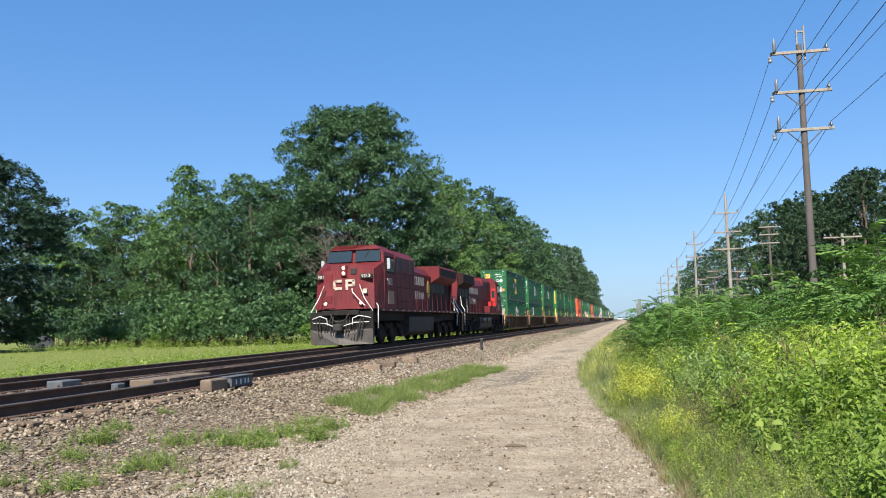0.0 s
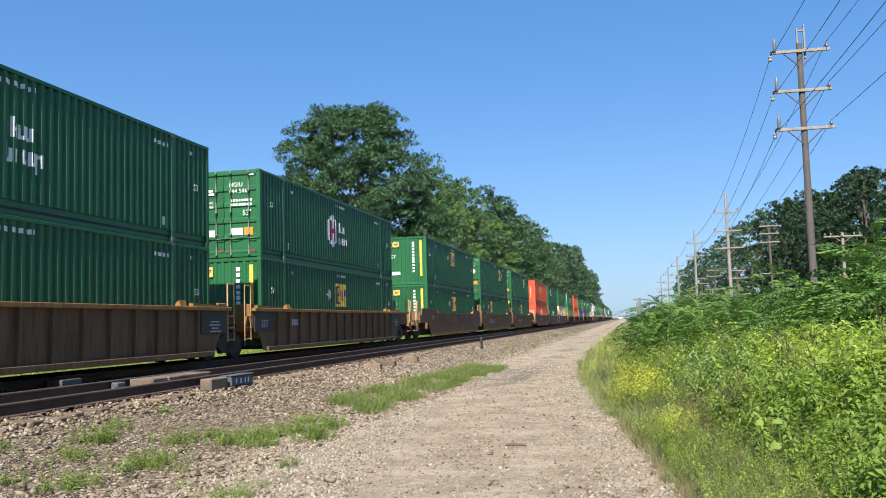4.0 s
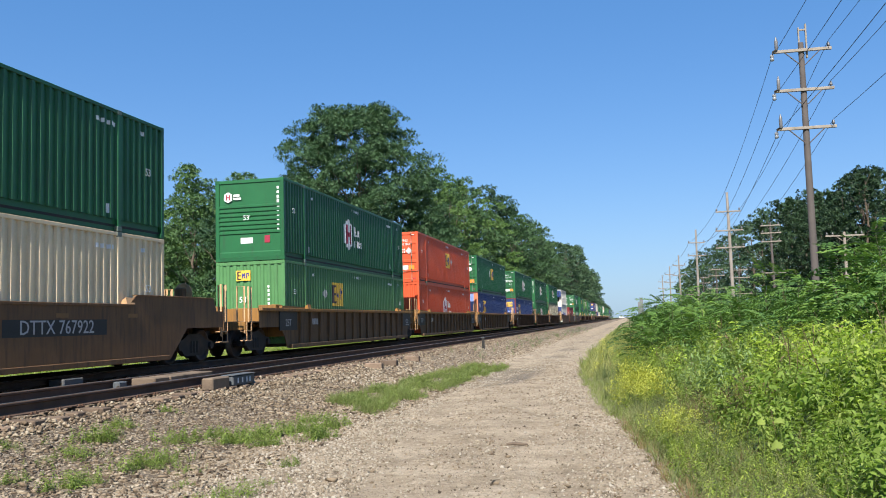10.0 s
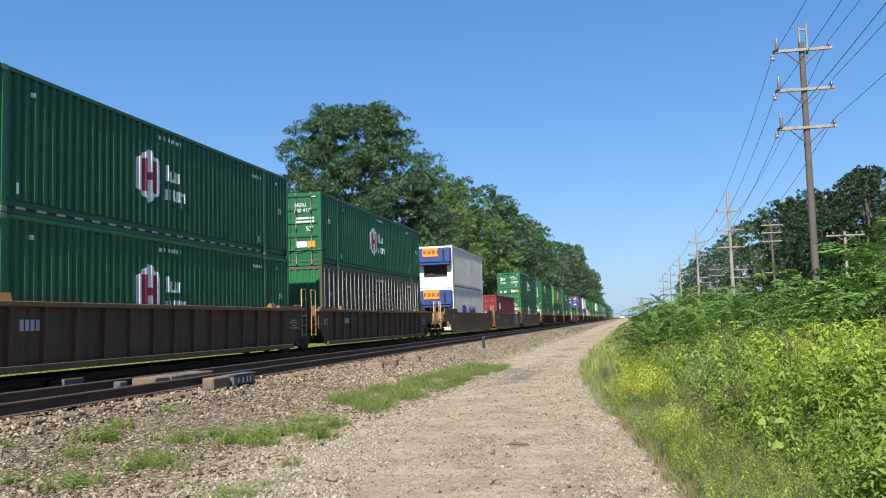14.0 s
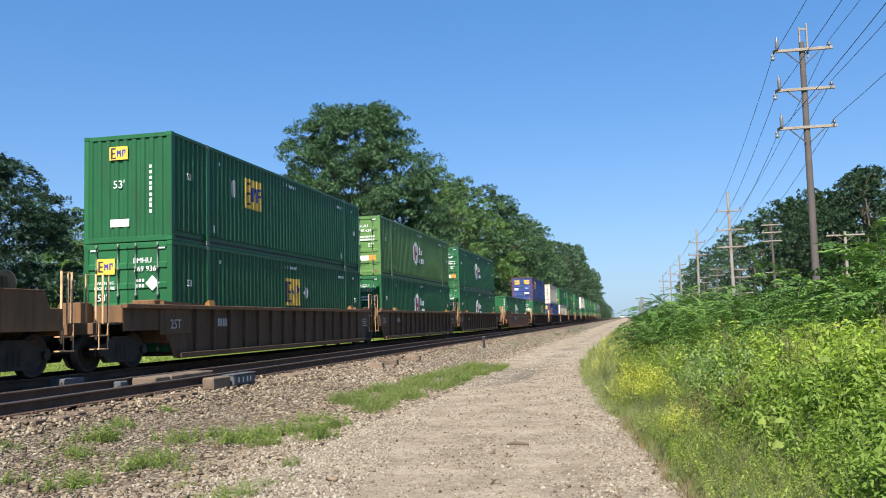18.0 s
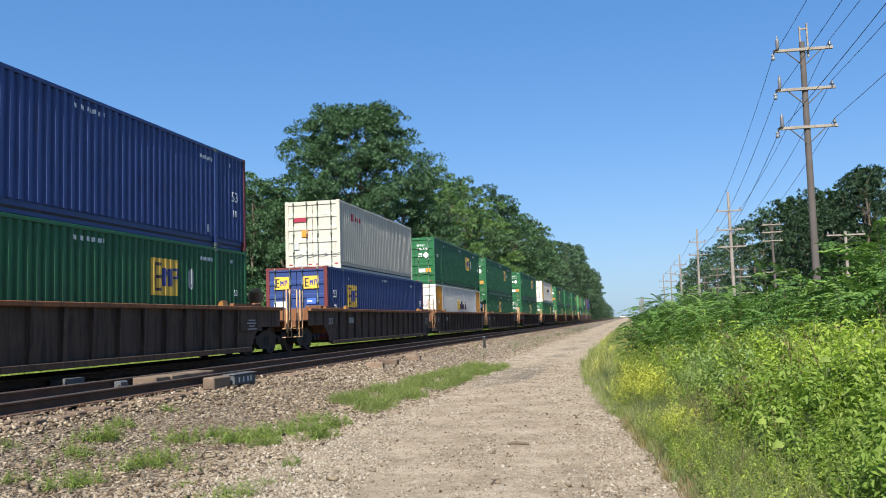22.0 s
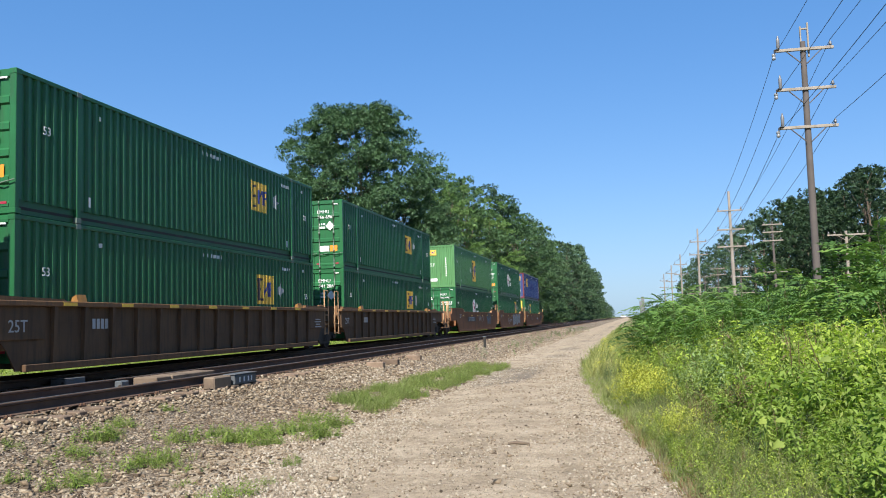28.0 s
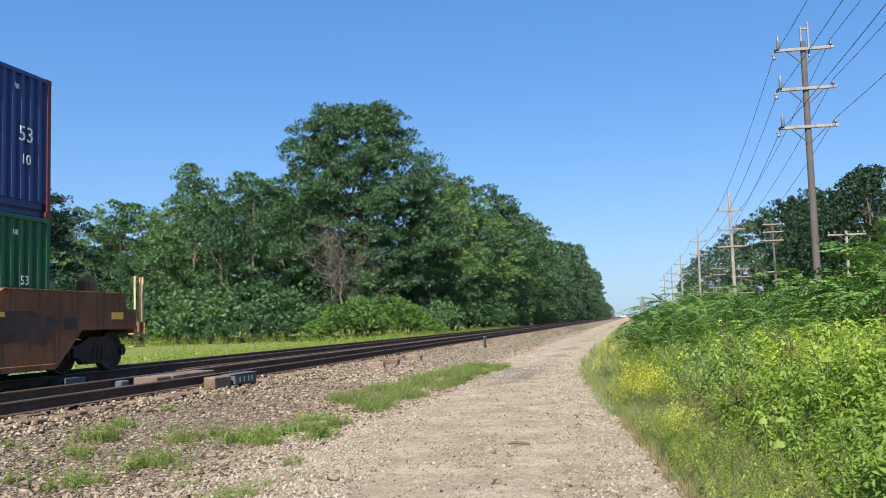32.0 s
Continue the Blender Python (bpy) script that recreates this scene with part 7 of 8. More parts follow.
def plain_bars(car, y, z, n, hgt, wd, mat, x=1.492, slant=0.0):
    """Bars where a reporting mark stands."""
    sh = Shape()
    for i in range(n):
        a = y + i * (wd + wd * 0.42)
        sh.prism([(a, z), (a + wd, z), (a + wd + slant, z + hgt), (a + slant, z + hgt)], "x", x, x + 0.004)
    part("reporting_mark", sh, mat, car)


def scrawl(car, y, z, w, h, mat, seed, x=1.494, fat=0.05, n=5):
    """Sprayed scribbles with no letters in them."""
    r = random.Random(seed)
    sh = Shape()
    for k in range(n):
        c, cw = y + w * (k + 0.5) / n, w / n
        top = r.random() < 0.5
        pts = [Vector((c - cw * 0.45, z + h * r.uniform(0.1, 0.9)))]
        for i in range(r.choice((3, 4, 5))):
            pts.append(Vector((c + cw * r.uniform(-0.55, 0.6), z + h * (r.uniform(0.65, 1.05) if top else r.uniform(-0.05, 0.4)))))
            top = not top
        for i in range(2):
            pts = [pts[0]] + [q for a, b in zip(pts, pts[1:]) for q in (a.lerp(b, 0.25), a.lerp(b, 0.75))] + [pts[-1]]
        for p0, p1 in zip(pts, pts[1:]):
            q = p1 - p0
            if q.length < 1e-4:
                continue
            o = Vector((-q.y, q.x)).normalized() * fat / 2 * r.uniform(0.6, 1.3)
            sh.add([(x, p0.x + o.x, p0.y + o.y), (x, p1.x + o.x, p1.y + o.y), (x, p1.x - o.x, p1.y - o.y), (x, p0.x - o.x, p0.y - o.y)], [(0, 1, 2, 3)])
    part("spray_paint", sh, mat, car, "sprayed graffiti scribble")


def blob(car, y, z, w, h, mat, seed, x=1.4925):
    """A filled patch of sprayed paint with lobed edges."""
    r = random.Random(seed)
    n = 26
    ph = r.random() * 6
    pts = []
    for i in range(n):
        a = 6.283 * i / n
        k = 1 + 0.10 * math.sin(5 * a + ph) + 0.06 * math.sin(9 * a)
        pts.append((y + w / 2 * math.copysign(abs(math.cos(a)) ** 0.6, math.cos(a)) * k, z + h / 2 * math.copysign(abs(math.sin(a)) ** 0.6, math.sin(a)) * k))
    part("spray_paint", Shape().add([(x, a, b) for a, b in pts], [tuple(range(n))]), mat, car, "patch of sprayed graffiti")


def bubbles(car, y, z, w, h, n, seed, x=1.4925):
    """Swollen sprayed shapes side by side: grey fill with a dark rim."""
    r = random.Random(seed)
    for k in range(n):
        c, hw, hh = y + w * (k + 0.5) / n, w / n * r.uniform(0.56, 0.68), h / 2 * r.uniform(0.86, 1.05)
        lean, zc = r.uniform(-0.25, 0.25), z + h / 2 + r.uniform(-0.05, 0.05) * h
        d = x + 0.0016 * (k % 2)
        for grow, mat, lift in ((1.0, DECAL["ink"], 0.0), (0.88, DECAL["silver"], 0.0008)):
            pts = []
            for i in range(22):
                a = 6.283 * i / 22
                q = 1 + 0.12 * math.sin(3 * a + k * 1.7) + 0.07 * math.sin(5 * a + k)
                dz = hh * math.copysign(abs(math.sin(a)) ** 0.75, math.sin(a)) * q * grow
                pts.append((d + lift, c + hw * math.copysign(abs(math.cos(a)) ** 0.75, math.cos(a)) * q * grow + lean * dz, zc + dz))
            part("spray_paint", Shape().add(pts, [tuple(range(22))]), mat, car, "swollen grey graffiti shape" if grow < 1 else "dark graffiti rim")
        a, b = c - hw * 0.1, zc - hh * 0.1
        part("spray_paint", Shape().add([(d + 0.0014, a - 0.03, b - hh * 0.35), (d + 0.0014, a + 0.03, b - hh * 0.35), (d + 0.0014, a + 0.03 + lean * hh * 0.6, b + hh * 0.3), (d + 0.0014, a - 0.03 + lean * hh * 0.6, b + hh * 0.3)], [(0, 1, 2, 3)]), DECAL["ink"], car)


def well(s, style, col, front, back, label):
    ob = copy_thing(well_proto(style, col, front, back), pose(0, 0, 0))
    tagged(ob, label, "railway wagon", "well cars of the train")
    CARS.append((ob, s))
    return ob

# ---- locomotives ----
# one red twice: darkened with grime for the shaded body, brightened for sunlit pieces
LOCO_REDS = [paint("shaded_locomotive_red", (0.125, 0.0135, 0.0165), 0.6, (0.05, 0.012, 0.013), 0.56, True, 0.25, 0.05, 0.25), paint("locomotive_red", (0.42, 0.022, 0.02), 0.5, (0.07, 0.0101, 0.0101), 0.58, True, 0.18, 0.03, 0.3)]
LOCO_DARK = paint("soot_black_frame", (0.012, 0.0105, 0.0098), 0.75, (0.026, 0.02, 0.016), 0.6, True, 0.3, 0.03, 0.2)
LOCO_PLOW = surface("worn_plow_steel", (0.10, 0.09, 0.08), 0.6, 0.4, 0.3, 2, 30, dirt=(0.09, 0.06, 0.045))
CREAM = surface("cream_letter_paint", (0.56, 0.50, 0.38), 0.5, 0, 0.14, 4, 40, dirt=(0.28, 0.2, 0.15), bump=0.02)
WORN_CREAM = surface("worn_letter_paint", (0.46, 0.39, 0.31), 0.6, 0, 0.25, 5, 40, dirt=(0.16, 0.06, 0.05), dirt_at=0.58, bump=0.02)
WHITE_RAIL = surface("white_handrail", (0.72, 0.70, 0.66), 0.45, 0, 0.1, 6, 40, dirt=(0.45, 0.4, 0.34))
MIRROR_GREY = surface("grey_mirror_case", (0.32, 0.32, 0.33), 0.4, 0, 0.1, 6, 40)
GOLD = surface("gold_crest", (0.45, 0.28, 0.03), 0.5, 0, 0.2, 4, 40, dirt=(0.25, 0.15, 0.03), bump=0.02)
SOOTY_RED = paint("sooty_locomotive_red", (0.03, 0.007, 0.008), 0.7, (0.014, 0.008, 0.008), 0.5, True, 0.3, 0.03, 0.2)
BLACK = surface("black_recess", (0.012, 0.012, 0.012), 0.6, 0, 0.2, 5, 40)


def pane_material():
    m, nt, bsdf, co = blank("cab_glass")
    bsdf.inputs["Base Color"].default_value = (0.02, 0.03, 0.035, 1)
    bsdf.inputs["Roughness"].default_value = 0.06
    bsdf.inputs["Specular IOR Level"].default_value = 0.9
    return m


GLASS = pane_material()


def lamp_material():
    m, nt, bsdf, co = blank("lit_headlight")
    bsdf.inputs["Base Color"].default_value = (1, 0.95, 0.8, 1)
    bsdf.inputs["Emission Color"].default_value = (1.0, 0.90, 0.66, 1)
    bsdf.inputs["Emission Strength"].default_value = 0.9
    return m


LAMP = lamp_material()


def letter_blocks(loco, x, y, z, row, hgt, wd, s, mat, pitch):
    """Upright blocks in place of a name's letters; s: the side, read along it."""
    sh = Shape()
    for i, k in enumerate(row):
        a = y + s * i * pitch
        b = a + s * wd * 0.92
        sh.prism([(a, z), (b, z), (b - s * wd * 0.04, z + hgt * k), (a + s * wd * 0.04, z + hgt * k)], "x", x, x + math.copysign(0.006, x))
    part("name_blocks", sh, mat, loco, "cream block lettering")


def build_loco(number, label, red, sooty, wing_y):
    """A six-axle freight locomotive: nose at y = 0, its left side is +x."""
    lo = thing("locomotive", label, "locomotive")
    L, deck, hw = 22.3, 1.73, 1.55
    # frame, deck, fuel tank
    part("frame", Shape().box(-1.2, 1.2, 1.0, L - 1.0, 1.15, deck - 0.12, 0.03), LOCO_DARK, lo)
    part("walkway", Shape().box(-hw, hw, 1.7, L - 1.5, deck - 0.12, deck, 0.012), LOCO_DARK, lo)
    for s in (-1, 1):
        part("side_stripe", Shape().box(s * hw, s * (hw + 0.008), 1.8, L - 1.6, deck - 0.10, deck - 0.02), red, lo, "red walkway edge")
        dash = Shape()
        for k in np.arange(2.2, L - 2, 1.25):
            dash.box(s * (hw + 0.008), s * (hw + 0.013), k, k + 0.30, deck - 0.09, deck - 0.03)
        part("reflector", dash, WORN_CREAM, lo, "white reflective dashes")
        part("fuel_tank_side", Shape().prism([(s * 0.95, 0.33), (s * 1.42, 0.55), (s * 1.46, 1.35), (s * 0.95, 1.4)], "y", 7.7, 13.7), surface("tank_grey", (0.034, 0.032, 0.031), 0.65, 0.1, 0.35, 1.5, 30, dirt=(0.06, 0.052, 0.045), spec=0.3) if s < 0 else bpy.data.materials["tank_grey"], lo)
        part("air_tank", Shape().tube([(s * 1.15, 14.0, 1.2), (s * 1.15, 16.2, 1.2)], 0.2, 12), LOCO_DARK, lo)
    for a in (8.9, 11.2):
        part("air_tank", Shape().tube([(-1.38, a, 1.12), (-1.38, a + 0.08, 1.12), (-1.38, a + 1.5, 1.12), (-1.38, a + 1.58, 1.12)], [0.16, 0.24, 0.24, 0.16], 14), bpy.data.materials["tank_grey"], lo, "grey air cylinder")
    part("fuel_tank", Shape().box(-0.95, 0.95, 7.7, 13.7, 0.33, 1.4, 0.05), LOCO_DARK, lo)
    # trucks
    for yc in (4.6, 17.7):
        fr = Shape()
        for s in (-1, 1):
            fr.prism([(yc - 2.6, 0.55), (yc - 1.3, 0.35), (yc + 1.3, 0.35), (yc + 2.6, 0.55), (yc + 2.6, 0.9), (yc + 1.6, 1.02), (yc - 1.6, 1.02), (yc - 2.6, 0.9)], "x", s * 1.02, s * 1.20)
            for k in (-2.0, 0, 2.0):
                fr.box(s * 1.17, s * 1.34, yc + k - 0.22, yc + k + 0.22, 0.32, 0.78, 0.05)
                fr.tube([(s * 1.28, yc + k - 0.45, 0.5), (s * 1.28, yc + k - 0.45, 1.1)], 0.09, 8)
            for k in (-1.0, 1.0):
                fr.box(s * 0.86, s * 1.10, yc + k - 0.36, yc + k + 0.36, 0.14, 0.62, 0.05)
                fr.tube([(s * 1.3, yc + k - 0.3, 1.0), (s * 1.3, yc + k + 0.3, 0.85)], 0.11, 10)
        fr.box(-1.1, 1.1, yc - 0.4, yc + 0.4, 0.6, 1.1, 0.03)
        t = part("truck", fr, LOCO_DARK, lo, "black three-axle truck")
        for k in (-2.0, 0, 2.0):
            part("axle", Shape().tube([(-0.9, yc + k, 0.53), (0.9, yc + k, 0.53)], 0.1, 8), WHEEL, t)
            for s in (-1, 1):
                part("wheel", wheel_shape(s * 0.755, yc + k, 0.53, s), WHEEL, t, "worn steel wheel")
    # pilot and plow
    part("plow", Shape().add([(-1.5, 0.75, 0.10), (0, 0.30, 0.10), (1.5, 0.75, 0.10), (-1.5, 0.62, 0.80), (-0.55, 0.45, 0.62), (0.55, 0.45, 0.62), (1.5, 0.62, 0.80), (-1.5, 0.9, 0.10), (1.5, 0.9, 0.10), (-1.5, 0.9, 0.80), (1.5, 0.9, 0.80), (0, 0.34, 0.42)],
                             [(0, 1, 11, 4, 3), (1, 2, 6, 5, 11), (4, 11, 5), (0, 3, 9, 7), (2, 8, 10, 6), (7, 9, 10, 8), (3, 4, 5, 6, 10, 9), (0, 7, 8, 2, 1)]), LOCO_PLOW, lo, "grey worn snow plow")
    part("pilot_plate", Shape().box(-1.52, 1.52, 0.72, 0.92, 0.70, deck - 0.12, 0.02), LOCO_DARK, lo)
    part("anticlimber", Shape().box(-0.9, 0.9, 0.50, 0.75, deck - 0.30, deck - 0.06, 0.03), LOCO_DARK, lo)
    for y0, sgn in ((0.0, 1), (L, -1)):
        f = lambda d: y0 + sgn * d
        part("coupler", Shape().box(-0.13, 0.13, f(0.25), f(0.9), 0.74, 1.0, 0.03).box(-0.21, 0.22, f(0.0), f(0.34), 0.70, 1.04, 0.06), IRON, lo, "cast steel coupler")
        for k in (-0.75, -0.62, 0.55, 0.68, 0.81):
            part("air_hose", Shape().tube([(k, f(0.70), 1.05), (k * 1.02, f(0.52), 0.75), (k, f(0.50), 0.45), (k * 0.95, f(0.48), 0.28)], 0.026, 6), IRON, lo)
        part("cable", Shape().tube([(-0.45, f(0.5), 1.5), (-0.3, f(0.40), 1.2), (0.0, f(0.38), 1.12), (0.3, f(0.40), 1.25), (0.42, f(0.5), 1.5)], 0.03, 6), IRON, lo, "jumper cable")
        for s in (-1, 1):
            part("corner_rail", Shape().tube([(s * 1.45, f(0.78), 0.75), (s * 1.48, f(0.76), 1.65), (s * 1.12, f(0.74), 2.2), (s * 0.85, f(0.84), 2.85)], 0.021, 6), WHITE_RAIL, lo, "white corner handrail")
            part("corner_rail", Shape().tube([(s * 1.50, f(1.55), 0.80), (s * 1.53, f(1.55), 1.85), (s * 1.30, f(1.50), 2.25), (s * 1.25, f(1.50), 2.85)], 0.021, 6), WHITE_RAIL, lo, "white corner handrail")
            st = Shape()
            for z in (0.42, 0.75, 1.08, 1.4):
                st.box(s * 1.15, s * 1.52, f(0.95), f(1.5), z, z + 0.035, 0.006)
            st.box(s * 1.12, s * 1.16, f(0.9), f(1.55), 0.40, deck - 0.12)
            part("steps", st, LOCO_DARK, lo)
    part("rear_pilot", Shape().box(-1.52, 1.52, L - 0.92, L - 0.72, 0.35, deck - 0.12, 0.02), LOCO_DARK, lo)
    # nose
    nose = Shape()
    nose.add([(-1.45, 1.25, deck), (-0.62, 1.02, deck), (0.62, 1.02, deck), (1.45, 1.25, deck), (1.52, 2.75, deck), (-1.52, 2.75, deck),
              (-1.36, 1.5, 3.42), (-0.62, 1.24, 3.66), (0.62, 1.24, 3.66), (1.36, 1.5, 3.42), (1.50, 2.75, 3.84), (-1.50, 2.75, 3.84)],
             [(0, 1, 7, 6), (1, 2, 8, 7), (2, 3, 9, 8), (3, 4, 10, 9), (0, 6, 11, 5), (6, 7, 8, 9, 10, 11), (0, 5, 4, 3, 2, 1)])
    part("nose", nose, red, lo)
    part("nose_door", Shape().prism([(1.0, deck + 0.05), (1.12, deck + 0.05), (1.25, 3.40), (1.18, 3.40)], "x", -0.98, -0.42), red, lo)
    for z in (deck + 0.25, deck + 1.2):
        part("door_panel", Shape().box(-0.88, -0.55, 0.985 + 0.11 * (z - deck), 1.06 + 0.11 * (z - deck), z, z + 0.34, 0.01), red, lo)
    # cab with windscreens
    cab = Shape()
    prof = [(-1.52, deck), (1.52, deck), (1.54, 3.35), (1.42, 4.30), (1.02, 4.62), (-1.02, 4.62), (-1.42, 4.30), (-1.54, 3.35)]
    n = len(prof)
    front = [(x, 2.72 - 0.10 * (abs(x) < 1.2) + (0.30 if z > 4.0 else 0.0), z) for x, z in prof]
    cab.add(front + [(x, 4.95, z) for x, z in prof], [(i, (i + 1) % n, n + (i + 1) % n, n + i) for i in range(n)] + [tuple(range(n))[::-1], tuple(range(n, 2 * n))])
    part("cab", cab, red, lo, "red cab with sloped roof edges")
    for s in (-1, 1):
        part("windscreen", Shape().add([(s * 0.10, 2.60, 3.86), (s * 1.36, 2.66, 3.86), (s * 1.30, 2.86, 4.36), (s * 0.10, 2.82, 4.36), (s * 0.10, 2.95, 3.86), (s * 1.36, 2.99, 3.86), (s * 1.30, 3.1, 4.36), (s * 0.10, 3.1, 4.36)],
                                       [(0, 1, 2, 3), (7, 6, 5, 4), (0, 4, 5, 1), (1, 5, 6, 2), (2, 6, 7, 3), (3, 7, 4, 0)]), GLASS, lo, "dark windscreen pane")
        part("wiper", Shape().tube([(s * 0.8, 2.82, 4.4), (s * 0.6, 2.68, 4.08)], 0.012, 5), IRON, lo)
        for a, b in ((3.15, 3.75), (3.85, 4.45)):
            part("side_window", Shape().box(s * 1.50, s * 1.552, a, b, 3.42, 4.02, 0.01), GLASS, lo, "dark cab side window")
        part("window_frame", Shape().box(s * 1.50, s * 1.56, 3.08, 3.14, 3.36, 4.08).box(s * 1.50, s * 1.56, 3.76, 3.84, 3.36, 4.08).box(s * 1.50, s * 1.56, 4.46, 4.52, 3.36, 4.08).box(s * 1.50, s * 1.56, 3.08, 4.52, 3.34, 3.40).box(s * 1.50, s * 1.56, 3.08, 4.52, 4.04, 4.10), LOCO_DARK, lo)
        part("mirror", Shape().box(s * 1.60, s * 1.76, 2.98, 3.02, 3.50, 3.98, 0.012), MIRROR_GREY, lo, "pale-framed mirror")
        part("number_board", Shape().box(s * 0.78, s * 1.36, 1.17, 1.36, 3.02, 3.24, 0.02), BLACK, lo)
        num = part("number_board_figure", text_mesh(number, 0.22, CREAM), CREAM, lo)
        num.matrix_basis = Matrix.Translation((s * 1.07, 1.166, 3.13)) @ Matrix.Rotation(-math.pi / 2, 4, "Z")
        lamp = part("ditch_light", Shape().lathe([(0.02, -0.02), (0.068, -0.012), (0.068, 0.0)], (s * 0.86, 1.0, 1.98), "y", 14), LAMP, lo, "lit ditch light")
        part("light_housing", Shape().tube([(s * 0.86, 1.0, 1.98), (s * 0.86, 1.16, 1.98)], 0.10, 14), red, lamp)
        num = part("cab_number", text_mesh(number, 0.46, CREAM), CREAM, lo)
        num.matrix_basis = Matrix.Translation((s * 1.541, 3.65, 2.95)) @ (Matrix.Rotation(math.pi, 4, "Z") if s < 0 else Matrix())
        part("access_panel", Shape().box(s * 1.50, s * 1.535, 3.35, 4.45, 1.95, 2.55, 0.012), surface("faded_panel", (0.22, 0.15, 0.10), 0.6, 0, 0.2, 3, 30) if s < 0 else bpy.data.materials["faded_panel"], lo, "faded brown access panel")
        # name on the flank, as blocks
        first = (1.1, 0.82, 0.8, 0.82, 0.8, 0.82, 0.8, 0.82)
        letter_blocks(lo, s * 0.965, (9.3 if s > 0 else 15.73), 3.22, first, 0.60, 0.42, s, WORN_CREAM, 0.53)
        letter_blocks(lo, s * 0.965, (10.13 if s > 0 else 15.72), 2.42, first[:7], 0.54, 0.37, s, WORN_CREAM, 0.47)
    part("crest", Shape().prism([(14.6 + 0.36 * math.cos(k * 0.5236), 3.05 + 0.55 * math.sin(k * 0.5236)) for k in range(12)], "x", 0.95, 0.968), GOLD, lo, "round gold crest")
    part("headlight", Shape().lathe([(0.02, -0.02), (0.075, -0.01), (0.075, 0.02)], (0.02, 1.06, 3.50), "y", 14).lathe([(0.02, -0.02), (0.075, -0.01), (0.075, 0.02)], (0.02, 1.06, 3.27), "y", 14), LAMP, lo, "lit twin headlight")
    part("headlight_case", Shape().box(-0.13, 0.17, 1.07, 1.30, 3.12, 3.64, 0.04), red, lo)
    part("nose_vent", Shape().box(0.34, 0.62, 1.15, 1.24, 3.22, 3.48, 0.02), BLACK, lo, "black vent")
    for figure in (((-0.50, -0.38, 2.62, 2.94), (-0.42, -0.08, 2.88, 3.0), (-0.42, -0.08, 2.56, 2.68)), ((0.10, 0.22, 2.56, 3.0), (0.20, 0.52, 2.90, 3.0), (0.20, 0.52, 2.70, 2.80), (0.44, 0.56, 2.72, 2.98))):
        block = Shape()
        for x0, x1, z0, z1 in figure:
            block.box(x0, x1, 1.08, 1.20, z0, z1, 0.004)
        part("nose_figure", block, WORN_CREAM, lo, "cream block figure on the nose")
    part("nose_sign", Shape().box(0.93, 1.13, 1.10, 1.30, 2.38, 2.58, 0.01), WORN_CREAM, lo, "small cream sign")
    for s in (-1, 1):
        part("pilot_rail", Shape().tube([(s * 1.42, 0.70, 1.30), (s * 0.95, 0.46, 1.42), (s * 0.62, 0.44, 1.30), (s * 0.60, 0.46, 1.0)], 0.018, 6), WHITE_RAIL, lo, "bent pilot grab iron")
        part("cut_lever", Shape().tube([(s * 1.35, 0.62, 1.12), (s * 0.7, 0.42, 1.10), (s * 0.25, 0.2, 0.95)], 0.016, 6), WHITE_RAIL, lo, "pale uncoupling lever")
        for k in (0.32, 0.45, 0.95, 1.08):
            part("air_hose", Shape().tube([(s * k, 0.68, 1.5), (s * k * 1.04, 0.44, 1.2), (s * k * 0.98, 0.40, 0.8), (s * k * 0.9, 0.42, 0.5)], 0.032, 6), IRON, lo)
    part("sun_visor", Shape().box(-1.25, 1.25, 2.80, 3.02, 4.40, 4.45, 0.01), red, lo)
    part("nose_rail", Shape().tube([(0.45, 1.0, 2.62), (0.50, 0.85, 2.45), (1.1, 0.85, 1.85)], 0.018, 6), WHITE_RAIL, lo)
    part("horn", Shape().tube([(0.2, 3.4, 4.72), (0.2, 3.1, 4.74)], [0.03, 0.07], 8).tube([(0.0, 3.5, 4.70), (0.0, 3.1, 4.72)], [0.03, 0.08], 8).tube([(0.1, 3.5, 4.6), (0.1, 3.5, 4.72)], 0.03, 6), IRON, lo)
    # full-width equipment cabinet behind the cab, on one side; hood
    part("equipment_cabinet", Shape().prism([(0.0, deck), (1.48, deck), (1.48, 4.20), (1.20, 4.52), (0.0, 4.56)], "y", 4.96, 9.0), red, lo)
    for a in (5.4, 6.25, 7.9):
        part("louvre", Shape().box(1.47, 1.495, a, a + 0.62, 3.55, 4.15, 0.01), BLACK, lo, "black louvred opening")
    grid = Shape()
    for z in (2.1, 2.75, 3.42):
        grid.box(1.48, 1.492, 5.0, 8.95, z, z + 0.025)
    for y in (5.2, 6.1, 7.0, 7.8, 8.6):
        grid.box(1.48, 1.492, y, y + 0.025, deck, 3.45)
    part("panel_seams", grid, LOCO_DARK, lo)
    part("forward_hood", Shape().prism([(0.0, deck), (-0.95, deck), (-0.95, 4.25), (-0.75, 4.5), (0.0, 4.56)], "y", 4.96, 9.0), red, lo)
    for a in (5.5, 7.0):
        part("louvre", Shape().box(-0.95, -0.975, a, a + 1.0, 3.45, 4.1, 0.01), BLACK, lo, "black louvred opening")
    hood = [(-0.95, deck), (0.95, deck), (0.95, 3.85), (0.72, 4.22), (0.3, 4.36), (-0.3, 4.36), (-0.72, 4.22), (-0.95, 3.85)]
    part("engine_hood", Shape().prism(hood, "y", 9.0, wing_y - 0.4), red, lo)
    for s in (-1, 1):
        for y in np.arange(9.3, 14.8, 0.92):
            part("hood_door", Shape().box(s * 0.945, s * 0.962, y, y + 0.84, deck + 0.12, 2.28, 0.006), red, lo)
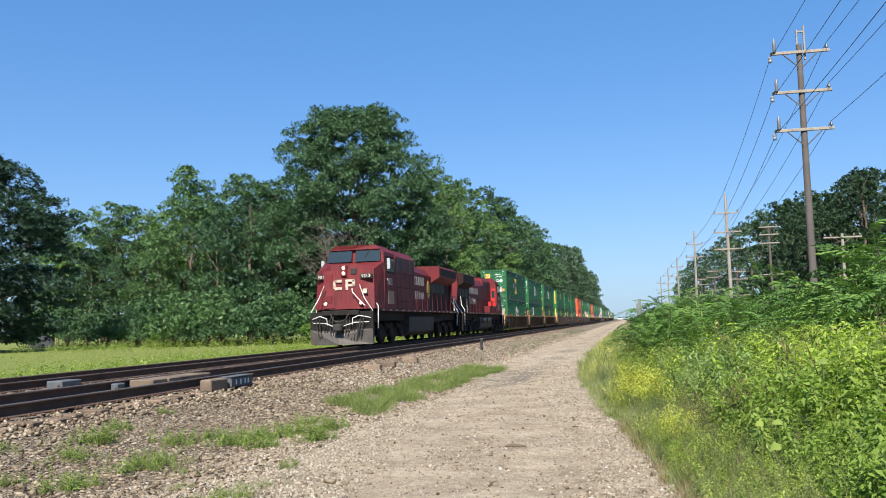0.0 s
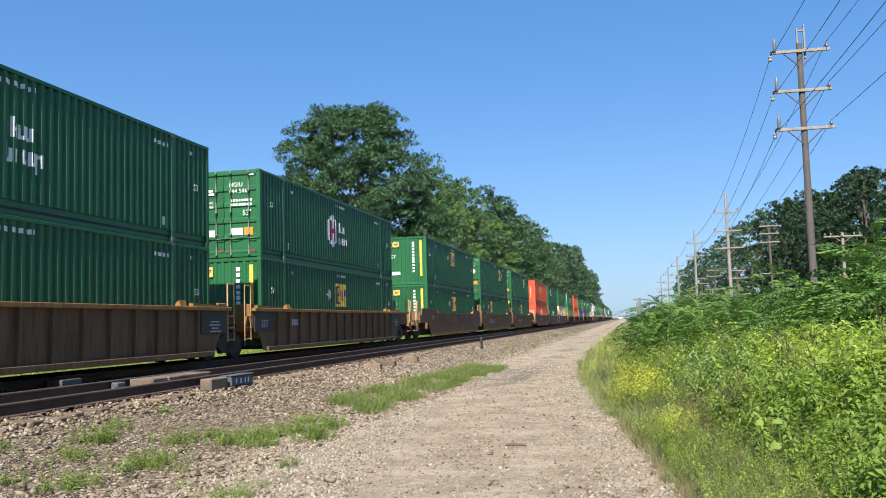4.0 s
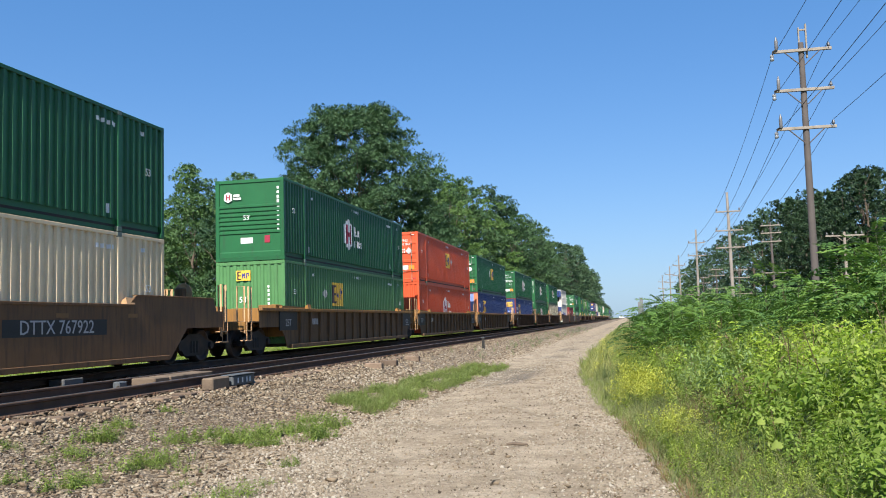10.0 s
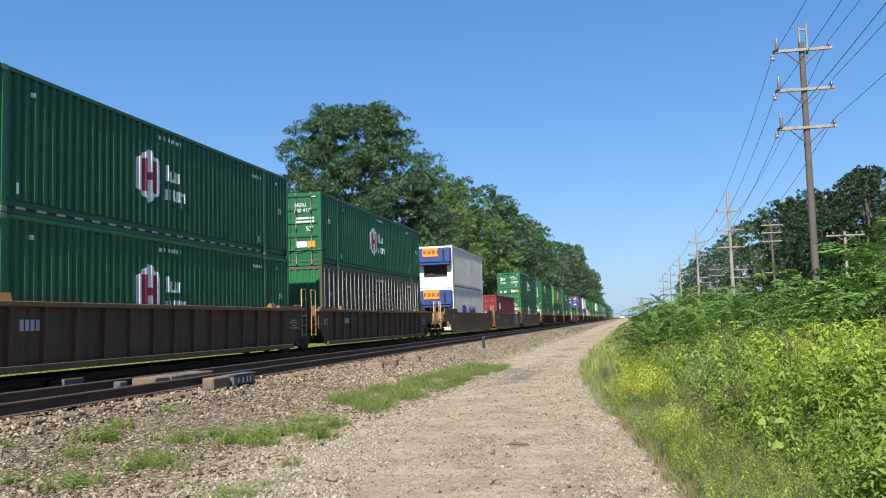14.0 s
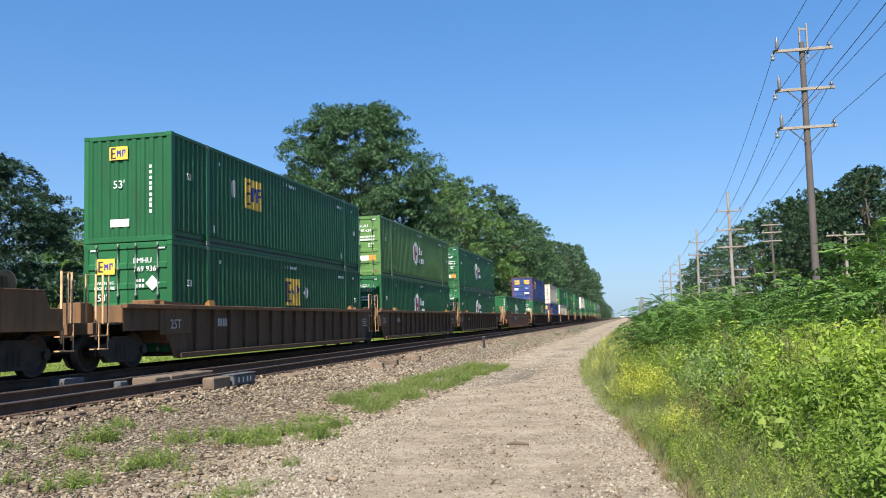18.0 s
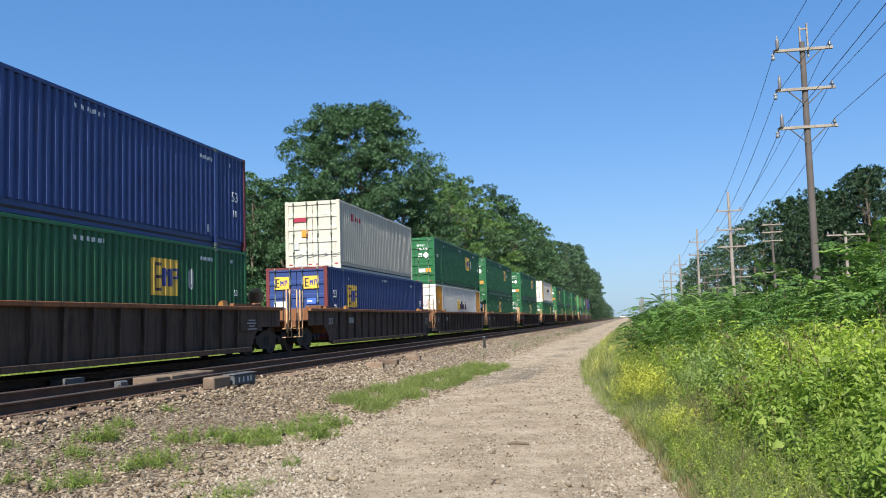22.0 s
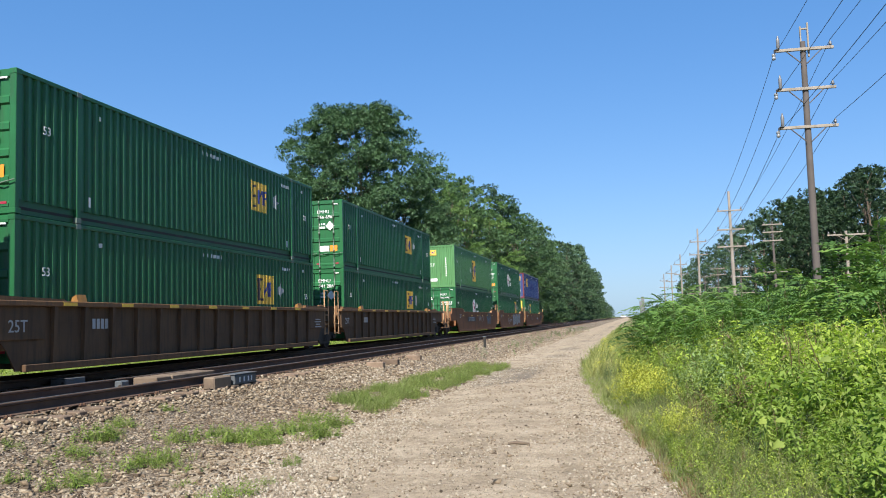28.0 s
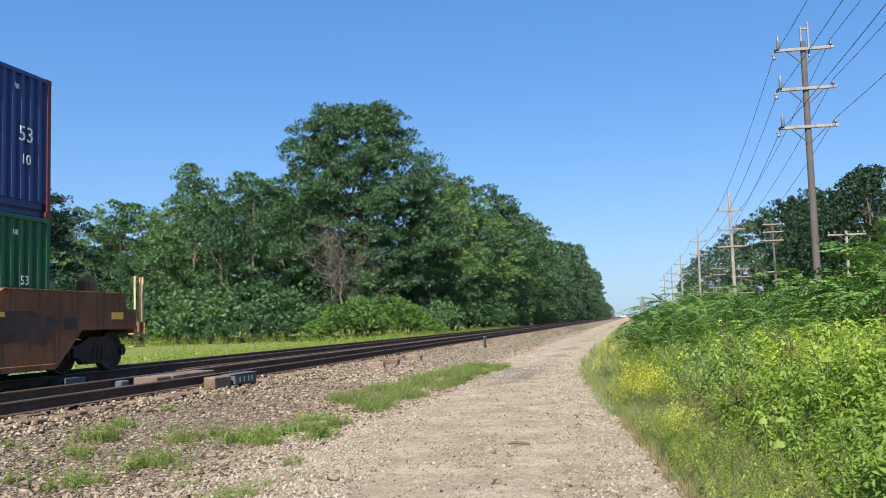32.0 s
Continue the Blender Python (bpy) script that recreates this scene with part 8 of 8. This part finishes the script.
    for name, poly, a, b in (("hood_roof", [(0.74, 4.19), (0.3, 4.365), (-0.3, 4.365), (-0.74, 4.19), (-0.74, 4.205), (-0.3, 4.38), (0.3, 4.38), (0.74, 4.205)], 9.02, wing_y - 0.42),
                             ("cabinet_roof", [(1.21, 4.515), (0.0, 4.565), (-0.75, 4.505), (-0.75, 4.52), (0.0, 4.58), (1.21, 4.53)], 4.98, 8.98), ("cab_roof", [(1.03, 4.622), (-1.03, 4.622), (-1.03, 4.634), (1.03, 4.634)], 3.1, 4.93)):
        part(name, Shape().prism(poly, "y", a, b), SOOTY_RED, lo, "sooty roof plate")
    part("exhaust_stack", Shape().box(-0.35, 0.35, 12.3, 13.2, 4.3, 4.62, 0.05), LOCO_DARK, lo)
    part("roof_fittings", Shape().tube([(0.3, 9.6, 4.38), (0.3, 10.4, 4.42)], 0.09, 8).tube([(-0.2, 10.0, 4.36), (-0.2, 10.0, 4.55)], 0.06, 8), LOCO_DARK, lo)
    # near-black red here covers soot and also paints in the radiator's shade
    part("radiator_hood", Shape().box(-0.95, 0.95, wing_y - 0.4, 20.9, deck, 3.9, 0.03), SOOTY_RED, lo, "soot-stained radiator section with shade painted in")
    wing = [(-0.95, 3.50), (0.95, 3.50), (1.52, 3.86), (1.52, 4.44), (1.40, 4.54), (-1.40, 4.54), (-1.52, 4.44), (-1.52, 3.86)]
    part("radiator_wing", Shape().prism(wing, "y", wing_y, 20.95), sooty, lo, "overhanging radiator housing")
    for s in (-1, 1):
        part("wing_grille", Shape().box(s * 1.52, s * 1.532, wing_y + 0.3, 20.7, 3.95, 4.38), LOCO_DARK, lo)
    for s in (-1, 1):
        for y in (wing_y + 0.1, wing_y + 1.4, wing_y + 2.7):
            part("louvre", Shape().box(s * 0.95, s * 0.965, y, y + 1.15, 2.9, 3.5, 0.008), BLACK, lo, "black louvred opening")
    rear = Shape().prism([(-0.95, deck), (0.95, deck), (1.15, 3.7), (1.10, 4.45), (0.9, 4.62), (-0.9, 4.62), (-1.10, 4.45), (-1.15, 3.7)], "y", 20.9, 21.25)
    part("rear_hood", rear, red, lo)
    part("rear_light", Shape().lathe([(0.02, 0.03), (0.09, 0.02), (0.09, -0.02)], (-0.45, 21.25, 4.2), "y", 12), GLASS, lo)
    num = part("rear_number", text_mesh(number, 0.44, CREAM), CREAM, lo)
    num.matrix_basis = Matrix.Translation((-0.25, 21.256, 2.85)) @ Matrix.Rotation(math.pi / 2, 4, "Z")
    lad = Shape()
    for z in np.arange(2.1, 4.2, 0.42):
        lad.tube([(0.35, 21.32, z), (0.75, 21.32, z)], 0.014, 5)
    part("ladder", lad, red, lo)
    # battery boxes and handrails
    for s in (-1, 1):
        part("battery_box", Shape().box(s * 0.97, s * 1.5, 5.2, 8.6, deck, deck + 0.55, 0.03) if s < 0 else Shape().box(1.0, 1.5, 9.1, 9.9, deck, deck + 0.5, 0.03), red, lo)
        y_from = 9.3 if s > 0 else 5.2
        rail = Shape().tube([(s * 1.50, y_from, 2.72), (s * 1.50, L - 1.6, 2.72)], 0.017, 6)
        part("handrail", rail, LOCO_DARK, lo)
        for y in np.arange(y_from, L - 1.5, 1.32):
            part("stanchion", Shape().tube([(s * 1.51, y, deck - 0.1), (s * 1.50, y, 2.72)], 0.018, 6), WHITE_RAIL if y > L - 3 else red, lo)
    # back wall of the cab on the walkway side, sunlight painted as brighter red
    part("cab_back_door", Shape().box(-1.42, -1.02, 4.94, 4.975, deck + 0.05, 3.75, 0.02), LOCO_REDS[1], lo, "red cab door, painted as sunlit")
    part("door_window", Shape().box(-1.36, -1.10, 4.965, 4.985, 3.0, 3.6, 0.02), GLASS, lo)
    part("extinguisher_box", Shape().box(-1.5, -1.2, 7.2, 7.9, deck + 0.55, deck + 0.9, 0.02), LOCO_REDS[1], lo, "red box, painted as sunlit")
    # the cab, nose and cabinet stand a little taller than the hood
    for ob in lo.children:
        if ob.name.split(".")[0] in ("name_blocks", "crest", "handrail", "stanchion", "coupler", "air_hose", "cable", "corner_rail", "walkway", "steps"):
            continue
        if ob.data.users > 1 or ob.location.length > 0.01:
            if ob.location.y < 9.0 and ob.location.z > 1.75:
                ob.location.z = 1.73 + (ob.location.z - 1.73) * 1.085
            continue
        for v in ob.data.vertices:
            if v.co.y < 9.01 and v.co.z > 1.75:
                v.co.z = 1.73 + (v.co.z - 1.73) * 1.085
    return lo


LOCOS = []
lead = build_loco("9813", "red and black diesel locomotive leading the train, headlights lit", LOCO_REDS[0], LOCO_REDS[0], 15.4)
LOCOS.append((lead, 37.35, 0.0))
second = build_loco("9726", "red diesel locomotive running cab backwards behind the leader", LOCO_REDS[0], SOOTY_RED, 16.25)
LOCOS.append((second, 81.75, 180.0))

# ---- the consist: places along the train, from the camera's abreast line at the start ----
SIDE = "green steel container with a yellow square badge, ribbed sides"
HUBL = "green steel container with a white six-sided badge, ribbed sides"


def load_train():
    c = container
    hub_m = (0.445, 0.53, 1.38)
    # first three wells
    c(85.55, 1, "green", "emp", "doors", (0.44, 0.50, 1.6), ("EMHU", "634 579"), label="green container with a large gold badge on the upper tier")
    c(85.55, 0, "green", "hub", "doors", hub_m, ("HGIU", "517 489"), label=HUBL)
    c(105.2, 1, "green", "hub", "louver", hub_m, label="green container with horizontal ribs on its end wall")
    c(105.2, 0, "green", "emp", "doors", (0.28, 0.52, 1.2), ("EMHU", "245 612"), label="green container with a white square badge", badge="white")
    c(124.9, 1, "green", "hub", "doors", hub_m, ("HGIU", "644 546"), label=HUBL)
    c(124.9, 0, "green", "emp_stripe", "closed", (0.5, 0.52, 1.15), label="green container with an upright yellow stripe on its end")
    # second three
    c(148.9, 1, "green", "emp_stripe", "closed", (0.495, 0.6, 1.15), label="green container with an upright yellow stripe on its end")
    c(148.9, 0, "green", "emp_stripe", "closed", (0.5, 0.52, 1.15), label="green container with an upright yellow stripe on its end")
    c(168.3, 1, "green", "emp", "doors", (0.685, 0.58, 1.15), ("EMHU", "277 187"), label=SIDE)
    c(168.3, 0, "green", "emp", "closed", (0.33, 0.52, 1.15), label=SIDE)
    c(187.7, 1, "green", "emp", "doors", (0.68, 0.58, 1.15), ("EMHU", "266 879"), label=SIDE)
    c(187.7, 0, "green", "emp_stripe", "closed", (0.5, 0.52, 1.15), label="green container with an upright yellow stripe on its end")
    # third three
    c(211.5, 1, "orange", "emp", "closed", (0.49, 0.52, 1.1), label="orange container with a yellow badge and faint spray paint")
    c(211.5, 0, "orange", "hub", "doors", hub_m, label="orange container with a white six-sided badge")
    c(230.9, 1, "green", "emp", "closed", (0.3, 0.56, 1.2), label="green container with a white square badge", badge="white")
    c(230.9, 0, "green", "hub", "louver", hub_m, label="green container with horizontal ribs on its end wall")
    c(250.5, 1, "green", "emp_stripe", "closed", (0.51, 0.5, 1.15), label="green container with an upright yellow stripe on its end")
    bison = c(250.5, 0, "cream", "plain", "doors", None, label="cream container with a brown animal-shaped badge")
    side_swatch(bison, 0.42, 0.52, 0.62, 0.8, "ink", "red")
    # fourth three
    c(274.6, 1, "green", "hub", "louver", hub_m, label="green container with blue spray paint along its side")
    c(274.6, 0, "pale_green", "emp", "closed", (0.345, 0.52, 1.2), label="pale green container with a gold badge")
    c(294.3, 1, "orange", "emp", "doors", (0.51, 0.5, 1.0), ("EMHU", "201 841"), label="orange container with a small blue and yellow badge")
    c(294.3, 0, "orange", "hub", "closed", hub_m, label="orange container with a white six-sided badge")
    c(313.9, 1, "green", "emp", "doors", (0.487, 0.5, 1.15), ("EMHU", "272 264"), label=SIDE)
    c(313.9, 0, "blue", "emp_blue", "closed", (0.196, 0.52, 1.5), label="blue container with red corner posts and a yellow badge")
    # fifth three
    c(337.4, 1, "green", "hub", "doors", hub_m, ("HGIU", "504 139"), label=HUBL)
    c(337.4, 0, "blue", "emp2", "doors", (0.2, 0.52, 1.5), label="blue container with red corner posts and yellow badges")
    c(357.2, 1, "green", "hub", "louver", hub_m, label="green container with horizontal ribs on its end wall")
    c(357.2, 0, "green", "hub", "doors", hub_m, ("HGIU", "520 046"), label=HUBL)
    c(376.7, 1, "green", "hub", "doors", hub_m, ("HGIU", "650 417"), label=HUBL)
    c(376.7, 0, "olive", "plain", "closed", None, label="dull olive container with pale ribs and white notices")
    # sixth three: short boxes
    c(400.8, 1, "white", "plain", "reefer", None, size=40, label="white refrigerated container with a blue and orange generator")
    hl = c(400.8, 0, "white", "plain", "reefer", None, size=40, label="white refrigerated container with a dark lettered side")
    side_swatch(hl, 0.25, 0.50, 0.75, 0.7, "navy", "navy")
    tex = c(420.4, 0, "maroon", "plain", "doors", None, size=40, label="maroon container riding alone in its well")
    side_swatch(tex, 0.16, 0.66, 0.30, 0.75, "ink", "white")
    c(440.0, 1, "green", "hub", "doors", hub_m, ("HGIU", "514 963"), label=HUBL)
    c(440.0, 0, "green", "hub", "doors", hub_m, ("HGIU", "643 946"), label=HUBL)
    # seventh three
    c(463.7, 1, "green", "emp", "closed", (0.32, 0.56, 1.15), label=SIDE)
    c(463.7, 0, "green", "emp", "doors", (0.515, 0.5, 1.15), ("EMHU", "269 936"), label=SIDE)
    c(483.2, 1, "light_green", "hub", "doors", hub_m, ("HGIU", "640 634"), label="faded olive-green container with a white six-sided badge")
    c(483.2, 0, "green", "hub", "doors", hub_m, ("HGIU", "650 928"), label=HUBL)
    c(502.9, 1, "green", "hub", "doors", hub_m, ("HGIU", "507 448"), label=HUBL)
    c(502.9, 0, "green", "hub", "doors", hub_m, ("HGIU", "502 140"), label=HUBL)
    # two single wells
    c(526.5, 0, "green", "hub", "louver", hub_m, label="green container riding alone in its well")
    c(550.2, 1, "blue", "emp2", "doors", (0.21, 0.6, 1.4), label="blue container with red corner posts and yellow badges")
    c(550.2, 0, "green", "emp", "doors", (0.707, 0.55, 1.15), ("EMHU", "641 121"), label=SIDE)
    # eighth three
    oocl = c(573.6, 1, "beige", "plain", "doors", None, size=40, label="beige short container with small red marks")
    side_swatch(oocl, 0.12, 0.80, 0.22, 0.4, "red", "red")
    front_text(oocl, "4561", 0.12, 0.62, 2.30, DECAL["grey"])
    part("red_bars", flat_patch(-0.85, -0.25, 2.02, 2.2), DECAL["red"], oocl)
    part("notice", flat_patch(-0.48, -0.2, 1.38, 1.66), DECAL["orange"], oocl, "orange notice")
    part("notice", flat_patch(-0.82, -0.6, 0.85, 1.15), DECAL["grey"], oocl)
    c(573.7, 0, "blue", "emp2", "doors", (0.2, 0.52, 1.4), label="blue container with red corner posts and yellow badges")
    c(593.2, 1, "green", "emp", "doors", (0.69, 0.55, 1.15), ("EMHU", "276 335"), label=SIDE)
    bi = c(593.2, 0, "white", "plain", "doors", None, ends="amber", label="white container with amber end bands and dark lettering")
    side_swatch(bi, 0.42, 0.58, 0.62, 0.8, "ink", "yellow")
    diamond(bi, 0.62, 1.75, 0.24, "grey")
    c(612.8, 1, "green", "emp", "doors", (0.68, 0.55, 1.15), ("EMHU", "646 306"), label=SIDE)
    c(612.8, 0, "green", "emp", "doors", (0.466, 0.5, 1.3), ("EMHU", "634 395"), label=SIDE)
    # single wells again
    c(636.3, 1, "green", "emp", "doors", (0.705, 0.55, 1.15), ("EMHU", "649 283"), label=SIDE)
    c(636.3, 0, "green", "emp", "doors", (0.53, 0.5, 1.2), ("EMHU", "260 520"), label=SIDE)
    b2 = c(660.2, 1, "white", "plain", "doors", None, ends="yellow", label="white container with yellow end bands and dark lettering")
    side_swatch(b2, 0.36, 0.62, 0.62, 0.7, "ink", "yellow")
    diamond(b2, 0.70, 1.9, 0.24, "grey")
    c(660.2, 0, "green", "emp", "doors", (0.7, 0.5, 1.2), ("EMHU", "300 103"), label=SIDE)
    # ninth three
    c(683.6, 1, "green", "emp", "doors", (0.44, 0.50, 1.6), ("EMHU", "626 839"), label="green container with a large gold badge on the upper tier")
    c(683.6, 0, "green", "emp", "doors", (0.69, 0.5, 1.2), ("EMHU", "648 521"), label=SIDE)
    c(703.0, 1, "green", "emp", "doors", (0.71, 0.55, 1.15), ("EMHU", "652 234"), label=SIDE)
    c(703.0, 0, "green", "emp", "doors", (0.73, 0.5, 1.2), ("EMHU", "276 746"), label=SIDE)
    c(722.7, 1, "green", "emp", "doors", (0.68, 0.55, 1.15), ("EMHU", "266 696"), label=SIDE)
    c(722.7, 0, "green", "emp", "doors", (0.69, 0.5, 1.2), ("EMHU", "641 286"), label=SIDE)
    # last three
    c(746.3, 1, "pale_green", "emp", "closed", (0.466, 0.50, 1.6), label="pale green container with a large gold badge on the upper tier")
    c(746.3, 0, "green", "hub", "doors", hub_m, ("HGIU", "500 494"), label=HUBL)
    c(765.85, 1, "green", "hub", "doors", hub_m, ("HGIU", "513 991"), label=HUBL)
    c(765.85, 0, "green", "emp", "doors", (0.738, 0.5, 1.5), ("EMHU", "649 376"), label=SIDE)
    c(785.8, 1, "blue", "emp2", "doors", (0.2, 0.58, 1.4), label="blue container with red corner posts and yellow badges")
    c(785.8, 0, "green", "emp_stripe", "closed", (0.335, 0.52, 1.35), label="green container with a pale end wall and yellow badge")


def side_swatch(box, f0, zf, f1, hgt, dark, bright):
    """Dark and bright bars on a side where a name stands: from f0 to f1 of the length."""
    ln = BOX_L if "size_figure" in [o.name.split(".")[0] for o in box.children] else 12.192
    w = BOX_W if ln == BOX_L else 2.438
    sheet = SHEETS[53 if ln == BOX_L else 40]
    x, a, b, z = w / 2 - 0.012, ln * f0, ln * f1, BOX_H * zf
    k = (b - a) * 0.28
    r = random.Random(int(f0 * 100))
    one, two = Shape(), Shape()
    p = sheet.patch(x, a + k * 0.1, a + k * 0.9, lambda y: (z - hgt * 0.45, z + hgt * (0.2 + 0.3 * math.sin((y - a) / k * 3.0))), lift=0.006)
    (two if bright != dark else one).add(p.v, p.f)
    y = a + k
    while y < b:
        wd = r.uniform(0.16, 0.24)
        p = sheet.patch(x, y, y + wd, rect(z - hgt * 0.35, z + hgt * r.choice((0.1, 0.15, 0.35))), lift=0.006)
        one.add(p.v, p.f)
        y += wd + 0.09
    part("name_bars", one, DECAL[dark], box)
    if two.v:
        part("name_mark", two, DECAL[bright], box)


load_train()

for s, style, col, front, back, label in (
    (85.55, "ribbed", "yellow", "end", "art", "grimy yellow well car with upright side stakes"), (105.2, "ribbed", "yellow", "art", "art", "grimy yellow well car with upright side stakes"), (124.9, "ribbed", "yellow", "art", "end", "grimy yellow well car with upright side stakes"),
    (148.9, "smooth", "brown", "end", "art", "brown plate-sided well car with pale bars"), (168.3, "smooth", "brown", "art", "art", "brown plate-sided well car with graffiti"), (187.7, "smooth", "brown", "art", "end", "brown plate-sided well car with graffiti"),
    (211.5, "smooth", "brown", "end", "art", "brown plate-sided well car with pale bars"), (230.9, "smooth", "brown", "art", "art", "brown plate-sided well car with a blue graffito"), (250.5, "smooth", "brown", "art", "end", "brown plate-sided well car with pale bars"),
    (274.6, "ribbed", "yellow", "end", "art", "grimy yellow well car with upright side stakes"), (294.3, "ribbed", "yellow", "art", "art", "grimy yellow well car with upright side stakes"), (313.9, "ribbed", "yellow", "art", "end", "grimy yellow well car with upright side stakes"),
    (337.4, "ribbed", "rust", "end", "art", "rusty brown well car with upright side stakes"), (357.2, "ribbed", "rust", "art", "art", "rusty brown well car with upright side stakes"), (376.7, "ribbed", "rust", "art", "end", "rusty brown well car with upright side stakes"),
    (400.8, "smooth", "brown", "end", "art", "brown plate-sided well car with pale bars"), (420.4, "smooth", "brown", "art", "art", "brown plate-sided well car with white graffiti"), (440.0, "smooth", "brown", "art", "end", "brown plate-sided well car with white graffiti"),
    (463.7, "ribbed", "rust", "end", "art", "rusty brown well car with upright side stakes"), (483.2, "ribbed", "rust", "art", "art", "rusty brown well car with upright side stakes"), (502.9, "ribbed", "rust", "art", "end", "rusty brown well car with upright side stakes"),
    (526.5, "smooth", "rust", "end", "end", "rusty plate-sided well car with yellow marks"), (550.2, "ribbed", "dark", "end", "end", "dark well car with upright side stakes"),
    (573.7, "ribbed", "dark", "end", "art", "dark well car with upright side stakes"), (593.2, "ribbed", "dark", "art", "art", "dark well car with upright side stakes"), (612.8, "ribbed", "dark", "art", "end", "dark well car with upright side stakes"),
    (636.3, "ribbed", "dark", "end", "end", "dark well car with upright side stakes"), (660.2, "ribbed", "dark", "end", "end", "dark well car with upright side stakes"),
    (683.6, "ribbed", "rust", "end", "art", "rusty well car with yellow reflectors along its top"), (703.0, "ribbed", "rust", "art", "art", "rusty well car with yellow reflectors along its top"), (722.7, "ribbed", "rust", "art", "end", "rusty well car with yellow reflectors along its top"),
    (746.3, "smooth", "rust", "end", "art", "rusty plate-sided well car with graffiti"), (765.85, "smooth", "rust", "art", "art", "rusty plate-sided well car with grey graffiti"), (785.8, "smooth", "rust", "art", "end", "rusty plate-sided well car closing the train"),
):
    car = well(s, style, col, front, back, label)
    if style == "smooth":
        number = {211.5: "DTTX 767922", 250.5: "DTTX 767922", 526.5: "DTTX 469963", 746.3: "DTTX 732717"}.get(s, "")
        if number:
            y_no = 10.05 if s == 250.5 else 3.15
            part("number_board", Shape().box(1.488, 1.4915, y_no, y_no + 3.3, 0.86, 1.20), DECAL["board"], car, "black number board")
            part("lettering", text_mesh(number, 0.40, DECAL["grey"]), DECAL["grey"], car).location = (1.493, y_no + 1.65, 1.03)
        else:
            plain_bars(car, 4.2 + (s * 7 % 5), 0.98, 4, 0.20, 0.11, DECAL["amber"])
            plain_bars(car, 5.1 + (s * 7 % 5), 0.98, 6, 0.20, 0.11, DECAL["amber"])
        for y in (1.35, 4.7, 7.2, 9.3, 11.6, 14.2):
            part("reflector", Shape().box(1.490, 1.4955, y, y + 0.40, 1.24, 1.33), DECAL["yellow" if s > 520 else "amber"], car, "yellow reflector" if s > 520 else "dulled amber reflector")
    else:
        plain_bars(car, 2.35, 0.98, 4, 0.22, 0.11, DECAL["grey"], 1.392)
        if s > 680:
            for y in np.arange(1.2, 15.5, 2.1):
                part("reflector", Shape().box(1.515, 1.52, y, y + 0.45, 1.465, 1.535), DECAL["yellow"], car, "yellow reflector")
    if s in (187.7, 168.3):
        scrawl(car, 2.5, 0.55, 3.2, 0.75, DECAL["grey"], int(s), n=13, fat=0.028)
        scrawl(car, 3.4, 0.7, 3.8, 0.5, DECAL["grey"], int(s) + 3, n=17, fat=0.025)
    if s == 230.9:
        blob(car, 12.5, 0.9, 1.9, 1.1, DECAL["teal"], 3)
        scrawl(car, 11.7, 0.5, 1.6, 0.8, DECAL["grey"], 4, n=3)
        scrawl(car, 7.2, 0.72, 1.15, 0.55, DECAL["grey"], 5, n=4, fat=0.03)
    if s == 420.4:
        bubbles(car, 12.0, 0.40, 2.4, 1.1, 4, 8)
        scrawl(car, 5.0, 0.6, 1.6, 0.7, DECAL["grey"], 9, n=3)
    if s == 440.0:
        scrawl(car, 3.6, 0.75, 4.4, 0.65, DECAL["grey"], 12, n=9, fat=0.035)
    if s == 746.3:
        scrawl(car, 7.7, 0.75, 2.5, 0.7, DECAL["grey"], 14, n=7, fat=0.03)
        blob(car, 12.7, 1.05, 2.2, 0.95, DECAL["ink"], 15)
        scrawl(car, 11.8, 0.7, 1.9, 0.7, DECAL["teal"], 16, n=4)
    if s == 765.85:
        bubbles(car, 8.0, 0.36, 5.7, 1.16, 8, 17)
        scrawl(car, 4.6, 0.5, 3.0, 0.8, DECAL["grey"], 19, n=5)
    if s == 785.8:
        blob(car, 15.0, 1.02, 2.2, 0.6, DECAL["scorch"], 31)
        blob(car, 13.6, 0.62, 1.0, 0.3, DECAL["scorch"], 32)
        part("patch_plate", Shape().box(1.49, 1.497, 16.3, 16.75, 0.98, 1.22, 0.004), DECAL["board"], car, "dark patch plate")
        part("reflector", Shape().box(1.49, 1.497, 18.0, 18.45, 1.18, 1.34), DECAL["yellow"], car, "yellow reflector")
        scrawl(car, 4.6, 0.7, 1.3, 0.55, DECAL["grey"], 21, n=5, fat=0.022)
        plain_bars(car, 10.6, 0.86, 9, 0.2, 0.11, DECAL["grey"])

bpy.data.batch_remove([ob for proto in itertools.chain(PROTO.values(), WELL.values()) for ob in (*proto.children_recursive, proto)])


def ahead(t):
    """How far the train has come after t seconds, in metres."""
    return 24.691 * t - 0.00364 * t * t


def motions():
    times = (0.0, 4.0, 8.0, 12.0, 16.0, 20.0, 24.0, 28.0, 32.0)
    for ob, s, z, slot in BOXES:
        walk(ob, [(t, pose(FAR_TRACK, s - ahead(t), z)) for t in times])
    for ob, s in CARS:
        walk(ob, [(t, pose(FAR_TRACK, s - ahead(t), RAIL_Z)) for t in times])
    for ob, s, turn in LOCOS:
        walk(ob, [(t, pose(FAR_TRACK, s - ahead(t), RAIL_Z, 0, 0, turn)) for t in times])

motions()
